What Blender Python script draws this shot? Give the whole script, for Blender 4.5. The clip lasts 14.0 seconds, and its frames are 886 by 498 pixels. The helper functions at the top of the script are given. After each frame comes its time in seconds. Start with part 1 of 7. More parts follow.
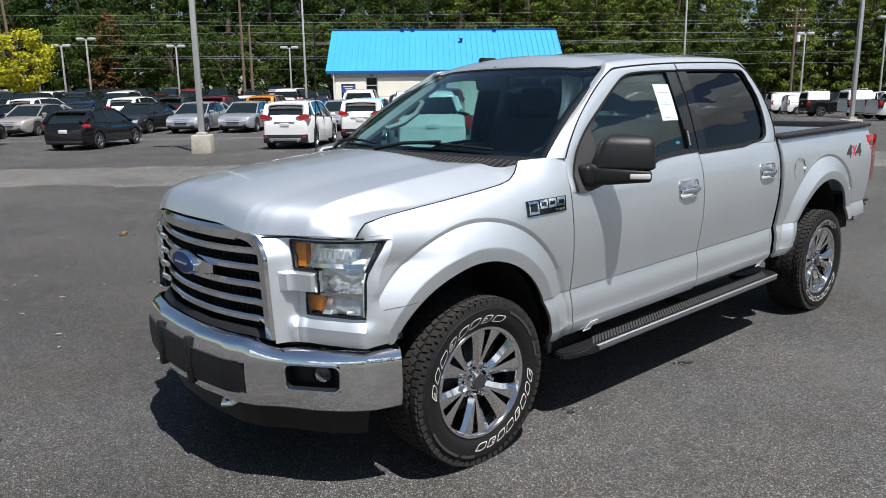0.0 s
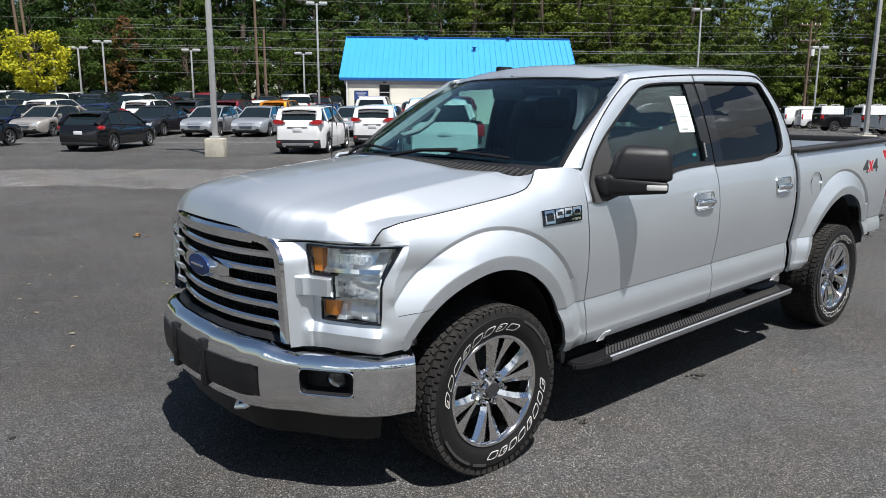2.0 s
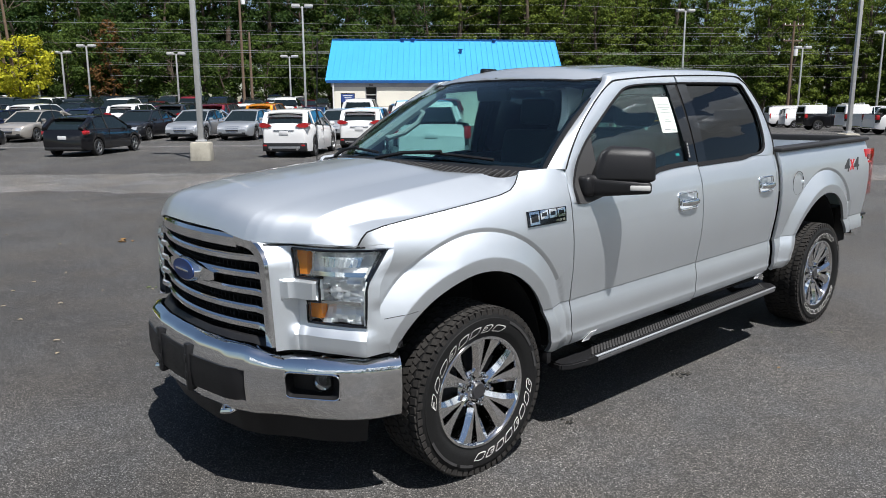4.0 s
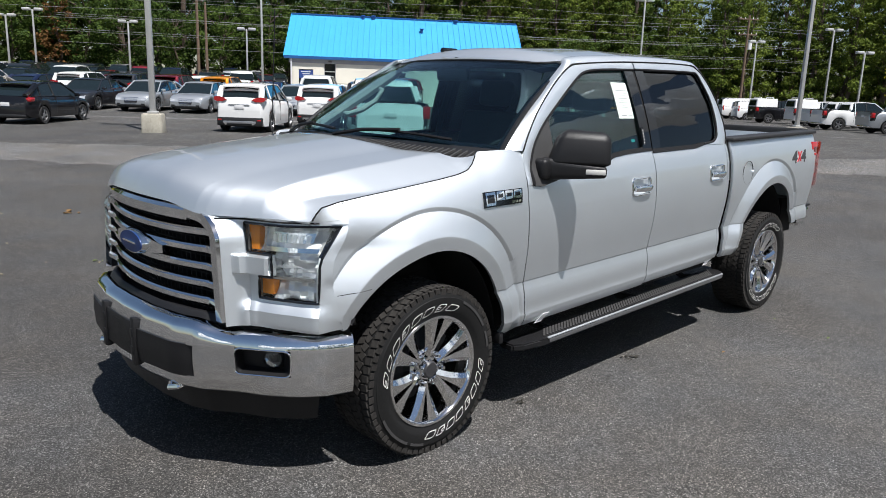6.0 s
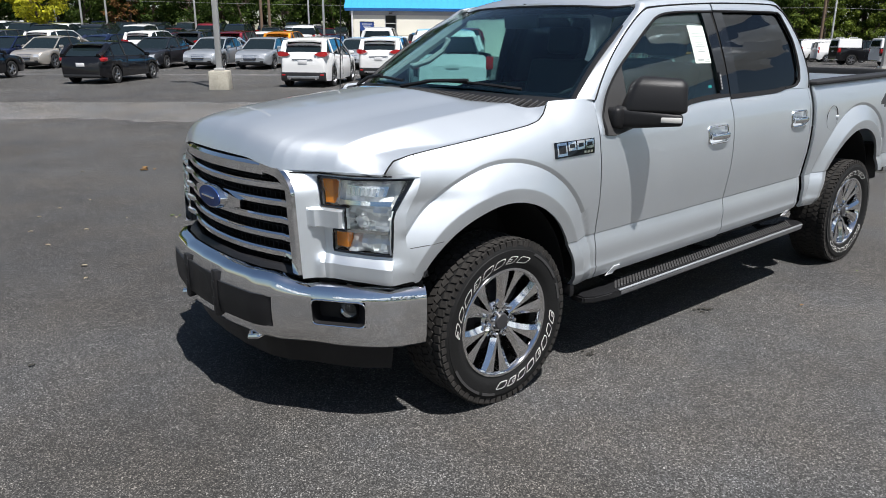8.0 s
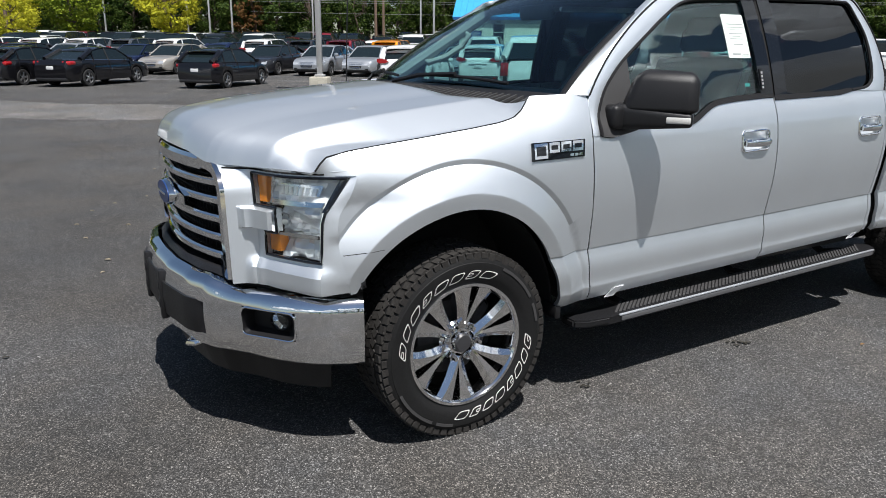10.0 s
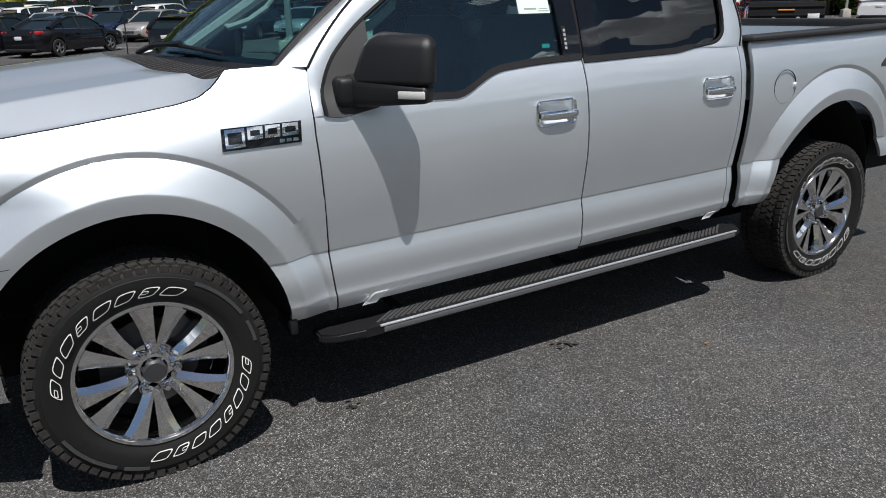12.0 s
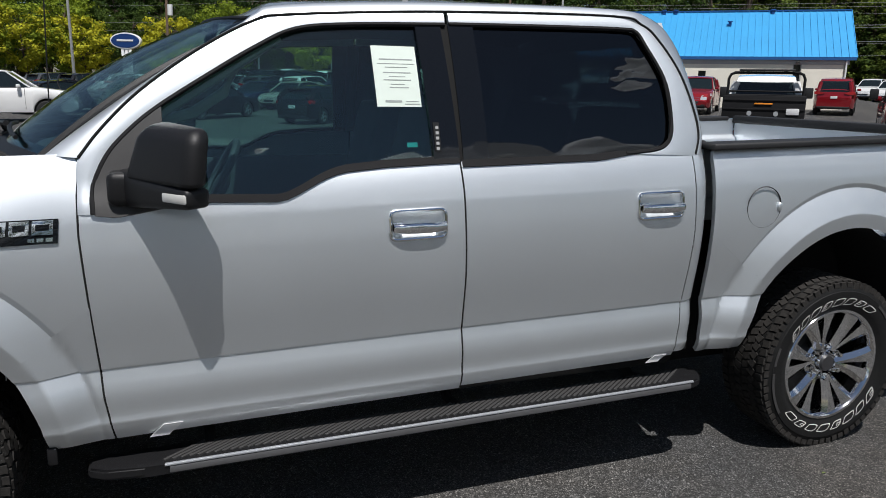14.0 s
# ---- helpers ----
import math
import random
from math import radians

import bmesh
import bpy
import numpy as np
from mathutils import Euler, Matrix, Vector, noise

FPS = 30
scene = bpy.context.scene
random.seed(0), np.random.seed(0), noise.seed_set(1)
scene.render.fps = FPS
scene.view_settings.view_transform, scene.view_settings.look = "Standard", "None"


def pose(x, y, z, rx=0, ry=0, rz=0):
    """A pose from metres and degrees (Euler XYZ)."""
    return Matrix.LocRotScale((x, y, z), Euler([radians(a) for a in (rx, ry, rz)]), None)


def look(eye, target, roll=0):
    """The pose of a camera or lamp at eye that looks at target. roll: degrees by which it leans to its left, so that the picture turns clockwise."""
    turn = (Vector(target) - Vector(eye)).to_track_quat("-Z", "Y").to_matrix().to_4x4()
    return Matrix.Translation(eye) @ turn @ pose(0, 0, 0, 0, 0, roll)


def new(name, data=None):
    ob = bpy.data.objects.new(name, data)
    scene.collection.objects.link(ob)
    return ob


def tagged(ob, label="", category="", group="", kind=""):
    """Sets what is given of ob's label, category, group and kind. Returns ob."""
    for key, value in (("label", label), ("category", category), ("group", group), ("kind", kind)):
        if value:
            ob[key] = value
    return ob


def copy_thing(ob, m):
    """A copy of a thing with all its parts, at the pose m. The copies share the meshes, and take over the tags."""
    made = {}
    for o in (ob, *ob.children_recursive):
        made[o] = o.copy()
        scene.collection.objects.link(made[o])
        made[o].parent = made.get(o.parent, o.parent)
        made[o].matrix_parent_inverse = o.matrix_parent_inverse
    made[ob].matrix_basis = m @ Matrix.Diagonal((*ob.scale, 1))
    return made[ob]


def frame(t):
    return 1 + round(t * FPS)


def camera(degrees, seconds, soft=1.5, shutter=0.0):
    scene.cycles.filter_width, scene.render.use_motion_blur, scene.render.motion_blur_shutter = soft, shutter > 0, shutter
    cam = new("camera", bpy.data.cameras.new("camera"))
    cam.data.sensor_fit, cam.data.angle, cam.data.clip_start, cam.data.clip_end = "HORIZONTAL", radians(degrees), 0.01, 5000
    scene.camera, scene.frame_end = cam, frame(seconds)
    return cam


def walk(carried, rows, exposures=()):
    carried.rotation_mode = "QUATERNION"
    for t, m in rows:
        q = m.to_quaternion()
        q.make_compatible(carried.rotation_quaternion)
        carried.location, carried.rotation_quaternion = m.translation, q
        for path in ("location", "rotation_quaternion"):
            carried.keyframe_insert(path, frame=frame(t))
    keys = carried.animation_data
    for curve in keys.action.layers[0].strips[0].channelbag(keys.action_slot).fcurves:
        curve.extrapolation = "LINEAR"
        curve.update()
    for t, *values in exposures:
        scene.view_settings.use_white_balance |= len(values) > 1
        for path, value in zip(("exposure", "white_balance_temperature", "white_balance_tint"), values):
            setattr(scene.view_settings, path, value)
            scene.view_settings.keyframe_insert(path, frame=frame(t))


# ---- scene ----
cam = camera(63.0, 14.0, soft=0.9)
PATH = [
    (0, (-2.175, -3.233, 1.657), (-0.892, -1.752, 1.257), -0.8),
    (0.5, (-2.18, -3.224, 1.649), (-0.886, -1.749, 1.26), -0.4),
    (1, (-2.187, -3.218, 1.646), (-0.919, -1.724, 1.245), -0.2),
    (1.5, (-2.194, -3.214, 1.652), (-0.932, -1.716, 1.244), 0.5),
    (2, (-2.2, -3.216, 1.656), (-0.933, -1.716, 1.277), 0.2),
    (2.5, (-2.199, -3.208, 1.656), (-0.924, -1.713, 1.284), 0.2),
    (3, (-2.195, -3.221, 1.66), (-0.912, -1.732, 1.291), -0.0),
    (5.5, (-2.192, -3.235, 1.648), (-0.867, -1.791, 1.248), 0.1),
    (6, (-2.185, -3.228, 1.644), (-0.81, -1.838, 1.222), 1.9),
    (6.5, (-2.213, -3.243, 1.641), (-0.862, -1.835, 1.204), 1.9),
    (7, (-2.222, -3.215, 1.633), (-0.946, -1.766, 1.113), 0.1),
    (7.5, (-2.223, -3.202, 1.634), (-0.991, -1.724, 1.089), 0.8),
    (7.7, (-2.225, -3.201, 1.641), (-0.989, -1.727, 1.094), 0.5),
    (9.8, (-1.624, -3.278, 1.572), (-0.607, -1.651, 1.010), 0.5),
    (10, (-1.494, -3.292, 1.55), (-0.504, -1.636, 1.022), 0.5),
    (10.5, (-1.229, -3.316, 1.548), (-0.161, -1.72, 0.991), -1.7),
    (11, (-0.918, -3.406, 1.563), (0.025, -1.72, 1.044), -1.9),
    (11.5, (-0.594, -3.437, 1.548), (0.312, -1.751, 0.967), -1.7),
    (12, (-0.244, -3.392, 1.556), (0.7, -1.745, 0.925), -1.2),
    (12.5, (0.078, -3.473, 1.549), (0.88, -1.735, 0.97), -1.0),
    (13, (0.376, -3.489, 1.555), (1.037, -1.68, 1.016), 0.8),
    (13.5, (0.685, -3.392, 1.585), (1.396, -1.586, 1.102), 4.2),
    (14, (0.97, -3.335, 1.598), (1.617, -1.493, 1.162), 1.0),
]
walk(cam, [(t, look(eye, target, roll)) for t, eye, target, roll in PATH],
     exposures=[(0.0, 0.52), (7.5, 0.52), (11.0, 0.38), (12.5, 0.06), (14.0, -0.06)])

# ---- light ----
SUN_FROM = Vector((-0.15, -1.0, 2.35)).normalized()
world = bpy.data.worlds.new("sky")
scene.world = world
world.use_nodes = True
_nt = world.node_tree
_sky = _nt.nodes.new("ShaderNodeTexSky")
_sky.sky_type = "NISHITA"
_sky.sun_disc = False
_sky.sun_elevation = math.asin(SUN_FROM.z)
_sky.sun_rotation = math.atan2(SUN_FROM.x, SUN_FROM.y)
_sky.air_density, _sky.dust_density, _sky.ozone_density = 1.0, 0.6, 1.2
_nt.nodes["Background"].inputs["Strength"].default_value = 0.053
_nt.links.new(_sky.outputs["Color"], _nt.nodes["Background"].inputs["Color"])
_sd = bpy.data.lights.new("sun", "SUN")
_sd.energy, _sd.angle, _sd.color = 5.0, radians(0.55), (1.0, 0.978, 0.962)
sun = new("sun", _sd)
sun.matrix_world = look(SUN_FROM * 50, (0, 0, 0))

# ---- materials ----
def mat(name, col, rough=0.5, metal=0.0, vary=0.08, grain=40.0, blotch=2.0, bump=0.0, bump_scale=120.0, coat=0.0, spec=0.5, emit=0.0):
    """A principled surface with variation at two scales, in metres."""
    m = bpy.data.materials.new(name)
    m.use_nodes = True
    nt = m.node_tree
    b = nt.nodes["Principled BSDF"]
    b.inputs["Roughness"].default_value = rough
    b.inputs["Metallic"].default_value = metal
    b.inputs["Coat Weight"].default_value = coat
    b.inputs["Coat Roughness"].default_value = 0.03
    b.inputs["Specular IOR Level"].default_value = spec
    if emit:
        b.inputs["Emission Color"].default_value = (*col, 1)
        b.inputs["Emission Strength"].default_value = emit
    co = nt.nodes.new("ShaderNodeTexCoord")
    def noisy(scale, detail=4.0):
        n = nt.nodes.new("ShaderNodeTexNoise")
        n.inputs["Scale"].default_value, n.inputs["Detail"].default_value = scale, detail
        nt.links.new(co.outputs["Object"], n.inputs["Vector"])
        return n.outputs["Fac"]
    if vary:
        mx = nt.nodes.new("ShaderNodeMath"); mx.operation = "ADD"
        nt.links.new(noisy(grain), mx.inputs[0]); nt.links.new(noisy(blotch), mx.inputs[1])
        r = nt.nodes.new("ShaderNodeMapRange")
        r.inputs["From Min"].default_value, r.inputs["From Max"].default_value = 0.6, 1.4
        r.inputs["To Min"].default_value, r.inputs["To Max"].default_value = 1 - vary, 1 + vary
        nt.links.new(mx.outputs[0], r.inputs["Value"])
        v = nt.nodes.new("ShaderNodeVectorMath"); v.operation = "SCALE"
        v.inputs[0].default_value = col
        nt.links.new(r.outputs["Result"], v.inputs["Scale"])
        nt.links.new(v.outputs["Vector"], b.inputs["Base Color"])
    else:
        b.inputs["Base Color"].default_value = (*col, 1)
    if bump:
        bp = nt.nodes.new("ShaderNodeBump")
        bp.inputs["Strength"].default_value, bp.inputs["Distance"].default_value = bump, 0.004
        nt.links.new(noisy(bump_scale), bp.inputs["Height"])
        nt.links.new(bp.outputs["Normal"], b.inputs["Normal"])
    return m


def glass(name, tint, ior=1.5, rough=0.0):
    """A thin tinted pane: clear through the tint, mirror by Fresnel."""
    m = bpy.data.materials.new(name)
    m.use_nodes = True
    nt = m.node_tree
    nt.nodes.remove(nt.nodes["Principled BSDF"])
    t, g, w, x = (nt.nodes.new("ShaderNode" + k) for k in ("BsdfTransparent", "BsdfGlossy", "LayerWeight", "MixShader"))
    pw, f = nt.nodes.new("ShaderNodeMath"), nt.nodes.new("ShaderNodeMath")
    pw.operation, f.operation = "POWER", "MULTIPLY_ADD"
    w.inputs["Blend"].default_value, pw.inputs[1].default_value = 0.5, 5.0
    r0 = ((ior - 1) / (ior + 1)) ** 2
    f.inputs[1].default_value, f.inputs[2].default_value = 0.9 - r0, r0
    nt.links.new(w.outputs["Facing"], pw.inputs[0]); nt.links.new(pw.outputs[0], f.inputs[0])
    t.inputs["Color"].default_value = (*tint, 1)
    g.inputs["Roughness"].default_value = rough
    nt.links.new(f.outputs[0], x.inputs[0]); nt.links.new(t.outputs[0], x.inputs[1]); nt.links.new(g.outputs[0], x.inputs[2])
    nt.links.new(x.outputs[0], nt.nodes["Material Output"].inputs["Surface"])
    return m


def asphalt(name="asphalt", shade=1.11):
    m = bpy.data.materials.new(name)
    m.use_nodes = True
    nt = m.node_tree
    b = nt.nodes["Principled BSDF"]
    co = nt.nodes.new("ShaderNodeTexCoord")
    def tex(kind, scale, **kw):
        n = nt.nodes.new("ShaderNodeTex" + kind)
        n.inputs["Scale"].default_value = scale
        for k, v in kw.items():
            n.inputs[k].default_value = v
        nt.links.new(co.outputs["Object"], n.inputs["Vector"])
        return n
    def ramp(src, stops):
        r = nt.nodes.new("ShaderNodeValToRGB")
        r.color_ramp.elements[0].position, r.color_ramp.elements[0].color = stops[0][0], (*[stops[0][1]] * 3, 1)
        r.color_ramp.elements[1].position, r.color_ramp.elements[1].color = stops[-1][0], (*[stops[-1][1]] * 3, 1)
        for p, c in stops[1:-1]:
            e = r.color_ramp.elements.new(p); e.color = (c, c, c, 1)
        nt.links.new(src, r.inputs["Fac"])
        return r.outputs["Color"]
    def mix(a, c, fac=1.0, mode="MULTIPLY"):
        x = nt.nodes.new("ShaderNodeMix"); x.data_type, x.blend_type = "RGBA", mode
        x.inputs["Factor"].default_value = fac
        nt.links.new(a, x.inputs["A"]); nt.links.new(c, x.inputs["B"])
        return x.outputs["Result"]
    stones = tex("Voronoi", 205.0)
    grit = tex("Noise", 60.0, Detail=5.0)
    wear = tex("Noise", 0.55, Detail=5.0, Roughness=0.62)
    stain = tex("Noise", 0.12, Detail=4.0)
    chips = ramp(stones.outputs["Color"], [(0.0, 0.008), (0.42, 0.026), (0.72, 0.070), (0.88, 0.18), (1.0, 0.36)])
    fine = ramp(grit.outputs["Fac"], [(0.3, 0.75), (0.7, 1.25)])
    worn = ramp(wear.outputs["Fac"], [(0.32, 0.72), (0.5, 0.98), (0.68, 1.22)])
    large = ramp(stain.outputs["Fac"], [(0.35, 0.8), (0.65, 1.15)])
    mottle = ramp(tex("Noise", 9.0, Detail=6.0, Roughness=0.7).outputs["Fac"], [(0.3, 0.82), (0.7, 1.16)])
    col = mix(mix(mix(mix(chips, fine), worn), large), mottle)
    hue = nt.nodes.new("ShaderNodeMix"); hue.data_type, hue.blend_type = "RGBA", "MULTIPLY"
    hue.inputs["Factor"].default_value = 1.0
    hue.inputs["B"].default_value = (shade * 1.06, shade * 1.04, shade * 1.03, 1)
    tint = nt.nodes.new("ShaderNodeValToRGB")
    tint.color_ramp.elements[0].position, tint.color_ramp.elements[0].color = 0.38, (1.0, .94, .85, 1)
    tint.color_ramp.elements[1].position, tint.color_ramp.elements[1].color = 0.62, (.95, .965, .965, 1)
    nt.links.new(tex("Noise", 0.9, Detail=5.0, Roughness=0.65).outputs["Fac"], tint.inputs["Fac"])
    nt.links.new(mix(col, tint.outputs["Color"]), hue.inputs["A"])
    nt.links.new(hue.outputs["Result"], b.inputs["Base Color"])
    b.inputs["Roughness"].default_value = 0.82
    bp = nt.nodes.new("ShaderNodeBump")
    bp.inputs["Strength"].default_value, bp.inputs["Distance"].default_value = 0.8, 0.004
    nt.links.new(stones.outputs["Distance"], bp.inputs["Height"])
    nt.links.new(bp.outputs["Normal"], b.inputs["Normal"])
    return m


def leafy(name, col, dark):
    """Leaves: each clump its own shade, with some light passing through."""
    m = bpy.data.materials.new(name)
    m.use_nodes = True
    nt = m.node_tree
    b = nt.nodes["Principled BSDF"]
    geo, obj = nt.nodes.new("ShaderNodeNewGeometry"), nt.nodes.new("ShaderNodeObjectInfo")
    ad = nt.nodes.new("ShaderNodeMath"); ad.operation = "MULTIPLY_ADD"
    nt.links.new(geo.outputs["Random Per Island"], ad.inputs[0]); ad.inputs[1].default_value = 0.75
    sc = nt.nodes.new("ShaderNodeMath"); sc.operation = "MULTIPLY"; sc.inputs[1].default_value = 0.25
    nt.links.new(obj.outputs["Random"], sc.inputs[0]); nt.links.new(sc.outputs[0], ad.inputs[2])
    r = nt.nodes.new("ShaderNodeValToRGB")
    r.color_ramp.elements[0].color, r.color_ramp.elements[1].color = (*dark, 1), (*col, 1)
    nt.links.new(ad.outputs[0], r.inputs["Fac"]); nt.links.new(r.outputs["Color"], b.inputs["Base Color"])
    b.inputs["Roughness"].default_value = 0.6
    b.inputs["Specular IOR Level"].default_value = 0.1
    tr, x = nt.nodes.new("ShaderNodeBsdfTranslucent"), nt.nodes.new("ShaderNodeMixShader")
    nt.links.new(r.outputs["Color"], tr.inputs["Color"])
    x.inputs[0].default_value = 0.3
    nt.links.new(b.outputs[0], x.inputs[1]); nt.links.new(tr.outputs[0], x.inputs[2])
    nt.links.new(x.outputs[0], nt.nodes["Material Output"].inputs["Surface"])
    return m


SILVER = mat("silver_paint", (0.745, 0.785, 0.815), 0.485, 0.88, vary=0.03, grain=900.0, blotch=3.0, coat=1.0)
CHROME = mat("chrome", (0.86, 0.87, 0.88), 0.06, 1.0, vary=0.03, grain=60.0)
DARK_CHROME = mat("dark_chrome", (0.78, 0.78, 0.785), 0.08, 1.0, vary=0.05, grain=60.0)
BLACK_PLASTIC = mat("black_plastic", (0.010, 0.010, 0.011), 0.46, spec=0.35, vary=0.15, grain=300.0, bump=0.15, bump_scale=700.0)
GREY_PLASTIC = mat("grey_plastic", (0.045, 0.044, 0.044), 0.6, vary=0.12, grain=300.0, bump=0.2, bump_scale=600.0)
GLOSS_BLACK = mat("gloss_black", (0.006, 0.007, 0.009), 0.04, vary=0.0)
RUBBER = mat("rubber", (0.009, 0.009, 0.009), 0.66, spec=0.28, vary=0.25, grain=70.0, blotch=6.0, bump=0.2, bump_scale=300.0)
TREAD_RUBBER = mat("paler_tread_rubber", (0.030, 0.028, 0.026), 0.85, spec=0.2, vary=0.35, grain=70.0, blotch=9.0, bump=0.3, bump_scale=300.0)
WELL = mat("wheel_well_felt", (0.006, 0.006, 0.006), 0.95, vary=0.2, grain=30.0)
WHITE_LETTER = mat("white_letter_rubber", (0.82, 0.80, 0.75), 0.6, vary=0.06)
STEEL = mat("brushed_steel", (0.42, 0.42, 0.43), 0.42, 0.85, vary=0.15)
TRIM_CLOTH = mat("grey_cloth", (0.040, 0.044, 0.047), 0.9, vary=0.2, grain=200.0)
TRIM_DASH = mat("dash_vinyl", (0.042, 0.047, 0.05), 0.6, vary=0.1, grain=200.0)
TRIM_BEIGE = mat("beige_trim", (0.42, 0.40, 0.36), 0.7, vary=0.08)
# mint cast of the door glass put into the colour; the sheet lies outside
PAPER_TINTED = mat("paper", (0.68, 0.76, 0.69), 0.7, vary=0.03)
INK = mat("ink", (0.30, 0.33, 0.32), 0.7, vary=0.0)
RED_LENS = mat("red_lens", (0.42, 0.012, 0.015), 0.12, vary=0.1, coat=1.0)
DEEP_LENS = mat("deep_red_lens", (0.13, 0.004, 0.008), 0.15, vary=0.1, coat=1.0)
AMBER_LENS = mat("amber_lens", (0.85, 0.27, 0.02), 0.18, vary=0.12, grain=90.0, coat=1.0)
LAMP_BOWL = mat("lamp_reflector", (0.93, 0.94, 0.95), 0.16, 0.12, vary=0.05, grain=60.0, bump=0.9, bump_scale=55.0)
GLASS_CLEAR = glass("clear_glass", (0.975, 0.985, 0.98))
GLASS_SCREEN = glass("windscreen_glass", (0.76, 0.90, 0.91), 1.6)
GLASS_SIDE = glass("door_glass", (0.70, 0.88, 0.86), 1.85, 0.015)
GLASS_DARK = glass("privacy_glass", (0.12, 0.15, 0.17), 1.8, 0.015)
GLASS_CAR = mat("car_glass", (0.010, 0.016, 0.018), 0.03, vary=0.0, spec=0.55)
BLUE_OVAL = mat("blue_enamel", (0.012, 0.045, 0.17), 0.3, vary=0.05, spec=.3)
RED_DECAL = mat("red_decal", (0.5, 0.02, 0.03), 0.4, vary=0.05)
GREY_DECAL = mat("grey_decal", (0.035, 0.035, 0.038), 0.4, vary=0.05)
ASPHALT = asphalt()
CONCRETE = mat("concrete", (0.40, 0.375, 0.31), 0.9, vary=0.3, grain=25.0, blotch=3.0, bump=0.4, bump_scale=80.0)
GALVANISED = mat("galvanised_steel", (0.47, 0.47, 0.46), 0.5, 0.35, vary=0.12, grain=20.0)
LAMP_HEAD = mat("lamp_head_paint", (0.5, 0.5, 0.49), 0.5, vary=0.1)
POLE_WOOD = mat("weathered_pole_wood", (0.16, 0.11, 0.075), 0.9, vary=0.3, grain=12.0)
WIRE = mat("wire", (0.22, 0.22, 0.22), 0.6, vary=0.0)
ROOF_BLUE = mat("blue_roof_metal", (0.03, 0.30, 0.60), 0.42, vary=0.08, grain=5.0, blotch=0.5)
FASCIA_BLUE = mat("dark_blue_fascia", (0.015, 0.10, 0.30), 0.45, vary=0.08)
STUCCO = mat("cream_stucco", (0.85, 0.81, 0.70), 0.9, vary=0.07, grain=18.0, blotch=0.7, bump=0.3, bump_scale=60.0)
TRIM_GREY = mat("grey_fascia_board", (0.42, 0.42, 0.42), 0.7, vary=0.1)
DARK_GLASS = mat("dark_window_glass", (0.012, 0.015, 0.02), 0.05, vary=0.0)
SIGN_BLUE = mat("blue_sign", (0.03, 0.07, 0.26), 0.4, vary=0.05)
SIGN_WHITE = mat("white_sign", (0.8, 0.8, 0.8), 0.5, vary=0.03)
BARK = mat("bark", (0.10, 0.075, 0.055), 0.95, vary=0.35, grain=8.0)
LEAF_PINE = leafy("pine_needles", (0.100, 0.150, 0.026), (0.026, 0.053, 0.014))
LEAF_DEEP = leafy("deep_leaves", (0.060, 0.105, 0.022), (0.014, 0.036, 0.011))
# olive needles, brightened: the stronger sun on that wood is in the colour
LEAF_SUNLIT_OLIVE = leafy("sunlit_olive_needles", (0.185, 0.235, 0.036), (0.045, 0.078, 0.017))
LEAF_GOLD = leafy("gold_leaves", (0.62, 0.57, 0.04), (0.27, 0.30, 0.025))
LEAF_LIME = leafy("lime_leaves", (0.26, 0.32, 0.03), (0.08, 0.14, 0.015))
LEAF_BROWN = leafy("brown_needles", (0.20, 0.10, 0.035), (0.08, 0.05, 0.02))
# clouds glow a little, in place of sunlight scattered through them
CLOUD = mat("cloud", (0.86, 0.89, 0.92), 1.0, vary=0.03, grain=0.02, blotch=0.005, spec=0.0, emit=0.30)
GREY_LIGHT = mat("pale_grey_plastic", (.4, .4, .4), .5, vary=.05)
MARKER = mat("marker_lens", (0.62, 0.61, 0.58), 0.25, vary=0.1, grain=300.0, coat=1.0)
ALUMINIUM = mat("step_aluminium", (0.50, 0.52, 0.55), 0.32, 0.5, vary=0.06)
LAMP_CHROME = mat("lamp_chrome", (0.92, 0.93, 0.94), 0.16, 0.32, vary=0.04, grain=60.0)
DISC_STEEL = mat("dull_disc_steel", (0.10, 0.10, 0.105), 0.5, 0.6, vary=0.15)
STEP_GREY = mat("step_grey", (0.16, 0.16, 0.165), 0.4, 0.5, vary=0.08)
SEAL = mat("black_rubber_seal", (0.012, 0.012, 0.013), 0.75, vary=0.15, grain=200.0, spec=0.2)
TEAL = mat("teal_label", (.05, .42, .40), .5, vary=.05)
BED_LINER = mat("bed_rail_cap", (0.018, 0.018, 0.019), 0.6, vary=0.15, grain=200.0)


# ---- mesh tools ----
def mesh_ob(name, bm, material, sharp=35.0, smooth=True):
    me = bpy.data.meshes.new(name)
    if smooth:
        for f in bm.faces:
            f.smooth = True
    bm.normal_update()
    bm.to_mesh(me)
    bm.free()
    if smooth:
        me.set_sharp_from_angle(angle=radians(sharp))
    for mm in (material if isinstance(material, (list, tuple)) else [material]):
        me.materials.append(mm)
    return new(name, me)


def part(name, bm, material, parent, label="", sharp=35.0):
    ob = mesh_ob(name, bm, material, sharp)
    ob.parent = parent
    return tagged(ob, label)


def thing(name, label, category, group="", kind="", m=None):
    ob = new(name)
    ob.empty_display_size = 0.2
    if m is not None:
        ob.matrix_world = m
    return tagged(ob, label, category, group, kind)


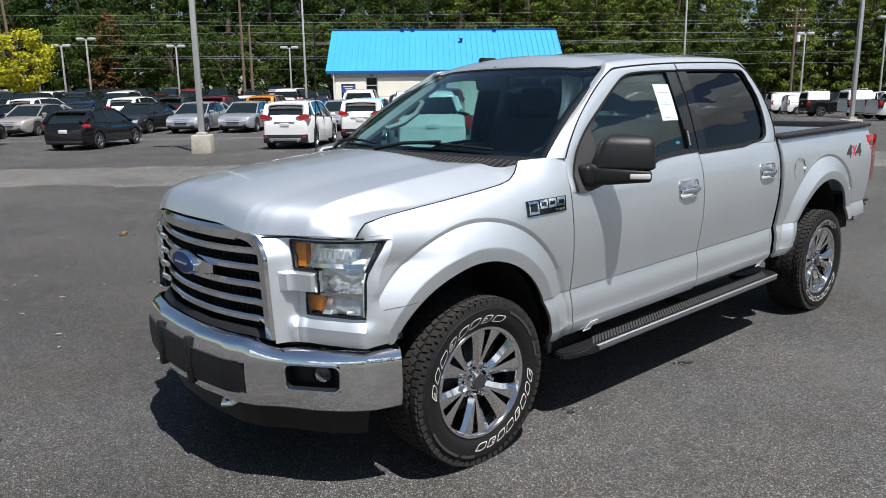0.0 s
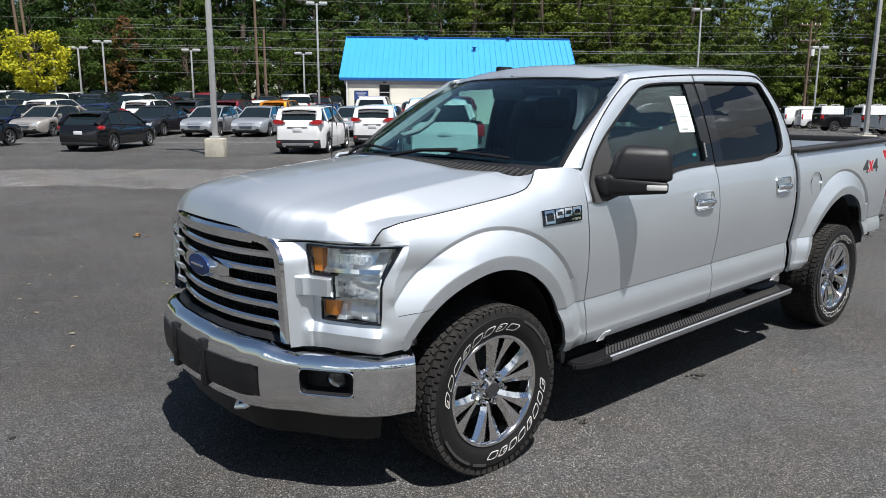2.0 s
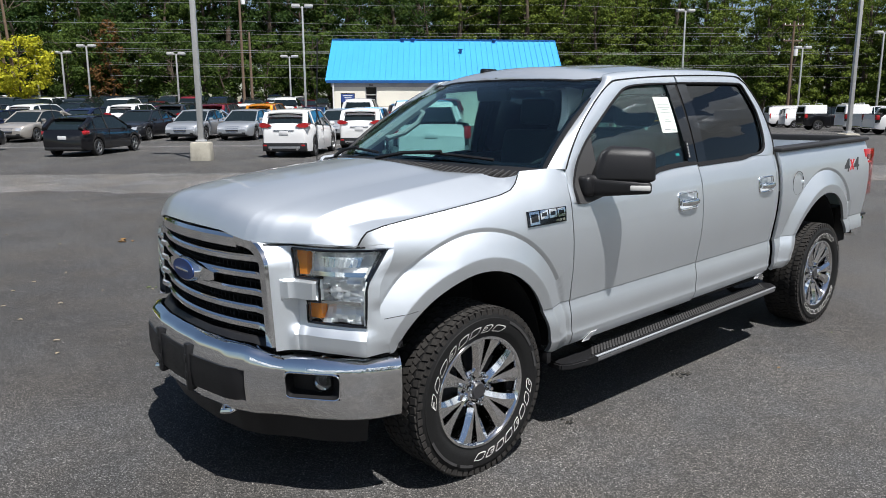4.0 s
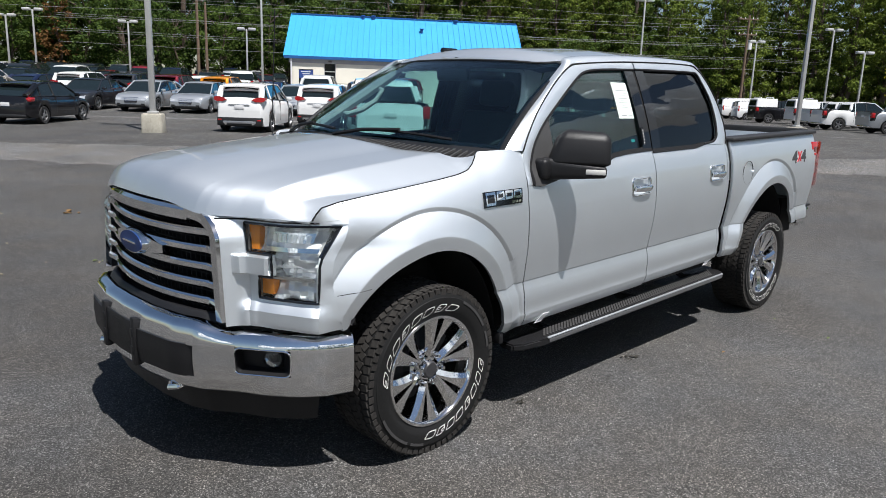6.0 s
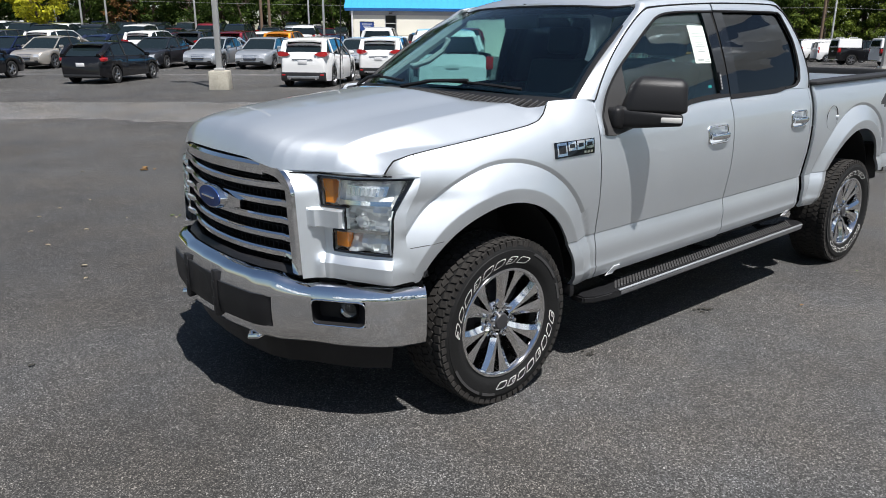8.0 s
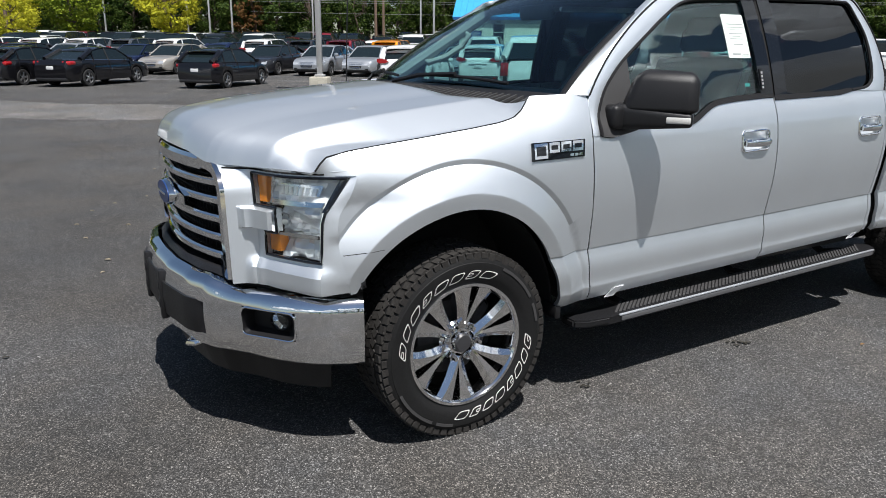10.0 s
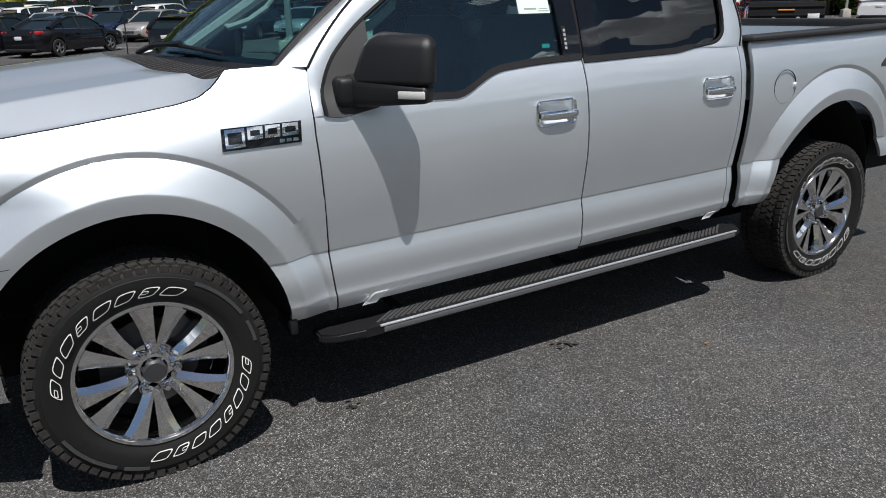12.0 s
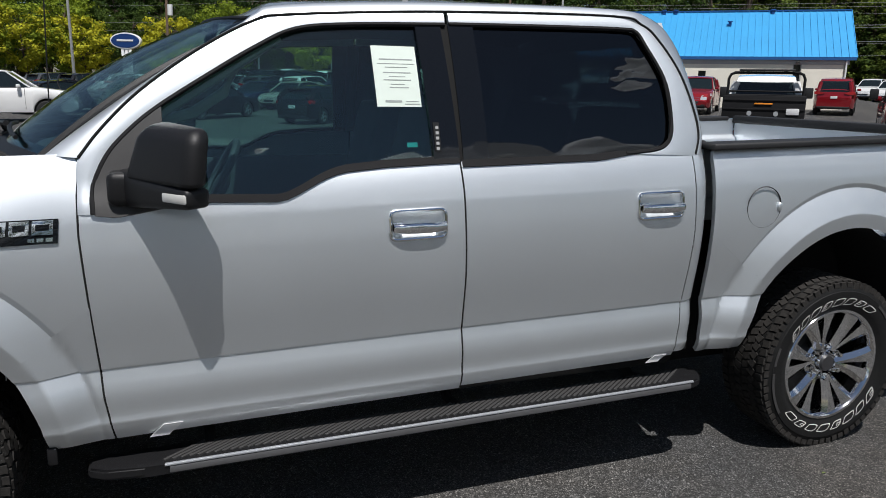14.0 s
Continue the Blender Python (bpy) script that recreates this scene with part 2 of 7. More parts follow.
def sheet(fn, us, vs, keep=None, thick=0.012, bm=None):
    """A plate over a grid of (u, v): front, back and rim."""
    bm = bm or bmesh.new()
    nu, nv = len(us), len(vs)
    P = [[Vector(fn(u, v)) for v in vs] for u in us]
    F, B = {}, {}
    def cell(i, j):
        return 0 <= i < nu - 1 and 0 <= j < nv - 1 and (keep is None or keep((us[i] + us[i + 1]) / 2, (vs[j] + vs[j + 1]) / 2))
    def vert(i, j):
        if (i, j) not in F:
            du = P[min(i + 1, nu - 1)][j] - P[max(i - 1, 0)][j]
            dv = P[i][min(j + 1, nv - 1)] - P[i][max(j - 1, 0)]
            n = du.cross(dv)
            n = n.normalized() if n.length > 1e-9 else Vector((0, 0, 1))
            F[i, j] = bm.verts.new(P[i][j])
            B[i, j] = bm.verts.new(P[i][j] - n * thick)
        return F[i, j]
    def face(vs_):
        try:
            bm.faces.new(vs_)
        except ValueError:
            pass
    for i in range(nu - 1):
        for j in range(nv - 1):
            if not cell(i, j):
                continue
            c = [(i, j), (i + 1, j), (i + 1, j + 1), (i, j + 1)]
            for k in c:
                vert(*k)
            face([F[k] for k in c])
            face([B[k] for k in reversed(c)])
            for (di, dj), (p, q) in (((0, -1), (c[0], c[1])), ((1, 0), (c[1], c[2])), ((0, 1), (c[2], c[3])), ((-1, 0), (c[3], c[0]))):
                if not cell(i + di, j + dj):
                    face([F[q], F[p], B[p], B[q]])
    return bm


def box(bm, x0, x1, y0, y1, z0, z1, m=None, bevel=0.0, seg=2):
    """A block, its edges rounded."""
    r = bmesh.ops.create_cube(bm, size=1.0)
    vs_ = r["verts"]
    bmesh.ops.scale(bm, vec=(x1 - x0, y1 - y0, z1 - z0), verts=vs_)
    bmesh.ops.translate(bm, vec=((x0 + x1) / 2, (y0 + y1) / 2, (z0 + z1) / 2), verts=vs_)
    if bevel:
        es = list({e for v in vs_ for e in v.link_edges})
        r2 = bmesh.ops.bevel(bm, geom=es, offset=bevel, segments=seg, profile=0.5, affect="EDGES")
        vs_ = list({v for f in r2["faces"] for v in f.verts} | {v for v in vs_ if v.is_valid})
    if m is not None:
        bmesh.ops.transform(bm, matrix=m, verts=vs_)
    return bm


def cyl(bm, p, q, r0, r1=None, seg=16, caps=True):
    """A round bar from p to q."""
    p, q = Vector(p), Vector(q)
    d = q - p
    mm = Matrix.Translation((p + q) / 2) @ d.to_track_quat("Z", "Y").to_matrix().to_4x4()
    bmesh.ops.create_cone(bm, cap_ends=caps, segments=seg, radius1=r0, radius2=r0 if r1 is None else r1, depth=d.length, matrix=mm)
    return bm


def lathe(bm, profile, seg=48, axis="Y", centre=(0, 0, 0), closed=False):
    """Turns (radius, along) round an axis through centre."""
    c = Vector(centre)
    rings = []
    for k in range(seg):
        a = 2 * math.pi * k / seg
        ring = []
        for r, h in profile:
            v = Vector((r * math.cos(a), h, r * math.sin(a))) if axis == "Y" else Vector((r * math.cos(a), r * math.sin(a), h))
            ring.append(bm.verts.new(c + v))
        rings.append(ring)
    n = len(profile)
    for k in range(seg):
        A, Bq = rings[k], rings[(k + 1) % seg]
        for i in range(n if closed else n - 1):
            j = (i + 1) % n
            f = (A[i], A[j], Bq[j], Bq[i]) if axis == "Y" else (A[i], Bq[i], Bq[j], A[j])
            bm.faces.new(f)
    return bm


def tube(bm, pts, r, seg=8):
    """A round bar along points."""
    pts = [Vector(p) for p in pts]
    rings = []
    for i, p in enumerate(pts):
        d = (pts[min(i + 1, len(pts) - 1)] - pts[max(i - 1, 0)]).normalized()
        s = d.cross(Vector((0, 0, 1)))
        s = s.normalized() if s.length > 1e-4 else Vector((1, 0, 0))
        t = s.cross(d)
        rings.append([bm.verts.new(p + (s * math.cos(2 * math.pi * k / seg) + t * math.sin(2 * math.pi * k / seg)) * r) for k in range(seg)])
    for a, b in zip(rings, rings[1:]):
        for k in range(seg):
            bm.faces.new((a[k], a[(k + 1) % seg], b[(k + 1) % seg], b[k]))
    bm.faces.new(list(reversed(rings[0]))); bm.faces.new(rings[-1])
    return bm


def prism(bm, outline, depth, place):
    """A flat outline (x, y) given depth, then put by the matrix place."""
    lo = [bm.verts.new(place @ Vector((x, y, 0))) for x, y in outline]
    hi = [bm.verts.new(place @ Vector((x, y, depth))) for x, y in outline]
    n = len(lo)
    bm.faces.new(hi); bm.faces.new(list(reversed(lo)))
    for i in range(n):
        bm.faces.new((lo[i], lo[(i + 1) % n], hi[(i + 1) % n], hi[i]))
    return bm


def flip_y(bm):
    """The same mesh for the other side."""
    for v in bm.verts:
        v.co.y = -v.co.y
    bmesh.ops.reverse_faces(bm, faces=bm.faces[:])
    return bm


def both(name, make, material, parent, label="", sharp=35.0):
    """One part on the driver's side and its mirror image."""
    a = part(name, make(), material, parent, label, sharp)
    b = part(name, flip_y(make()), material, parent, label, sharp)
    return a, b


def table(pts):
    """Smooth-free interpolation through (x, value) pairs."""
    xs, ys = [p[0] for p in pts], [p[1] for p in pts]
    return lambda x: float(np.interp(x, xs, ys))


def spread(*stops):
    """Values from stop to stop: (start, n, next, n, ...)."""
    out = [stops[0]]
    for n, b in zip(stops[1::2], stops[2::2]):
        a = out[-1]
        out += [a + (b - a) * (k + 1) / n for k in range(n)]
    return out


def rounded(w, h, r, n=4, cx=0.0, cy=0.0):
    """The outline of a rounded rectangle."""
    o = []
    for sx, sy, a0 in ((1, 1, 0), (-1, 1, 90), (-1, -1, 180), (1, -1, 270)):
        for k in range(n + 1):
            a = radians(a0 + 90 * k / n)
            o.append((cx + sx * (w / 2 - r) + r * math.cos(a), cy + sy * (h / 2 - r) + r * math.sin(a)))
    return o

# ---- the lot: rows of cars lie along U, at depth N ----
U, N = Vector((.816, -.578, 0)), Vector((.578, .816, 0))
LOT_YAW = math.degrees(math.atan2(N.y, N.x))


def ground_z(x, y):
    """Flat by the truck and beyond the building, rising gently behind the rows of cars."""
    b = min(x * N.x + y * N.y, 110.0)
    a = x * U.x + y * U.y
    return 0.028 * 4 * math.log1p(math.exp(min((b - 24) / 4, 40))) * max(0.0, min(1.0, (32 - a) / 14))


def at(a, b, dz=0.0):
    p = U * a + N * b
    return Vector((p.x, p.y, ground_z(p.x, p.y) + dz))


def build_ground():
    bm = bmesh.new()
    rad = [0, 6, 12, 18, 24, 28, 32, 36, 40, 46, 52, 60, 70, 80, 95, 110, 130, 160, 220, 320, 500, 900, 1800]
    rows = []
    for b in [-r for r in reversed(rad[1:])] + rad:
        row = []
        for a in [-r for r in reversed(rad[1:])] + rad:
            p = U * a + N * b
            row.append(bm.verts.new((p.x, p.y, ground_z(p.x, p.y))))
        rows.append(row)
    for r0, r1 in zip(rows, rows[1:]):
        for i in range(len(r0) - 1):
            bm.faces.new((r0[i], r0[i + 1], r1[i + 1], r1[i]))
    ob = mesh_ob("ground", bm, ASPHALT)
    tagged(ob, "dark grey asphalt with pale aggregate and worn patches", "ground", kind="structure")
    # an older, paler lane and faded bay lines
    def strip(name, a0, a1, b0, b1, material, label, lift, wav=0.0, kind="structure"):
        bm = bmesh.new()
        na = max(2, int((a1 - a0) / .3))
        V = []
        for i in range(na + 1):
            a = a0 + (a1 - a0) * i / na
            w0, w1 = (wav * (noise.noise((a * .35, b0, 1.0)) + .5 * noise.noise((a * 2.1, b0, 3.0))), wav * (noise.noise((a * .3, b1, 5.0)) + .5 * noise.noise((a * 2.3, b1, 2.0))))
            nb = max(1, int((b1 - b0) / 3))
            V.append([bm.verts.new(at(a, b0 + w0 + (b1 + w1 - b0 - w0) * j / nb, lift)) for j in range(nb + 1)])
        for p, q in zip(V, V[1:]):
            for j in range(len(p) - 1):
                bm.faces.new((p[j], q[j], q[j + 1], p[j + 1]))
        o = mesh_ob(name, bm, material)
        return tagged(o, label, "pavement", kind=kind)
    strip("pavement_lane", -70, 60, 12.0, 16.8, OLD_ASPHALT, "worn pale grey asphalt lane", .004, 1.1)
    strip("pavement_aisle", -70, 40, 29.2, 29.9, OLD_ASPHALT, "pale concrete drainage strip", .004, .1)


OLD_ASPHALT = asphalt("old_asphalt", 2.35)


def build_building():
    B = thing("service_building", "cream stucco building under a bright blue standing-seam metal roof", "building")
    a0, a1, b0, b1 = -2.3, 13.55, 47.6, 55.5
    z0, eave, ridge = at(5, 47.6).z - .3, 3.62, 6.85
    mid = 51.4
    def w(a, b, z):
        p = U * a + N * b
        return Vector((p.x, p.y, z))
    M = Matrix(((U.x, N.x, 0, 0), (U.y, N.y, 0, 0), (0, 0, 1, 0), (0, 0, 0, 1)))
    # front wall with door and window openings
    aa = [a0, -1.75, -.78, -.05, .75, 5.1, 5.55, 10.55, 11.05, a1]
    zz = [z0, z0 + .35, z0 + 1.4, 2.88, 2.92, 3.38, eave]
    def hole(a, z):
        return (-1.75 < a < -.78 and 1.7 < z < 2.92) or (-.05 < a < .75 and z < 3.38) or (5.1 < a < 5.55 and 1.7 < z < 2.92) or (10.55 < a < 11.05 and z < 3.38)
    bm = sheet(lambda u, v: w(u, b0, v), aa, sorted(set(zz + [1.7])), keep=lambda u, v: not hole(u, v), thick=.22)
    part("wall", bm, STUCCO, B, "cream stucco wall")
    for p, q in (((a0, b0), (a0, b1)), ((a1, b1), (a1, b0)), ((a1, b1), (a0, b1))):
        bm = bmesh.new()
        vs_ = [w(*p, z0), w(*q, z0), w(*q, eave), w(*p, eave)]
        if p[0] == q[0]:
            vs_ = [w(*p, z0), w(*q, z0), w(*q, eave), w(p[0], mid, ridge - .25), w(*p, eave)]
        n = (vs_[1] - vs_[0]).cross(vs_[2] - vs_[1]).normalized()
        f0, f1 = [bm.verts.new(v) for v in vs_], [bm.verts.new(v + n * .2) for v in vs_]
        bm.faces.new(f0); bm.faces.new(list(reversed(f1)))
        for i in range(len(f0)):
            bm.faces.new((f0[i], f0[(i + 1) % len(f0)], f1[(i + 1) % len(f0)], f1[i]))
        bmesh.ops.recalc_face_normals(bm, faces=bm.faces[:])
        part("wall", bm, STUCCO, B)
    for x0, x1, y0, y1, kind in ((-1.75, -.78, 1.7, 2.92, "window"), (-.05, .75, z0, 3.38, "door"), (5.1, 5.55, 1.7, 2.92, "window"), (10.55, 11.05, z0, 3.38, "door")):
        bm = bmesh.new()
        t = .06
        for q in ((x0, x0 + t, y0, y1), (x1 - t, x1, y0, y1), (x0 + t, x1 - t, y1 - t, y1), (x0 + t, x1 - t, y0, y0 + t)):
            box(bm, q[0], q[1], b0 + .05, b0 + .15, q[2], q[3], M)
        if kind == "door":
            box(bm, x0 + t, x1 - t, b0 + .05, b0 + .15, 2.78, 2.84, M)
        fr = part(kind + "_frame", bm, TRIM_GREY if kind == "door" else DARK_GLASS, B, "dark framed " + kind)
        part("pane", box(bmesh.new(), x0 + t, x1 - t, b0 + .10, b0 + .12, y0 + t, y1 - t, M), DARK_GLASS, fr)
    bm = box(bmesh.new(), -1.72, -.81, b0 + .02, b0 + .045, 2.30, 2.86, M)
    sg = part("window_sign", bm, SIGN_BLUE, B, "blue sign with white lines in the window")
    bm = bmesh.new()
    for z, h, i in ((2.73, .05, .12), (2.60, .04, .2), (2.50, .04, .25)):
        box(bm, -1.72 + i, -.81 - i, b0 + .012, b0 + .02, z, z + h, M)
    part("sign_line", bm, SIGN_WHITE, sg)
    # eaves band, roof slopes with standing seams
    part("eaves_board", box(bmesh.new(), a0 - .1, a1 + .1, b0 - .05, b0 - .01, 3.34, 3.60, M), TRIM_GREY, B, "grey board under the eaves")
    part("fascia", box(bmesh.new(), a0 - .42, a1 + .42, b0 - .20, b0 - .11, 3.60, 3.79, M), FASCIA_BLUE, B, "dark blue fascia")
    part("soffit", box(bmesh.new(), a0 - .4, a1 + .4, b0 - .11, b0, 3.60, 3.63, M), TRIM_GREY, B)
    for s in (0, 1):
        be = b0 - .18 if s == 0 else 2 * mid - b0 + .18
        up = Vector((0, 0, 1))
        p0, p1 = w(a0 - .45, be, 3.74), w(a1 + .45, be, 3.74)
        q0, q1 = w(a0 - .05, mid, ridge), w(a1 + .66, mid, ridge)
        bm = sheet(lambda u, v: p0.lerp(p1, u).lerp(q0.lerp(q1, u), v), spread(0, 12, 1), spread(0, 4, 1), thick=.08)
        slope = part("roof_slope", bm, ROOF_BLUE, B, "bright blue metal roof slope")
        rib = bmesh.new()
        box(rib, -.5, .5, -.018, .018, 0, .05)
        ribm = None
        n_ = 41
        for k in range(n_ + 1):
            u = k / n_
            a_, c_ = p0.lerp(p1, u), q0.lerp(q1, u)
            d = c_ - a_
            mm = Matrix.Translation((a_ + c_) / 2) @ d.to_track_quat("X", "Z").to_matrix().to_4x4() @ Matrix.Diagonal((d.length, 1, 1, 1))
            if ribm is None:
                o = mesh_ob("roof_seam", rib, ROOF_BLUE)
                ribm = o.data
            else:
                o = new("roof_seam", ribm)
            o.parent = slope
            o.matrix_world = mm
    part("ridge_cap", box(bmesh.new(), a0 - .05, a1 + .66, mid - .14, mid + .14, ridge - .02, ridge + .05, M), FASCIA_BLUE, B)
    for a, db in ((9.55, .25), (2.75, .2), (3.5, .2), (6.9, 1.35)):
        z = ridge - db * (ridge - 3.74) / (mid - b0 + .45)
        bm = box(bmesh.new(), a - .09, a + .09, mid - db - .08, mid - db + .08, z - .05, z + .22, M, bevel=.02)
        box(bm, a - .15, a + .15, mid - db - .14, mid - db + .14, z + .2, z + .26, M, bevel=.02)
        part("roof_vent", bm, FASCIA_BLUE, B)
    for a in (.35, 10.8):
        bm = box(bmesh.new(), a - .12, a + .12, b0 - .18, b0 - .02, 3.42, 3.54, M, bevel=.02)
        part("wall_lamp", bm, GREY_PLASTIC, B, "dark wall lamp over the door")
    for a in (a0 + .05, a1 - .08):
        part("downpipe", cyl(bmesh.new(), w(a, b0 - .1, z0), w(a, b0 - .1, 3.6), .05, seg=8), SIGN_WHITE, B)
    # cabinet by the wall
    C = thing("utility_cabinet", "beige metal utility cabinet against the building wall", "cabinet")
    bm = box(bmesh.new(), .5, 1.55, 46.7, 47.2, z0 + .2, 2.05, M, bevel=.03)
    body = part("body", bm, mat("beige_metal", (.36, .34, .26), .6), C)
    for a in (.78, 1.27):
        part("panel", box(bmesh.new(), a - .2, a + .2, 46.67, 46.70, 1.75, 1.98, M, bevel=.01), SIGN_WHITE, body)


# ---- parked cars ----
CAR_TYRE = mat("car_tyre", (.018, .018, .018), .8, vary=.2)
CAR_RIM = mat("car_rim", (.45, .45, .46), .3, .9, vary=.1)
CAR_TRIM = mat("car_black_trim", (.015, .015, .016), .5, vary=.1)
CAR_LAMP = mat("car_headlamp", (.62, .64, .66), .12, .4, vary=.15, coat=1.0)
PLATE = mat("plate_white", (.72, .72, .72), .5, vary=.05)
SPECS = dict(
    # length, width, wheelbase, tyre radius, floor height, lower top line, greenhouse line, roof half-width
    hatchback=dict(L=4.36, W=1.82, WB=2.65, R=.315, top=[(-2.18, .80), (-2.10, .96), (-1.6, .99), (.75, .93), (1.1, .90), (1.75, .78), (2.05, .66), (2.18, .52)],
                   green=[(-2.09, .99), (-1.48, 1.35), (-1.0, 1.445), (-.2, 1.475), (.25, 1.435), (1.2, .93)], pillars=(-1.35, -.55, .33)),
    sedan=dict(L=4.87, W=1.85, WB=2.85, R=.33, top=[(-2.43, .82), (-2.35, 1.0), (-1.7, 1.04), (.6, .96), (1.1, .94), (1.95, .84), (2.22, .78), (2.36, .70), (2.43, .54)],
               green=[(-1.75, 1.04), (-1.0, 1.36), (-.5, 1.455), (.1, 1.465), (.5, 1.42), (1.3, .93)], pillars=(-1.0, -.2, .6)),
    suv=dict(L=4.52, W=1.84, WB=2.69, R=.35, top=[(-2.26, .72), (-2.25, .95), (-2.2, 1.12), (-2.1, 1.19), (-1.7, 1.19), (-.9, 1.13), (.9, 1.05), (1.2, 1.02), (1.85, .92), (2.15, .80), (2.26, .60)],
             green=[(-2.12, 1.18), (-1.86, 1.55), (-1.4, 1.645), (-.2, 1.68), (.35, 1.63), (1.25, 1.04)], pillars=(-1.25, -.25, .55)),
    big_suv=dict(L=5.25, W=2.0, WB=3.02, R=.40, top=[(-2.62, .95), (-2.56, 1.22), (-2.2, 1.25), (1.1, 1.22), (1.45, 1.19), (2.3, 1.10), (2.52, .98), (2.62, .70)],
                 green=[(-2.5, 1.22), (-2.38, 1.75), (-2.1, 1.88), (-.2, 1.94), (.6, 1.88), (1.4, 1.20)], pillars=(-1.5, -.3, .75)),
    van=dict(L=4.82, W=1.84, WB=3.06, R=.33, top=[(-2.41, .90), (-2.38, 1.08), (-2.2, 1.10), (1.2, 1.06), (1.5, 1.02), (2.1, .85), (2.33, .72), (2.41, .52)],
             green=[(-2.36, 1.08), (-2.30, 1.70), (-2.1, 1.80), (.2, 1.84), (.8, 1.74), (1.75, .98)], pillars=(-1.25, -.05, .85)),
    big_van=dict(L=5.53, W=2.06, WB=3.3, R=.36, top=[(-2.76, .95), (-2.72, 1.20), (-2.5, 1.22), (1.5, 1.18), (1.8, 1.12), (2.4, .95), (2.65, .80), (2.76, .55)],
                 green=[(-2.72, 1.20), (-2.66, 1.90), (-2.45, 2.05), (.6, 2.08), (1.2, 1.98), (2.05, 1.08)], pillars=(-1.4, .1, 1.05)),
    pickup=dict(L=5.89, W=2.03, WB=3.68, R=.40, top=[(-2.94, 1.05), (-2.90, 1.33), (-2.6, 1.36), (-1.12, 1.37), (-1.08, 1.28), (1.1, 1.28), (1.4, 1.30), (2.5, 1.16), (2.75, 1.08), (2.94, .72)],
                green=[(-1.12, 1.28), (-1.0, 1.75), (-.85, 1.88), (0, 1.93), (.55, 1.88), (1.35, 1.28)], pillars=(-.75, -.05, .75), bed=(-2.85, -1.2)),
)


def car_kind(kind, paint, near=True):
    """One parked car about its middle on the ground, nose towards +x."""
    S = SPECS[kind]
    L, W, WB, R = S["L"], S["W"] / 2, S["WB"], S["R"]
    truckish = kind in ("pickup",)
    floor_z = .22 if R < .36 else .36
    top = table(S["top"])
    xw = (-WB / 2 + (.05 if truckish else 0), WB / 2 + (.05 if truckish else 0))
    Ra = R + (.05 if R < .36 else .08)
    C = new(kind if kind not in ("suv", "big_suv", "big_van") else {"suv": "crossover_suv", "big_suv": "large_suv", "big_van": "passenger_van"}[kind])
    def half(x):
        e = abs(x) / (L / 2)
        return W * (1 - (.20 if kind not in ("van", "big_van") or x > 0 else .06) * max(0, (e - .70) / .30) ** 2)
    def low(x):
        z = floor_z + .12 * max(0, (abs(x) / (L / 2) - .9) / .1)
        for c in xw:
            if abs(x - c) < Ra:
                z = max(z, R + math.sqrt(Ra * Ra - (x - c) ** 2))
        return z
    xs = sorted(set([round(p[0], 3) for p in S["top"]] + [round(c + Ra * k, 3) for c in xw for k in (-1.001, -.99, -.92, -.75, -.5, -.2, .2, .5, .75, .92, .99, 1.001)] + [round(-L / 2 + L * k / 18, 3) for k in range(19)]))
    bm = bmesh.new()
    rings = []
    for x in xs:
        w, zt = half(x), top(x)
        zl = min(low(x), zt - .06)
        h = zt - zl
        rings.append([bm.verts.new((x, -y, z)) for y, z in ((w * .86, zl), (w * .965, zl + .01), (w * .99, zl + h * .18), (w, zl + h * .5), (w * .985, zl + h * .80), (w * .955, zl + h * .93), (w * .90, zt), (w * .6, zt + .015), (0, zt + .025))]
                     + [bm.verts.new((x, y, z)) for y, z in ((w * .6, zt + .015), (w * .90, zt), (w * .955, zl + h * .93), (w * .985, zl + h * .80), (w, zl + h * .5), (w * .99, zl + h * .18), (w * .965, zl + .01), (w * .86, zl))])
    for a, b in zip(rings, rings[1:]):
        for i in range(len(a) - 1):
            bm.faces.new((a[i], a[i + 1], b[i + 1], b[i]))
    bm.faces.new(rings[0]); bm.faces.new(list(reversed(rings[-1])))
    if "bed" in S:
        p0, p1 = S["bed"]
        kill = [f for f in bm.faces if all(abs(v.co.y) < W * .905 and v.co.z > 1.2 and p0 - .15 < v.co.x < p1 + .15 for v in f.verts)]
        bmesh.ops.delete(bm, geom=kill, context="FACES")
    bmesh.ops.recalc_face_normals(bm, faces=bm.faces[:])
    body = part("body", bm, paint, C, sharp=32)
    if "bed" in S:
        bm = box(bmesh.new(), p0 - .05, p1 + .1, -W * .86, W * .86, .80, .84)
        for s in (-1, 1):
            box(bm, p0 - .05, p1 + .1, min(s * W * .84, s * W * .92), max(s * W * .84, s * W * .92), .82, 1.365)
        box(bm, p1 + .02, p1 + .08, -W * .86, W * .86, .82, 1.3)
        part("bed_lining", bm, CAR_TRIM, C)
    bm = box(bmesh.new(), -L / 2 + .25, L / 2 - .25, -W * .72, W * .72, floor_z - .02, R + Ra - .02, bevel=.05)
    part("underbody", bm, CAR_TRIM, C)
    # greenhouse: glass shell, painted roof and pillars
    G = S["green"]
    gx = [p[0] for p in G]
    gtop = table(G)
    def gpt(x, v, y_sign):
        zb = top(min(max(x, G[0][0]), G[-1][0])) - .005
        zt = max(gtop(x), zb + .002)
        z = zb + (zt - zb) * v
        w = half(x) * (.905 - .19 * (z - zb) / .5 * (.5 / max(.5, G[2][1] - zb)))
        return Vector((x, y_sign * w, z))
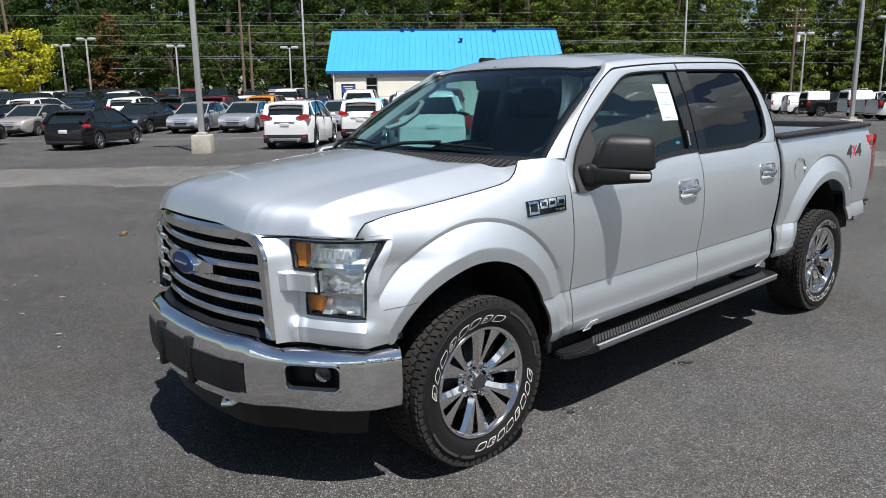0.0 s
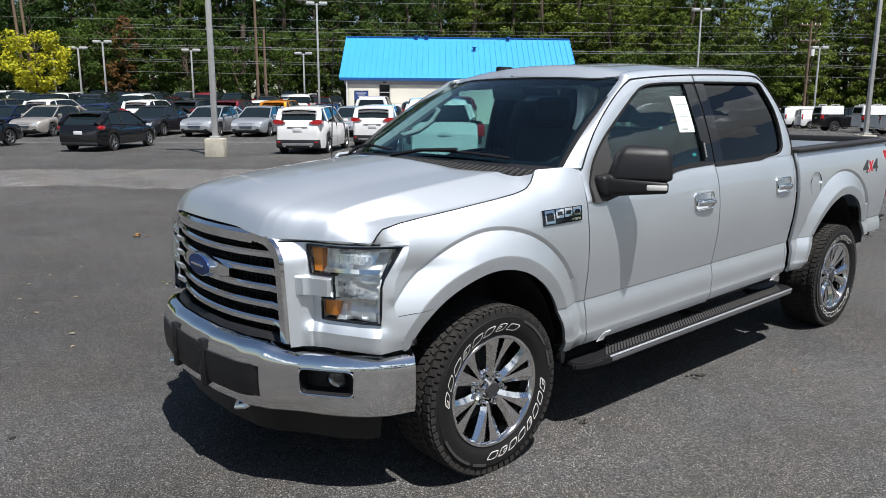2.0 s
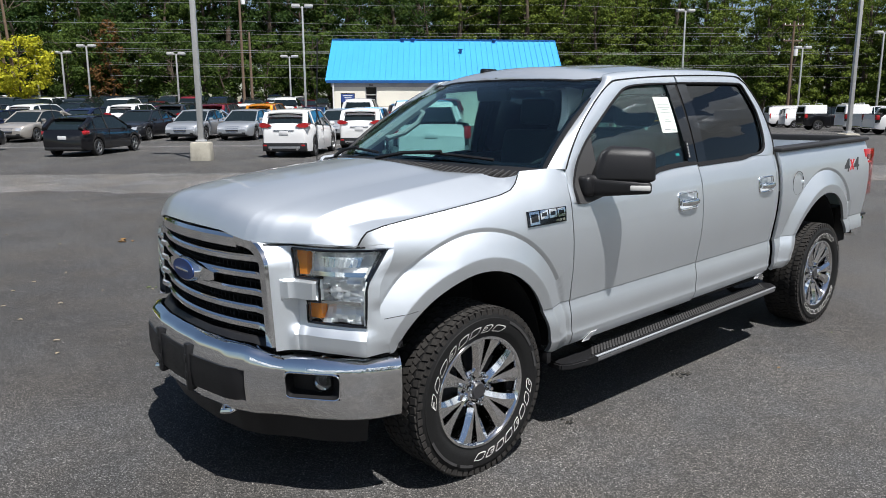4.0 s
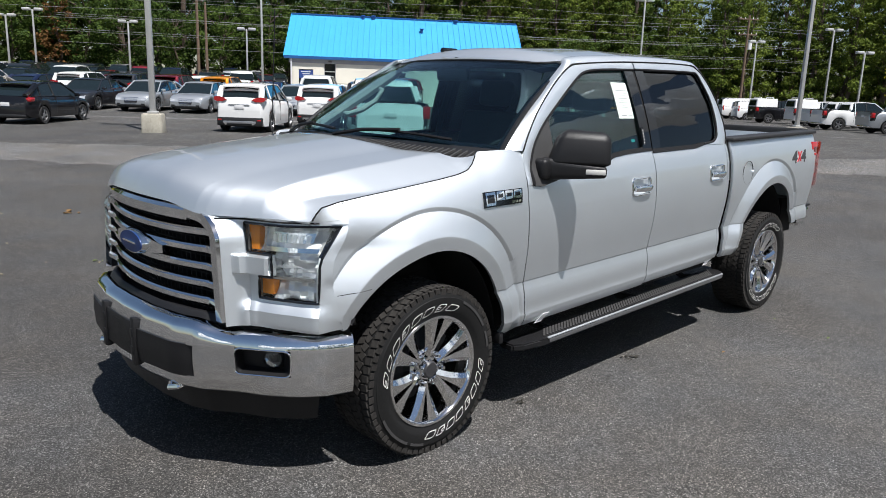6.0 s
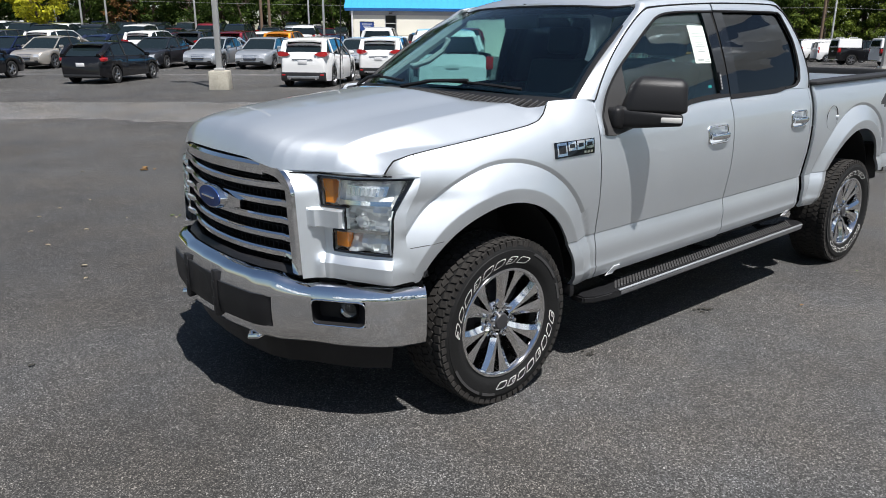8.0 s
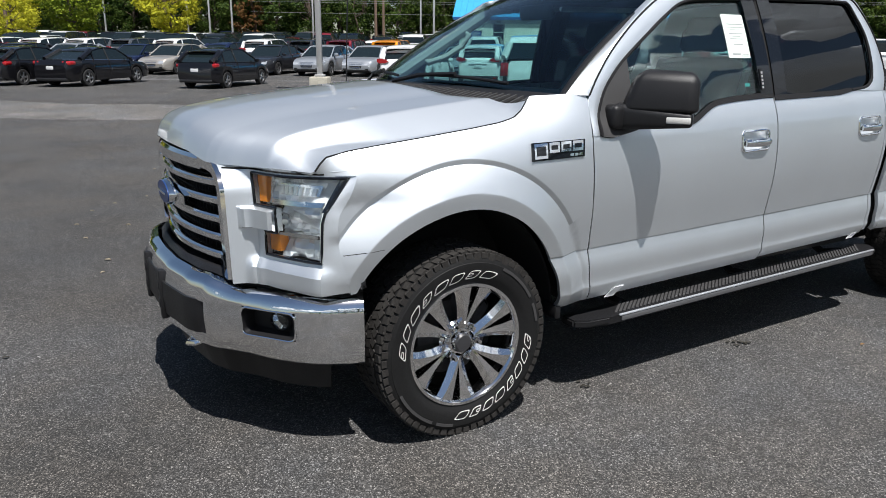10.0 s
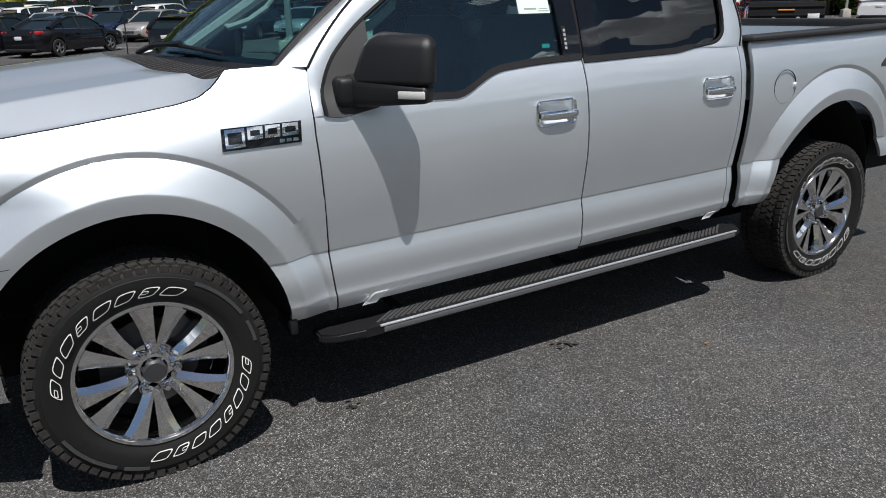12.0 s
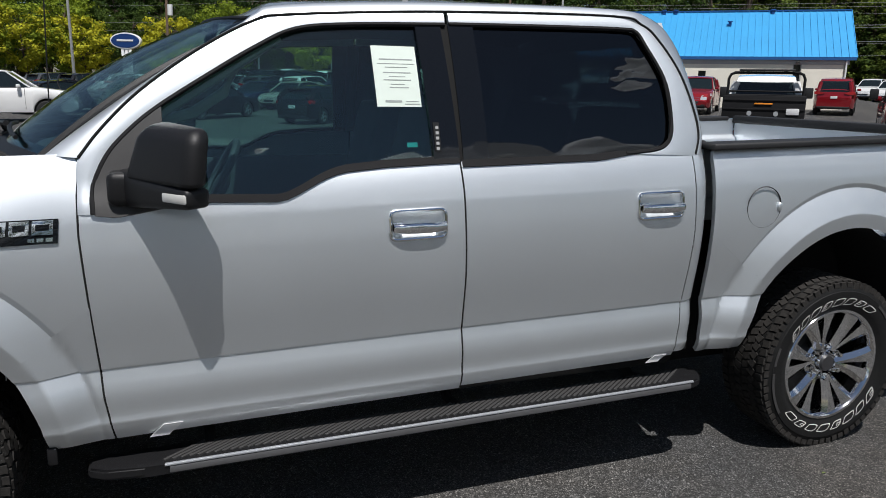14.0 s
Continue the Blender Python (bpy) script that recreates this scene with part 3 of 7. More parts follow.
    gxs = sorted(set(gx + [gx[0] + (gx[-1] - gx[0]) * k / 14 for k in range(15)]))
    bm = bmesh.new()
    V = [[bm.verts.new(gpt(x, v, -1)) for v in (0, .5, 1)] + [bm.verts.new(gpt(x, v, 1)) for v in (1, .5, 0)] for x in gxs]
    for a, b in zip(V, V[1:]):
        for i in range(5):
            bm.faces.new((a[i], a[i + 1], b[i + 1], b[i]))
    bmesh.ops.remove_doubles(bm, verts=bm.verts[:], dist=.0005)
    bmesh.ops.recalc_face_normals(bm, faces=bm.faces[:])
    part("glasshouse", bm, GLASS_CAR, C, "dark window glass", sharp=28)
    r0, r1 = G[1][0] - .1, G[-2][0] + .06
    def roof(u, v):
        x = r0 + (r1 - r0) * u
        p = gpt(x, 1, 1)
        return Vector((x, (2 * v - 1) * p.y * 1.01, p.z + .012 + .03 * (1 - (2 * v - 1) ** 2)))
    part("roof", sheet(roof, spread(0, 14, 1), spread(0, 8, 1), thick=.03), paint, C)
    for s in (-1, 1):
        # pillars along the side glass
        for k, (xt, xb, wd) in enumerate(() if not near else ((G[-2][0], G[-1][0], .05), (S["pillars"][1], S["pillars"][1] + .03, .05), (S["pillars"][0], S["pillars"][0] - .02, .05), (G[1][0], G[0][0], .17))):
            bm = bmesh.new()
            pts = []
            for t in (0, .25, .5, .75, 1):
                x = xb + (xt - xb) * t
                zb_ = top(min(max(x, G[0][0]), G[-1][0]))
                zr = gtop(xt) if k in (1, 2) else None
                if k in (0, 3):
                    q = gpt(x, 1, s)
                else:
                    q = gpt(x, t, s)
                pts.append(q + Vector((0, s * .004, .004)))
            tube(bm, pts, wd * .62, 6)
            part("pillar", bm, paint if k != 1 else CAR_TRIM, C)
        if kind in ("van", "big_van"):
            bm = sheet(lambda u, v: gpt(u, v, s) + Vector((0, s * .012, 0)), spread(G[1][0] + .05, 6, S["pillars"][1]), spread(0, 4, .94), thick=.02 * -s)
            part("side_panel", bm, paint, C)
        if near:
            rail = [gpt(x, 1, s) + Vector((0, s * .006, -.012)) for x in spread(G[1][0], 10, G[-2][0])]
            part("roof_rail", tube(bmesh.new(), rail, .026, 6), paint, C)
            sill = [gpt(x, 0, s) + Vector((0, s * .010, .006)) for x in spread(G[0][0] + .25, 8, G[-1][0] - .2)]
            part("window_sill", tube(bmesh.new(), sill, .014, 5), CHROME if kind == "sedan" else CAR_TRIM, body)
        # lamps
        fx = L / 2
        bm = bmesh.new()
        zt = top(fx - .45)
        for v, (x, y, z) in enumerate(((fx - .62, .93, zt - .04), (fx - .30, .80, zt - .10), (fx - .16, .52, zt - .16), (fx - .13, .50, zt - .26), (fx - .25, .80, zt - .24), (fx - .55, .965, zt - .17))):
            bm.verts.new((x + .02, s * W * y, z))
        bm.verts.ensure_lookup_table()
        bm.faces.new(bm.verts[:] if s > 0 else list(reversed(bm.verts[:])))
        bmesh.ops.triangulate(bm, faces=bm.faces[:])
        ext = bmesh.ops.extrude_face_region(bm, geom=bm.faces[:])
        bmesh.ops.translate(bm, verts=[g for g in ext["geom"] if isinstance(g, bmesh.types.BMVert)], vec=(.025, s * .018, 0))
        bmesh.ops.recalc_face_normals(bm, faces=bm.faces[:])
        part("headlamp", bm, CAR_LAMP, C, "clear headlamp")
        rx = -L / 2
        hi = top(rx + .15)
        if kind in ("pickup",):
            bm = box(bmesh.new(), rx + .0, rx + .22, min(s * W * .80, s * W * .985), max(s * W * .80, s * W * .985), .98, 1.30, bevel=.03)
        elif kind in ("suv", "big_suv"):
            lens = [(.47, hi - .05), (.62, hi + .02), (.84, hi + .05), (.955, hi + .03), (.965, hi - .07), (.86, hi - .12), (.62, hi - .11)]
            bm = prism(bmesh.new(), [(s * W * y, z) for y, z in lens][::s], .36, Matrix(((0, 0, 1, rx + .0), (1, 0, 0, 0), (0, 1, 0, 0), (0, 0, 0, 1))))
            bmesh.ops.recalc_face_normals(bm, faces=bm.faces[:])
        elif kind in ("van", "big_van"):
            bm = box(bmesh.new(), rx + .0, rx + .12, min(s * W * .84, s * W * .965), max(s * W * .84, s * W * .965), .85, 1.35, bevel=.03)
        else:
            bm = box(bmesh.new(), rx + .05, rx + .42, min(s * W * .55, s * W * .955), max(s * W * .55, s * W * .955), hi - .17, hi - .01, bevel=.05)
        for v in bm.verts:
            v.co.x += .25 * max(0, (abs(v.co.y) / W - .75)) * (1 if v.co.x < rx + .2 else 0)
        part("tail_lamp", bm, RED_LENS, C, "red tail lamp")
        if not near:
            continue
        bm = box(bmesh.new(), -.05, .09, -.10, .10, -.06, .07, bevel=.04)
        bmesh.ops.translate(bm, verts=bm.verts, vec=(G[-1][0] - .38, s * (W + .06), top(.6) + .06))
        part("mirror", bm, paint, C)
        zh = top(0) - .16
        for x in ((S["pillars"][1] - .18, S["pillars"][0] + .0) if near else ()):
            part("door_handle", box(bmesh.new(), x - .10, x + .08, min(s * W * .985, s * (W * .985 + .03)), max(s * W * .985, s * (W * .985 + .03)), zh, zh + .03, bevel=.008), paint, body)
        # door seams
        for x in ((S["pillars"][1] + .02, S["pillars"][2] + .42, S["pillars"][0] - .1) if near else ()):
            bm = bmesh.new()
            z0_, z1_ = floor_z + .15, top(x) - .02
            for q in range(4):
                za, zb_ = z0_ + (z1_ - z0_) * q / 4, z0_ + (z1_ - z0_) * (q + 1) / 4
                box(bm, x - .006, x + .006, min(s * W * .95, s * W * 1.001), max(s * W * .95, s * W * 1.001), za, zb_)
            part("door_seam", bm, CAR_TRIM, body)
    # grille, bumpers, plate
    zt = top(L / 2 - .2)
    def front_x(z):
        """Where the sloping nose has come down to height z."""
        x = L / 2
        while top(x) < z and x > L / 2 - 1.0:
            x -= .01
        return x
    z1 = top(L / 2 - .12) - .015
    z0 = z1 - (.34 if truckish or kind in ("big_suv", "big_van") else .27)
    bm = sheet(lambda u, v: Vector((front_x(v) + .014, u * W * (.50 if truckish else .42) * (1 - .25 * (z1 - v) / (z1 - z0)), v)), spread(-1, 8, 1), spread(z0, 6, z1), thick=.03)
    gr = part("grille", bm, CAR_TRIM, C, "dark front grille")
    if near:
        bm = bmesh.new()
        for k in range(4):
            z = z0 + .03 + k * (z1 - z0 - .05) / 3
            w_ = W * (.47 if truckish else .39) * (1 - .25 * (z1 - z) / (z1 - z0))
            tube(bm, [(front_x(z) + .018, y * w_, z) for y in (-1, -.5, 0, .5, 1)], .011, 5)
        part("grille_slat", bm, CHROME, gr)
    for s in (-1, 1):
        bm = sheet(lambda u, v: Vector((front_x(v) + .014 - .05 * (u - .5) ** 2, s * W * u, v)), spread(.50, 5, .80), spread(z1 - .14, 4, z1 + .01), thick=.02 * s)
        part("headlamp", bm, CAR_LAMP, C, "clear headlamp")
        if near:
            bm = sheet(lambda u, v: Vector((L / 2 + .012, s * W * u, v)), spread(.55, 3, .74), spread(floor_z + .10, 2, floor_z + .20), thick=.02 * s)
            part("fog_recess", bm, CAR_TRIM, C)
    bm = box(bmesh.new(), L / 2 - .22, L / 2 + .005, -W * .60, W * .60, floor_z + .06, floor_z + .17, bevel=.03)
    part("lower_intake", bm, CAR_TRIM, C)
    bm = box(bmesh.new(), -L / 2 - .02, -L / 2 + .25, -W * (.86 if kind == "suv" else .78), W * (.86 if kind == "suv" else .78), floor_z + .02, floor_z + (.32 if kind == "suv" else .14), bevel=.04)
    val = part("rear_valance", bm, CAR_TRIM if kind != "pickup" else CHROME, C)
    if kind == "suv" and near:
        part("skid_plate", box(bmesh.new(), -L / 2 - .035, -L / 2, -W * .62, W * .62, floor_z + .10, floor_z + .19, bevel=.012), STEEL, val, "dull silver skid plate")
        for s in (-1, 1):
            part("reflector", box(bmesh.new(), -L / 2 - .026, -L / 2, min(s * W * .68, s * W * .82), max(s * W * .68, s * W * .82), floor_z + .20, floor_z + .25, bevel=.006), RED_LENS, val)
            part("exhaust_tip", cyl(bmesh.new(), (-L / 2 - .04, s * W * .52, floor_z + .10), (-L / 2 + .05, s * W * .52, floor_z + .10), .045, seg=12), CHROME, val)
        part("tail_strip", box(bmesh.new(), -L / 2 - .012, -L / 2 + .06, -W * .40, W * .40, .955, .985, bevel=.006), CHROME, C, "chrome strip over the plate")
    if kind in ("suv", "hatchback") and near:
        part("roof_spoiler", sheet(lambda u, v: Vector((G[1][0] - .20 + .30 * u, (2 * v - 1) * W * .66, gtop(G[1][0] + .10) - .005 + .02 * u + .03 * (1 - (2 * v - 1) ** 2))), spread(0, 3, 1), spread(0, 6, 1), thick=.03), paint, C)
    hi = top(-L / 2 + .1)
    bm = box(bmesh.new(), -L / 2 - .012, -L / 2 + .05, -.16, .16, hi - .33, hi - .20, bevel=.004)
    part("plate", bm, PLATE, C, "white dealer plate")
    # wheels
    for i, x in enumerate(xw):
        for s in (-1, 1):
            bm = lathe(bmesh.new(), [(R * .66, -.10), (R * .93, -.105), (R, -.08), (R, .08), (R * .93, .10), (R * .66, .10)], 28, "Y", closed=True)
            ty = part("tyre", bm, CAR_TYRE, C)
            ty.location = (x, s * (W - .12), R)
            bm = lathe(bmesh.new(), [(R * .68, -s * .02), (R * .68, s * .085), (R * .63, s * .09), (R * .60, s * .05)], 28, "Y")
            for k in range(5):
                a = 2 * math.pi * k / 5
                m = Matrix.Rotation(a, 4, "Y")
                box(bm, 0, R * .63, s * .07 - .012, s * .07 + .012, -R * .10, R * .10, m, bevel=.006, seg=1)
            cyl(bm, (0, s * .06, 0), (0, s * .092, 0), R * .17, seg=12)
            part("rim", bm, CAR_RIM, ty)
            if not near:
                continue
            bm = lathe(bmesh.new(), [(0, s * .02), (R * .64, s * .02)], 20, "Y")
            part("brake_drum", bm, CAR_TRIM, ty)
    return C


PAINT = {}


def paint(name, col, metal=.3):
    if name not in PAINT:
        PAINT[name] = mat("paint_" + name, col, .4, metal, vary=.02, coat=1.0, spec=.1)
    return PAINT[name]


COLOURS = dict(black=((.008, .008, .01), .2), white=((.78, .78, .77), 0.0), silver=((.52, .54, .56), .7), grey=((.12, .125, .135), .6), navy=((.012, .02, .06), .4), maroon=((.13, .01, .018), .4), red=((.24, .008, .014), .2),
               orange=((.62, .22, .01), .2), champagne=((.50, .46, .41), .6), charcoal=((.03, .031, .036), .5), blue=((.03, .08, .22), .5))
MODELS = {}
WORDS = dict(hatchback="hatchback car", sedan="sedan car", suv="crossover SUV", big_suv="large SUV", van="small van", big_van="passenger van", pickup="crew cab pickup truck")


def park(kind, colour, a, b, turn=0.0, group="cars parked in rows", fitted=""):
    """Parks a car with its middle at (a, b); turn 0 points its nose away from the truck, along N."""
    p = at(a, b)
    q = p + N * .5
    slope = math.degrees(math.atan2(ground_z(q.x, q.y) - p.z, .5))
    yaw = LOT_YAW + turn - (11 if group == "cars parked in rows" and b < 50 else 0)
    tilt = slope * math.cos(radians(turn))
    lean = slope * math.sin(radians(turn))
    m = pose(p.x, p.y, p.z, lean * 0, -tilt, yaw)
    near = b < 46 or group != "cars parked in rows"
    key = (kind, colour, near, fitted)
    if key not in MODELS:
        ob = car_kind(kind, paint(colour, *COLOURS[colour]), near)
        cat = {"pickup": "truck", "van": "van", "big_van": "van", "suv": "suv", "big_suv": "suv"}.get(kind, "car")
        tagged(ob, colour + " " + WORDS[kind] + " parked on the asphalt lot", cat, group)
        ob.matrix_world = m
        MODELS[key] = ob
        return ob
    return copy_thing(MODELS[key], m)


def add_rack(truck):
    """A black tube rack behind the cab of a pickup, with a black board across its tail."""
    bm = bmesh.new()
    for x in (-1.32, -1.22):
        tube(bm, [(x, -.98, 1.30), (x, -.98, 1.84), (x, -.93, 1.95), (x, -.82, 2.0), (x, .82, 2.0), (x, .93, 1.95), (x, .98, 1.84), (x, .98, 1.30)], .035, 8)
    for z in (1.42, 1.52):
        tube(bm, [(-1.32, -.98, z), (-1.32, .98, z)], .025, 6)
    truck.scale = (1.03, 1.0, 1.06)
    rack = part("cab_rack", bm, SEAL, truck, "black tube rack behind the cab")
    bm = box(bmesh.new(), -1.47, -1.13, -.72, .72, 2.04, 2.09, bevel=.02)
    for y in (-.5, .5):
        box(bm, -1.32, -1.22, y - .04, y + .04, 2.0, 2.05)
    part("light_bar", bm, CAR_TRIM, rack, "flat black roof light bar")
    bm = box(bmesh.new(), -2.99, -2.93, -1.0, 1.0, .62, 1.43, bevel=.02)
    for z in (.85, 1.08, 1.30):
        box(bm, -3.01, -2.98, -.98, .98, z, z + .04, bevel=.008)
    board = part("tail_board", bm, SEAL, truck, "black board across the tail")
    part("amber_lamp", box(bmesh.new(), -3.015, -2.985, -.22, .22, 1.215, 1.255, bevel=.008), AMBER_LENS, board)
    part("board_plate", box(bmesh.new(), -3.012, -2.985, -.86, -.56, .98, 1.13, bevel=.004), PLATE, board)
    for s in (-1, 1):
        part("work_light", cyl(bmesh.new(), (-3.03, s * .32, 1.0), (-2.98, s * .32, 1.0), .06, .06, 14), CAR_LAMP, board)
        part("tow_mirror", box(bmesh.new(), .82, .95, min(s * 1.08, s * 1.32), max(s * 1.08, s * 1.32), 1.32, 1.62, bevel=.03), CAR_TRIM, truck, "tall black towing mirror")


CAP_WHITE = mat("white_cap_paint", (.74, .74, .73), .4, vary=.03, coat=1.0, spec=.1)


def add_cap(truck):
    """A white camper shell on the bed of a pickup, with a ladder rack on top."""
    def pt(u, v):
        x = -2.93 + .10 * v + u * (1.80 - .10 * v)
        return x, (.97 - .13 * v), 1.37 + .66 * v
    bm = bmesh.new()
    rows_ = []
    for u in (0, .02, .5, .98, 1):
        e = .04 if u in (0, 1) else 0
        side = [pt(u, v) for v in (0, .35, .8, .93)]
        ring = [Vector((x, -(y - e), z)) for x, y, z in side] + [Vector((pt(u, 1)[0], -.70, pt(u, 1)[2] + .03 - e)), Vector((pt(u, 1)[0], .70, pt(u, 1)[2] + .03 - e))] + [Vector((x, y - e, z)) for x, y, z in reversed(side)]
        rows_.append([bm.verts.new(p) for p in ring])
    for p, q in zip(rows_, rows_[1:]):
        for k in range(len(p) - 1):
            bm.faces.new((p[k], p[k + 1], q[k + 1], q[k]))
    bm.faces.new(rows_[0]); bm.faces.new(rows_[-1])
    bmesh.ops.recalc_face_normals(bm, faces=bm.faces[:])
    cap = part("bed_cap", bm, CAP_WHITE, truck, "white camper shell over the bed", 40)
    bm = bmesh.new()
    for z0, z1 in ((1.47, 1.90),):
        q = [bm.verts.new((-2.95 + .10 * (z - 1.37) / .66, y, z)) for y, z in ((-.74, z0), (.74, z0), (.66, z1), (-.66, z1))]
        bm.faces.new(q)
        ext = bmesh.ops.extrude_face_region(bm, geom=bm.faces[:])
        bmesh.ops.translate(bm, verts=[v for v in ext["geom"] if isinstance(v, bmesh.types.BMVert)], vec=(.03, 0, 0))
    bmesh.ops.recalc_face_normals(bm, faces=bm.faces[:])
    part("cap_window", bm, GLASS_CAR, cap, "dark rear window of the shell")
    bm = bmesh.new()
    for x in (-2.5, -1.5):
        tube(bm, [(x, -.72, 2.02), (x, -.72, 2.16), (x, .72, 2.16), (x, .72, 2.02)], .025, 6)
    part("ladder_rack", bm, SIGN_WHITE, cap, "white ladder rack")


def build_cars():
    rnd = random.Random(5)
    # nearest row, tails towards the truck
    park("hatchback", "black", -10.55, 26.0)
    park("suv", "white", -2.45, 24.55)
    park("suv", "white", .15, 27.9)
    park("sedan", "black", -16.2, 26.2)
    park("hatchback", "black", -19.0, 26.2)
    park("hatchback", "black", -24.6, 26.6)
    # second row, noses towards the truck
    for a, c in ((-19.6, "maroon"), (-25.4, "charcoal"), (-22.5, "silver"), (-18.75, "navy"), (-16.6, "champagne"), (-11.4, "charcoal"), (-8.6, "silver"), (-6.1, "silver"), (-1.3, "silver"), (-13.9, "black")):
        if a in (-19.6, -13.9):
            continue
        park("sedan", c, a, 35.4 + rnd.uniform(-.15, .15), 180 + rnd.uniform(-1.5, 1.5))
    park("sedan", "maroon", -29.3, 37.6, 180)
    park("sedan", "charcoal", -28.3, 30.5, 0)
    # rows behind
    row = [("suv", "white"), ("suv", "white"), ("suv", "grey"), ("suv", "white"), ("sedan", "navy"), ("suv", "white"), ("suv", "charcoal"), ("suv", "maroon"), ("suv", "orange"), ("sedan", "navy"), ("pickup", "white"), ("suv", "charcoal")]
    for k, (t, c) in enumerate(row):
        park(t, c, -27.2 + k * 2.75 - (0.6 if k > 6 else 0), 41.5 + rnd.uniform(-.2, .2), rnd.uniform(-1.5, 1.5))
    park("suv", "white", -30.2, 41.4); park("suv", "white", -33.0, 41.6); park("suv", "charcoal", -35.8, 41.4); park("suv", "grey", -38.6, 41.4)
    kinds = ["sedan", "suv", "pickup", "suv", "sedan", "hatchback", "suv", "pickup", "big_suv"]
    cols = ["black", "white", "charcoal", "grey", "white", "navy", "maroon", "black", "silver", "charcoal", "white", "black"]
    for b, turn, a0, a1 in ((47.2, 180, -42, -5), (53.0, 0, -46, -5.5), (60.5, 180, -50, -6), (66.5, 0, -54, -7), (75, 180, -60, -6), (81, 0, -64, -6), (90, 180, -68, 0)):
        a = a0
        while a < a1:
            if rnd.random() < .9:
                t = rnd.choice(kinds)
                c = rnd.choice(cols)
                if b == 53.0 and -7.8 < a < -4:
                    t, c = "pickup", "white"
                park(t, c, a, b + rnd.uniform(-.25, .25), turn + rnd.uniform(-2, 2))
            a += rnd.choice((2.75, 2.85, 3.0))
    park("pickup", "white", -37.6, 76.5, 90, "cars parked in rows"); park("pickup", "red", -33.4, 71.5, 60)
    # the white crew cab crossing the aisle
    park("pickup", "white", -21.7, 20.3, -53, "vehicles in the aisle")
    park("pickup", "white", 1.63, 17.0, 0, "vehicles in the aisle")
    # work trucks and vans by the building and beyond it
    g = "work trucks and vans"
    park("big_suv", "red", 12.3, 43.5, -14, g); add_rack(park("pickup", "white", 5.80, 21.66, -7.7, g, "rack")); add_rack(park("pickup", "red", 10.15, 22.4, -12, g, "rack")); park("pickup", "red", 4.9, 41.5, 170, g)
    park("pickup", "white", 21.15, 72.0, 152, g); park("pickup", "white", 21.9, 68.5, 152, g)
    park("big_van", "white", 22.17, 41.5, -25, g)
    # a row of them backed towards the lot, tails at (a, b)
    for t, c, a, b, cap in (("big_van", "white", 39.2, 65.1, ""), ("van", "white", 39.3, 62.4, ""), ("pickup", "black", 36.2, 54.5, "cap"), ("pickup", "white", 36.4, 49.6, "cap"), ("pickup", "white", 35.4, 46.2, ""),
                            ("pickup", "white", 33.7, 42.5, ""), ("pickup", "silver", 33.7, 38.0, ""), ("pickup", "white", 33.2, 34.6, ""), ("pickup", "black", 32.6, 31.2, "")):
        half_l = SPECS[t]["L"] / 2
        o = park(t, c, a + .98 * half_l, b - .19 * half_l, -101, g, cap)
        if cap:
            add_cap(o)


# ---- poles and wires ----
def light_pole(a, b, h, heads=2, base=True, r=.075, turn=0.0):
    p = at(a, b)
    T = thing("street_lamp", "tall galvanised lot lamp on a square concrete base", "lamp", "lot lamps", m=Matrix.Translation(p))
    T.matrix_world = pose(p.x, p.y, p.z, 0, 0, LOT_YAW - 90 + turn)
    if base:
        bm = box(bmesh.new(), -.34, .34, -.34, .34, -.2, .62, bevel=.05, seg=2)
        for v in bm.verts:
            if v.co.z > .3:
                v.co.x *= .93; v.co.y *= .93
        part("base", bm, CONCRETE, T, "stained concrete base")
        part("base_plate", box(bmesh.new(), -.16, .16, -.16, .16, .62, .70, bevel=.015), GALVANISED, T)
    bm = box(bmesh.new(), -r, r, -r, r, .62 if base else -.2, h, bevel=r * .25)
    for v in bm.verts:
        if v.co.z > h / 2:
            v.co.x *= .75; v.co.y *= .75
    part("pole", bm, GALVANISED, T)
    if heads:
        part("arm", box(bmesh.new(), -.55, .55, -.03, .03, h - .12, h - .06), GALVANISED, T)
        for s in ((-1, 1) if heads == 2 else (1,)):
            bm = box(bmesh.new(), min(s * .18, s * .85), max(s * .18, s * .85), -.22, .22, h - .10, h + .12, bevel=.05)
            hd = part("lamp_head", bm, LAMP_HEAD, T, "boxy grey lamp head")
            part("lens", box(bmesh.new(), min(s * .24, s * .80), max(s * .24, s * .80), -.17, .17, h - .12, h - .098), PLATE, hd)
    return T


def utility_pole(a, b, h, tilt=0.0, arms=2, gear=True):
    p = at(a, b)
    T = thing("utility_pole", "weathered wooden utility pole with crossarms", "utility pole", "utility poles")
    T.matrix_world = pose(p.x, p.y, p.z, 0, tilt, LOT_YAW - 90)
    part("pole", cyl(bmesh.new(), (0, 0, -.2), (0, 0, h), .17, .11, 12), POLE_WOOD, T)
    for k in range(arms):
        z = h - .5 - 1.6 * k
        part("crossarm", box(bmesh.new(), -1.1, 1.1, -.06, .06, z, z + .12, bevel=.01), POLE_WOOD, T)
        for x in (-1.0, -.45, .45, 1.0):
            part("insulator", cyl(bmesh.new(), (x, 0, z + .1), (x, 0, z + .28), .05, .03, 8), SIGN_WHITE, T)
    if gear:
        part("transformer", cyl(bmesh.new(), (.38, 0, h - 3.6), (.38, 0, h - 2.6), .24, seg=14), SIGN_WHITE, T, "pale grey transformer can")
    return T


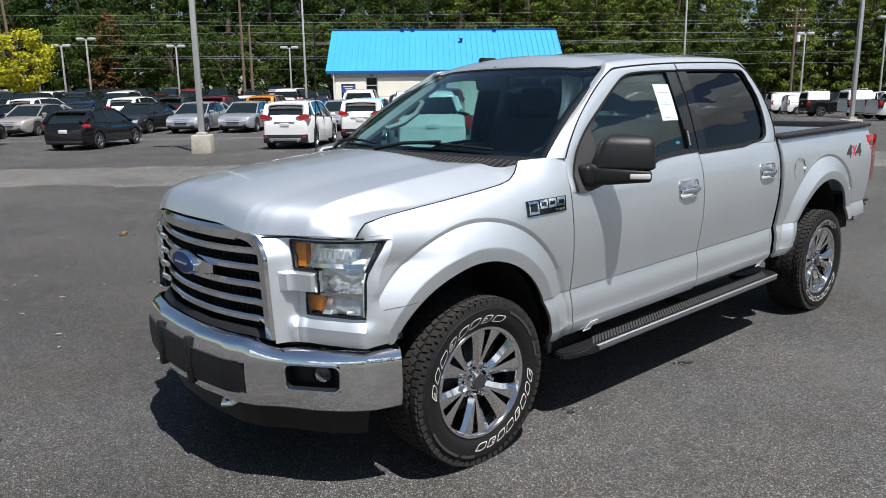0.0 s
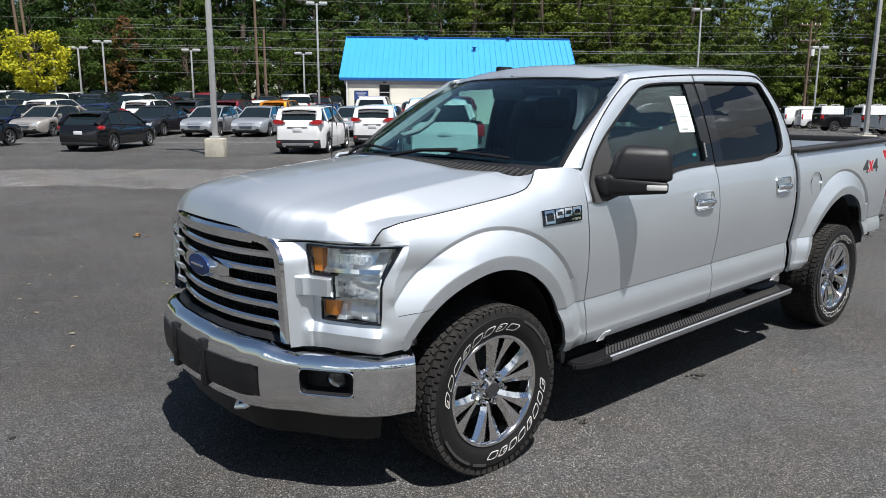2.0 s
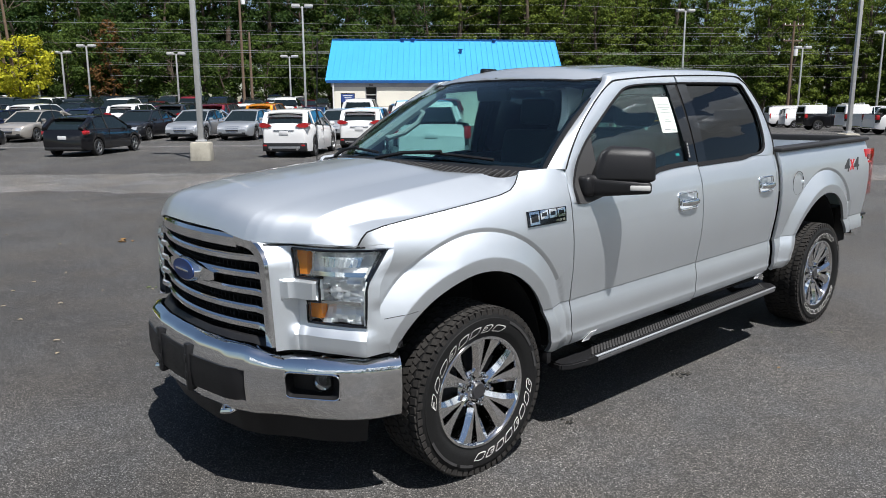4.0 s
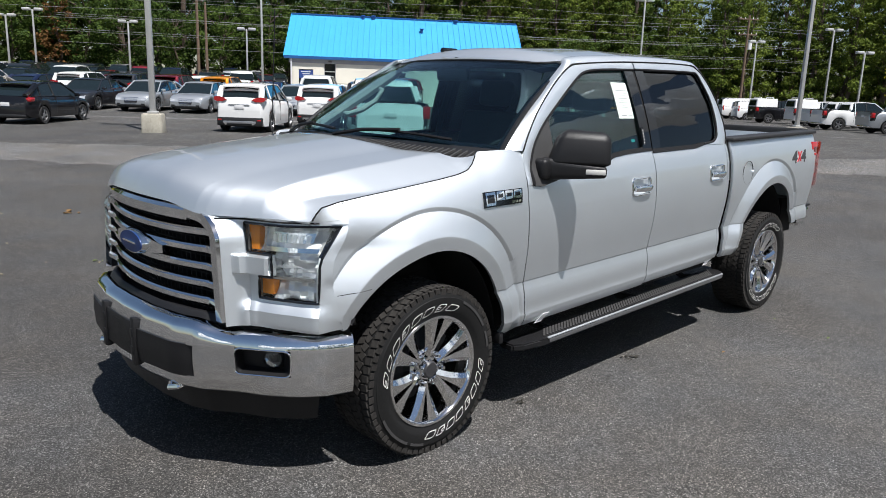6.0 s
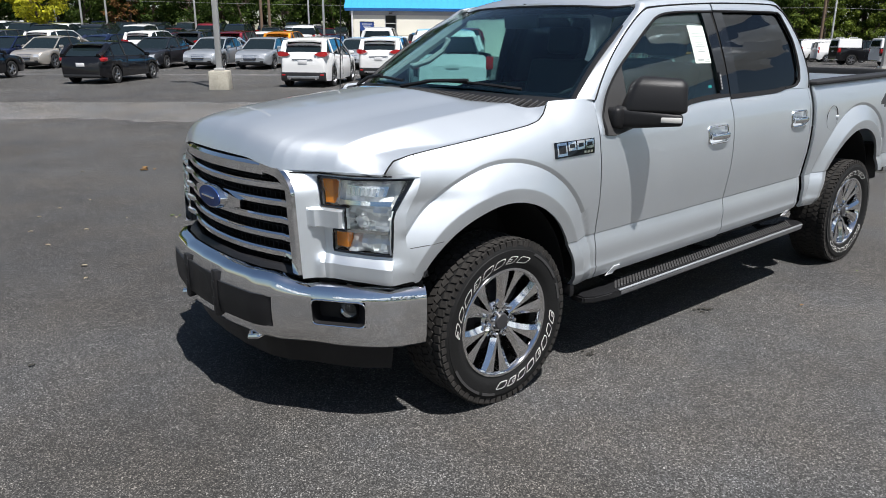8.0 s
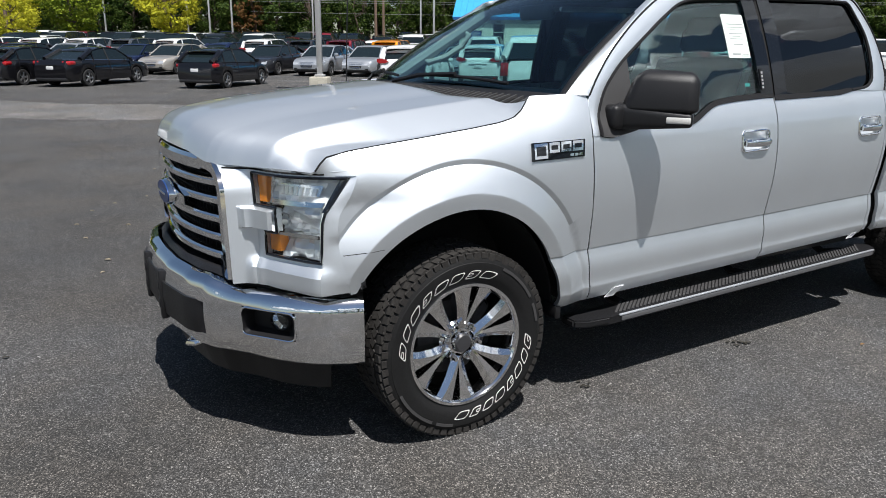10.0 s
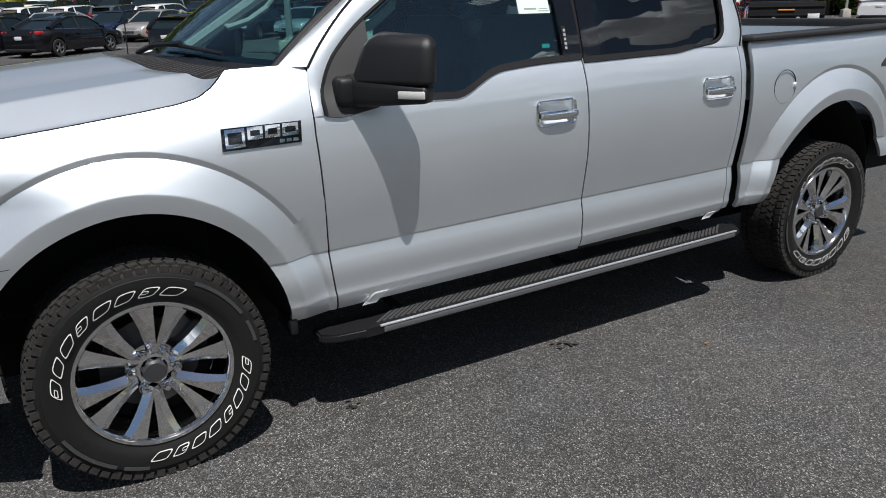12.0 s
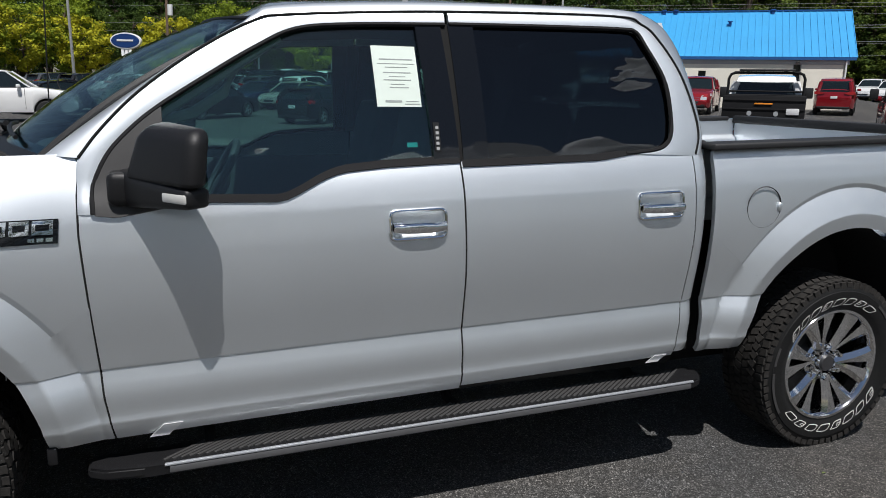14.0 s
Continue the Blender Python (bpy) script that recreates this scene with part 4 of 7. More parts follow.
def wires(b, heights, a0, a1, poles, group):
    for h in heights:
        W_ = thing("overhead_wire", "thin dark overhead wire between utility poles", "wire", group)
        stops = [a0] + poles + [a1]
        k = 0
        for p, q in zip(stops, stops[1:]):
            pts = []
            for i in range(13):
                t = i / 12
                pts.append(at(p + (q - p) * t, b, 0).xy.to_3d() + Vector((0, 0, h - .3 * 4 * t * (1 - t))))
            part("span", tube(bmesh.new(), pts, .012, 4), WIRE, W_)


def build_poles():
    light_pole(-5.55, 21.55, 9.6, r=.095)
    light_pole(19.9, 24.6, 9.6, r=.08)
    for a, b, h in ((-28.6, 70, 6.0), (-26.3, 70, 6.6), (-18.1, 70, 5.9), (-7.4, 70, 5.7), (-5.0, 58, 9.1), (43.0, 66, 7.72), (48.5, 62, 8.8), (49.0, 58, 6.5), (29.0, 62, 10.33), (-40.6, 45.0, 10.5), (-36.0, 82, 7.5), (-46, 82, 7.5)):
        light_pole(a, b, h, r=.085)
    utility_pole(-13.2, 78, 15.0); utility_pole(-12.2, 77, 8.5, 0, 0, False)
    utility_pole(45.5, 72, 10.97); utility_pole(-43.2, 60, 10.5, 2.0); utility_pole(-34.5, 72, 13, -3, 1, False); utility_pole(-33.8, 72, 13, -3, 0, False)
    wires(78, (14.7, 13.2, 11.2, 9.2, 8.2), -75, 62, [-45, -13.2, 20], "wires behind the lot")
    wires(72, (9.76, 9.44, 7.86, 7.67, 6.47, 6.28, 5.26), -25, 95, [45.5], "wires by the building")
    # oval sign on its pylon
    p = at(-41.3, 52)
    T = thing("pylon_sign", "blue oval sign on a white pylon", "sign")
    T.matrix_world = pose(p.x, p.y, p.z, 0, 0, LOT_YAW - 90 + 14)
    for x in (-.32, .0, .32):
        part("pylon_post", box(bmesh.new(), x - .12, x + .12, -.12, .12, -.2, 3.6, bevel=.02), SIGN_WHITE, T)
    bm = lathe(bmesh.new(), [(0, -.16), (.97, -.16), (1, -.12), (1, .12), (.97, .16), (0, .16)], 48, "Y")
    bmesh.ops.transform(bm, matrix=Matrix.Translation((0, 0, 4.25)) @ Matrix.Diagonal((1.35, 1, .68, 1)), verts=bm.verts)
    ov = part("sign_oval", bm, SIGN_WHITE, T, "white rimmed oval")
    bm = lathe(bmesh.new(), [(0, -.19), (.97, -.19), (1, -.165), (1, .165), (.97, .19), (0, .19)], 48, "Y")
    bmesh.ops.transform(bm, matrix=Matrix.Translation((0, 0, 4.25)) @ Matrix.Diagonal((1.22, 1, .58, 1)), verts=bm.verts)
    part("sign_face", bm, BLUE_OVAL, ov, "deep blue oval face")
    bm = bmesh.new()
    for x0, x1, z0, z1 in ((-.72, .70, -.05, .10),):
        box(bm, x0, x1, -.215, -.185, 4.25 + z0, 4.25 + z1, bevel=.01)
    part("sign_stroke", bm, SIGN_WHITE, ov)


# ---- trees ----
def tree_kind(name, label, height, crown_r, leaf, seed, leaf_size=.42, count=4200, trunk_clear=.25, spread_up=1.0):
    rnd = random.Random(seed)
    T = new(name)
    bm = bmesh.new()
    pts = [Vector((.25 * math.sin(k * 1.3 + seed), .25 * math.cos(k * 1.7 + seed), height * .92 * k / 6)) for k in range(7)]
    for k in range(6):
        r0, r1 = .28 * (1 - k / 7) * height / 14, .28 * (1 - (k + 1) / 7) * height / 14
        cyl(bm, pts[k], pts[k + 1], r0, r1, 8)
    blobs = []
    nb = 64
    for k in range(nb):
        t = trunk_clear + (1 - trunk_clear) * (k + .5) / nb
        env = math.sin(math.pi * min(1, .18 + .82 * (1 - (t - trunk_clear) / (1 - trunk_clear)))) ** .7 if spread_up > 1 else (1 - .72 * ((t - trunk_clear) / (1 - trunk_clear)) ** 1.4)
        a = k * 2.4 + rnd.uniform(-.6, .6)
        d = crown_r * env * rnd.uniform(.45, 1.0)
        c = Vector((d * math.cos(a), d * math.sin(a), height * t - (.10 * d if spread_up <= 1 else 0)))
        r = crown_r * rnd.uniform(.17, .30) * (.6 + .4 * env)
        blobs.append((c, r))
        if k % 3 == 0:
            cyl(bm, pts[min(6, int(t * 6))], c, .06, .02, 5)
    part("trunk", bm, BARK, T, "brown trunk with limbs")
    verts, faces = [], []
    tot = sum(r * r for _, r in blobs)
    for c, r in blobs:
        for _ in range(int(count * r * r / tot)):
            v = Vector((rnd.gauss(0, 1), rnd.gauss(0, 1), rnd.gauss(0, 1))).normalized()
            p = c + Vector((v.x * 1.15, v.y * 1.15, v.z * .55)) * r * (rnd.random() ** .4) * rnd.uniform(.8, 1.15)
            s = leaf_size * rnd.uniform(.55, 1.25)
            n = (v + Vector((rnd.uniform(-.6, .6), rnd.uniform(-.6, .6), rnd.uniform(.0, 1.1)))).normalized()
            t1 = n.orthogonal().normalized()
            t1.rotate(Matrix.Rotation(rnd.uniform(0, 6.28), 3, n))
            t2 = n.cross(t1)
            i = len(verts)
            verts += [p + t1 * s * .5, p + t2 * s * .34 + n * s * .1, p - t1 * s * .5, p - t2 * s * .34 + n * s * .1]
            faces.append((i, i + 1, i + 2, i + 3))
    me = bpy.data.meshes.new("crown")
    me.from_pydata(verts, [], faces)
    me.materials.append(leaf)
    cr = new("crown", me)
    cr.parent = T
    tagged(cr, "uneven crown of small leaves")
    return tagged(T, label, "tree", "trees behind the lot")


def build_trees():
    rnd = random.Random(11)
    kinds = [tree_kind("pine_tree", "tall dark green pine in the wood behind the lot", 19, 3.9, LEAF_PINE, 1, .33, 5600, .12),
             tree_kind("pine_tree", "tall dark green pine in the wood behind the lot", 21, 4.3, LEAF_DEEP, 2, .34, 5600, .15),
             tree_kind("broadleaf_tree", "dense green broadleaf tree at the wood's edge", 15, 4.6, LEAF_DEEP, 3, .36, 5600, .06, 1.5),
             tree_kind("pine_tree", "tall dark green pine in the wood behind the lot", 17, 3.6, LEAF_PINE, 4, .32, 5600, .10),
             tree_kind("broadleaf_tree", "dense green broadleaf tree at the wood's edge", 9, 3.8, LEAF_PINE, 6, .32, 4800, .03, 1.5),
             tree_kind("pine_tree", "olive green pine at the end of the lot, its needles coloured as sunlit", 18, 3.9, LEAF_SUNLIT_OLIVE, 7, .32, 5600, .10),
             tree_kind("pine_tree", "olive green pine at the end of the lot, its needles coloured as sunlit", 15, 3.5, LEAF_SUNLIT_OLIVE, 8, .30, 5600, .06)]
    used = set()
    def put(k, a, b, s):
        p = at(a, b, -.1)
        m = pose(p.x, p.y, p.z, 0, 0, rnd.uniform(0, 360)) @ Matrix.Scale(s, 4)
        if k not in used:
            used.add(k)
            kinds[k].matrix_world = m
            return
        o = copy_thing(kinds[k], m)
        o.scale = (s, s, s)
    for b, step, ks, sc in ((94, 5.0, (4, 2, 4), (.9, 1.25)), (99, 4.2, (0, 3, 2, 1), (1.0, 1.25)), (105, 4.0, (1, 0, 3), (1.15, 1.4)), (113, 5.0, (1, 0), (1.35, 1.6))):
        a = -118
        while a < 50:
            # from a = 12 on, mostly pines with the sun put into their colour
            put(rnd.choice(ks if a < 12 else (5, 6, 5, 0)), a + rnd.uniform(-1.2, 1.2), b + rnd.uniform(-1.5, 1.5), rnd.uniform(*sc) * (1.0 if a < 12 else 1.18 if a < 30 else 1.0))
            a += step
    # the wood bends towards the truck beyond the work trucks
    for k in range(120):
        t = k % 40 / 39
        q = Vector((70, 78)).lerp(Vector((104, -24)), t)
        row_ = k // 40
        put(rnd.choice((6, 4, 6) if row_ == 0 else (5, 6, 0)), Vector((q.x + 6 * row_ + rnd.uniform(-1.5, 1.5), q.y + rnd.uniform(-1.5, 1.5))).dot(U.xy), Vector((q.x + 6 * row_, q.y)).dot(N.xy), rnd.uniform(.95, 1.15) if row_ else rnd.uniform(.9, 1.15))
    # behind the camera
    for k in range(34):
        a = -95 + k * 6
        p = Vector((a + rnd.uniform(-1, 1), -52 + rnd.uniform(-3, 3) - abs(a) * .15))
        tall = -32 < a < 22
        put(rnd.choice((0, 1, 3) if tall else (0, 2, 3, 4)), p.dot(U.xy), p.dot(N.xy), rnd.uniform(.95, 1.15) if tall else rnd.uniform(.65, .9))
    gold = tree_kind("ornamental_tree", "small golden yellow-green tree beside the parked cars", 7.2, 3.3, LEAF_GOLD, 21, .30, 5200, .22, 1.5)
    gold["group"] = "golden trees on the lot"
    lime = tree_kind("ornamental_tree", "bushy lime green tree beside the parked cars", 8.5, 3.9, LEAF_LIME, 22, .32, 5600, .15, 1.5)
    lime["group"] = "golden trees on the lot"
    first = dict(gold=gold, lime=lime)
    seen = set()
    for kind, a, b, s in (("gold", -32.6, 70, 1.02), ("gold", -50.0, 70, 1.0), ("lime", -44.6, 73, 1.05), ("gold", -60.5, 60, 1.1), ("lime", -57.0, 62, 1.05), ("gold", -54.2, 61, .95), ("gold", -37.5, 52.5, .62), ("lime", -64, 58, 1.1), ("gold", 45, 46, .8)):
        p = at(a, b, -.05)
        m = pose(p.x, p.y, p.z, 0, 0, rnd.uniform(0, 360)) @ Matrix.Scale(s, 4)
        if kind not in seen:
            seen.add(kind)
            first[kind].matrix_world = m
        else:
            o = copy_thing(first[kind], m)
            o.scale = (s, s, s)
    dead = tree_kind("pine_tree", "pine with browned dying needles", 11, 2.6, LEAF_BROWN, 31, .35, 1700, .15)
    p = at(-31.5, 92, 0)
    dead.matrix_world = pose(p.x, p.y, p.z)


def build_clouds():
    """Fair-weather clouds on the side of the sky behind the camera, as one far backdrop."""
    rnd = random.Random(3)
    bm = bmesh.new()
    for k in range(27):
        if k < 12:
            az, el = radians(-48 + k * 3.6 + rnd.uniform(-2, 2)), radians(12 + 36 * ((k * .618) % 1))
        elif k < 22:
            az, el = radians(-165 + (k - 12) * 11.0 + rnd.uniform(-4, 4)), radians(9 + 5 * ((k * .618) % 1))
        else:
            az, el = radians(-112 + (k - 22) * 14 + rnd.uniform(-2, 2)), radians(17 + 4 * ((k * .618) % 1))
        d = rnd.uniform(700, 1000)
        turn = pose(d * math.cos(az), d * math.sin(az), d * math.tan(el), 0, 0, math.degrees(az) + 90)
        wide = rnd.uniform(60, 170)
        for j in range(26):
            e = rnd.uniform(-1, 1)
            r = rnd.uniform(12, 44) * (1.1 - .6 * abs(e))
            c = Vector((wide * e, rnd.uniform(-50, 50), rnd.uniform(0, 46) * (1 - e * e)))
            m = turn @ Matrix.Translation(c) @ Matrix.Diagonal((1.2, 1, .9, 1))
            res = bmesh.ops.create_icosphere(bm, subdivisions=2, radius=r, matrix=m)
            mid = turn @ c
            for v in res["verts"]:
                v.co += (v.co - mid).normalized() * r * .8 * noise.fractal(v.co * .05, 1.0, 2.0, 4)
    ob = mesh_ob("backdrop", bm, CLOUD, 80)
    tagged(ob, "white fair-weather clouds in the far sky", "backdrop", kind="structure")


def build_leaves():
    """Fallen leaves and twigs lying on the asphalt."""
    rnd = random.Random(12)
    brown, green, dark, pale = mat("dry_leaf", (.22, .12, .04), .8), mat("green_leaf", (.10, .14, .03), .7), mat("dark_leaf", (.02, .018, .012), .7), mat("pale_leaf", (.30, .25, .17), .8)
    spots = [(.77, 6.58, brown, 5, .16, .12), (.13, 3.67, green, 2, .06, .06), (1.83, -.92, dark, 7, .05, .03), (.73, -.90, dark, 6, .05, .03), (2.39, -1.29, brown, 1, .02, .03), (-2.6, 3.4, brown, 2, .3, .04), (3.4, -1.5, green, 2, .3, .03),
             (-1.7, .9, dark, 2, .15, .03), (-0.26, 8.19, pale, 1, .02, .04), (0.11, 6.86, pale, 1, .02, .04), (-0.16, 5.65, pale, 1, .02, .04), (-0.29, 4.98, pale, 1, .02, .04), (-0.66, 4.74, pale, 1, .02, .04), (-0.88, 4.45, pale, 1, .02, .04), (-1.08, 3.86, pale, 1, .02, .04),
             (-0.67, 3.65, pale, 1, .02, .04), (-1.06, 3.31, pale, 1, .02, .04), (0.12, 3.64, pale, 1, .02, .04), (-0.99, 2.49, pale, 1, .02, .04), (-1.06, 2.19, pale, 1, .02, .04), (-0.24, 3.88, pale, 1, .02, .04), (2.95, -.68, dark, 3, .04, .03), (-3.4, 6.2, brown, 3, .8, .05)]
    for x, y, m, n, reach, size in spots:
        for k in range(n):
            s_ = size * rnd.uniform(.6, 1.2)
            bm = sheet(lambda u, v: Vector(((u - .5) * s_, (v - .5) * s_ * .6 * (1 - (2 * u - 1) ** 2 * .9), .006 + .25 * s_ * abs(v - .5) + .10 * s_ * math.sin(3 * u))), spread(0, 4, 1), spread(0, 2, 1), thick=.0012)
            o = mesh_ob("fallen_leaf", bm, m)
            o.matrix_world = pose(x + rnd.uniform(-reach, reach), y + rnd.uniform(-reach, reach), 0, 0, 0, rnd.uniform(0, 360))
            tagged(o, {"dry_leaf": "curled brown dry leaf lying on the asphalt", "green_leaf": "small green leaf lying on the asphalt", "dark_leaf": "dark leaf scrap lying on the asphalt", "pale_leaf": "bleached tan leaf lying on the asphalt"}[m.name], "leaf", "fallen leaves on the asphalt")

# ---- the pickup truck: x runs from nose to tail, the driver's side faces -y ----
RAKE = 0.022                      # the body rises towards the tail
F_ARCH = (-0.015, 0.40, 0.515, 0.56)
R_ARCH = (3.69, 0.385, 0.52, 0.565)
HUB_Z, TYRE_R, WHEELBASE = 0.393, 0.398, 3.683
base_w = table([(.435, .925), (.47, .946), (.50, .9555), (.508, .957), (.516, .9555), (.53, .954), (.565, .9565), (.595, .9585), (.608, .958), (.640, .9525), (.66, .948), (.682, .9435), (.685, .943), (.690, .9475),
                (.75, .9555), (.80, .963), (.85, .970), (.90, .9745), (.95, .977), (1.0, .978), (1.06, .976), (1.10, .9725), (1.16, .965), (1.172, .963), (1.22, .951), (1.26, .938), (1.30, .921), (1.40, .88)])
seam_f = table([(.445, .690), (.6, .669), (.70, .664), (.82, .657), (1.13, .640), (1.25, .642), (1.36, .651)])
seam_m = table([(.46, 1.892), (.7, 1.888), (.9, 1.89), (1.2, 1.882), (1.31, 1.876)])
seam_r = table([(.48, 2.842), (.71, 2.858), (.97, 2.87), (1.2, 2.866), (1.31, 2.862)])
cab_end = table([(.46, 2.910), (.71, 2.919), (1.2, 2.929), (1.31, 2.927)])
hood_seam = table([(-.60, 1.12), (-.583, 1.135), (-.555, 1.17), (-.53, 1.192), (-.45, 1.207), (-.34, 1.218), (-.14, 1.236), (.08, 1.258), (.2, 1.272), (.27, 1.287),
                   (.32, 1.315), (.355, 1.345), (.38, 1.365), (.53, 1.368), (.70, 1.37)])
belt_f = table([(.60, 1.192), (1.012, 1.214), (1.236, 1.203), (1.273, 1.211), (1.32, 1.233), (1.369, 1.258), (1.41, 1.275), (1.456, 1.287), (1.60, 1.297), (1.769, 1.301), (1.89, 1.302)])


def P(x, y, zb):
    return Vector((x, y, zb + RAKE * x))


def glass_w(zb):
    d = zb - 1.30
    return 0.915 - 0.24 * d - 0.24 * d * d


def smooth(t):
    t = max(0.0, min(1.0, t))
    return t * t * (3 - 2 * t)


def flare_f(r):
    """Height of the arch flare: a flat lip that rolls off to a soft crease."""
    def ramp(r0, r1):
        return max(0.0, min(1.0, (r - r0) / (r1 - r0)))
    return .028 + .006 * ramp(1.0, 1.10) - .044 * ramp(1.113, 1.303) + .010 * ramp(1.303, 1.338)


shape_top = table([(-.6, 1.125), (-.583, 1.137), (-.555, 1.172), (-.53, 1.194), (-.47, 1.21), (-.1, 1.262), (.3, 1.335), (.65, 1.385), (.7, 1.39)])


def flare(x, zb):
    d = 0.0
    for (cx, cz, a, b) in (F_ARCH, R_ARCH):
        rn = math.hypot((x - cx) / a, (zb - cz) / b)
        if rn < 1.4:
            d += flare_f(max(rn, 1.0)) * smooth((zb - 0.40) / 0.25 + 0.3)
    return d


def side_w(x, zb):
    w = base_w(zb)
    if x < 0.66:
        t = min(1.05, max(0.0, (zb - 1.02) / (shape_top(x) - 1.02)))
        wf = 0.9775 - 0.1195 * t ** 2.2 if zb > 1.02 else w
        w = wf + (w - wf) * smooth((x - 0.35) / 0.3)
        w -= (.040 + .024 * smooth((zb - .8) / .25)) * (1 - min(t, 1.0)) * smooth((-x - 0.12) / 0.36)
    return w + flare(x, zb)


def side_pt(x, zb):
    return P(x, -side_w(x, zb), zb)


def arch_low(x, arch, low):
    cx, cz, a, b = arch
    t = (x - cx) / a
    return max(low, cz + b * math.sqrt(1 - t * t)) if abs(t) < 1 else low


RING = [1.0, 1.03, 1.07, 1.095, 1.105, 1.112, 1.116, 1.125, 1.15, 1.18, 1.21, 1.24, 1.27, 1.29, 1.299, 1.303, 1.307, 1.318, 1.333, 1.338, 1.343, 1.36, 1.38, 1.395] + [2 + k / 16 for k in range(1, 17)]
RING_N = 24


def lower_patch(arch, front, rows, x_end):
    """The panel low down beside a wheel opening, its rows lying level like the body's crease."""
    cx, cz, a, b = arch
    sg = -1 if front else 1
    ph = math.asin((.72 - cz) / b)
    def edge(z):
        return cx + sg * a * math.sqrt(max(0, 1 - ((z - cz) / b) ** 2))
    def fn(u, v):
        if v <= .72:
            x = edge(v) + (x_end(v) - edge(v)) * u
            return side_pt(x, v)
        x = edge(.72) + (x_end(.72 + (v - .72) * (.5 + u)) - edge(.72)) * u
        top = cz + (x - cx) * sg / math.cos(ph) / a * b * math.sin(ph)
        return side_pt(x, .72 + (top - .72) * (v - .72) / .1)
    bm = sheet(fn, spread(0, 36, 1), rows + [.74, .76, .79, .82], thick=-.02 if front else .02)
    return flip_normals(bm) if front else bm


def arch_sheet(arch, phis, inside, x_fix=None):
    """A panel round a wheel opening: rings about the arch, cut where the panel ends."""
    cx, cz, a, b = arch
    reach = {}
    def limit(ph):
        if ph not in reach:
            lo, hi = 1.0, 2.6
            c, s_ = math.cos(radians(ph)), math.sin(radians(ph))
            for _ in range(30):
                mid = (lo + hi) / 2
                if inside(cx + a * c * mid, cz + b * s_ * mid):
                    lo = mid
                else:
                    hi = mid
            reach[ph] = lo
        return reach[ph]
    def fn(ph, r):
        end = limit(ph)
        k = RING.index(r)
        r = min(r, end - .0004 * (RING_N - k)) if k < RING_N else max(1.4, end) * (r - 2) + min(1.4, end) * (3 - r) if end > 1.4 else end - .0004 + .0004 * (r - 2)
        return side_pt(cx + a * math.cos(radians(ph)) * r, cz + b * math.sin(radians(ph)) * r)
    return flip_normals(sheet(fn, phis, RING, thick=-.02))


fender_front = table([(.43, -.47), (.66, -.474), (.82, -.515), (.93, -.522), (.981, -.512), (1.05, -.468), (1.122, -.438), (1.3, -.438)])
lamp_back = table([(.66, -.58), (.80, -.578), (.93, -.566), (.970, -.562), (1.04, -.508), (1.112, -.453), (1.2, -.453)])
lamp_side = table([(.66, .925), (.80, .916), (.93, .907), (.970, .904), (1.06, .904), (1.112, .905), (1.2, .905)])


def make_fender():
    return arch_sheet(F_ARCH, spread(34.85, 14, 50, 60, 130, 12, 145.15), lambda x, z: fender_front(z) < x < seam_f(z) - .0035 and z < hood_seam(x) and z > .43)


def make_fender_foot():
    return lower_patch(F_ARCH, False, [z for z in ROWS_Z if z <= .72], lambda z: seam_f(z) - .0035)


def make_fender_toe():
    return lower_patch(F_ARCH, True, [.684, .6855, .690, .697, .708, .72], lambda z: fender_front(min(z, .80)))


def make_bed_foot():
    return lower_patch(R_ARCH, True, [z for z in ROWS_Z if .45 < z <= .72], lambda z: BED0)


def make_bed_heel():
    return lower_patch(R_ARCH, False, [z for z in ROWS_Z if .55 < z <= .72], lambda z: BED1)


def make_fender_nose():
    """The corner of the fender between the hood seam and the top of the lamp."""
    lo1, hi1 = 1.123, hood_seam(-.438)
    def fn(u, v):
        low = fascia_pt(.845 + .05 * u, 1.115)
        x = -.583 + (-.438 + .583) * u
        high = side_pt(x, hood_seam(x))
        p = low.lerp(high, v)
        a_, b_ = fascia_pt(.895, 1.115), side_pt(-.438, hi1)
        return p + (side_pt(-.438, lo1 + (hi1 - lo1) * v) - a_.lerp(b_, v)) * u * u
    return sheet(fn, spread(.05, 12, 1), spread(0, 6, 1), thick=.006)


ROWS_Z = [.440, .452, .47, .485, .50, .508, .512, .516, .523, .53, .55, .57, .59, .615, .635, .640, .646, .652, .660, .670, .679, .682, .685, .690, .694, .70, .71, .73, .75, .80, .85, .90, .95, 1.0, 1.03,
          1.06, 1.09, 1.13, 1.155, 1.165, 1.172, 1.18, 1.20, 1.22, 1.24, 1.26, 1.28, 1.30]


HANDLES = ((1.708, 1.095), (2.702, 1.104))
CUP_W, CUP_H = .096, .044


def door_grid(a, b, us, cx, cz):
    """Grid lines and a filter that leave the handle's cup open."""
    u0, u1 = (cx - CUP_W - a) / (b - a), (cx + CUP_W - a) / (b - a)
    us = sorted([u for u in us if not (abs(u - u0) < .008 or abs(u - u1) < .008)] + [u0, u1])
    return us, lambda u, v: not (u0 < u < u1 and abs(v - cz) < CUP_H)


def door_rows(cz, first=0):
    lo, hi = cz - CUP_H, cz + CUP_H
    return sorted([z for z in ROWS_Z[first:] if abs(z - lo) > .006 and abs(z - hi) > .006] + [lo, hi])


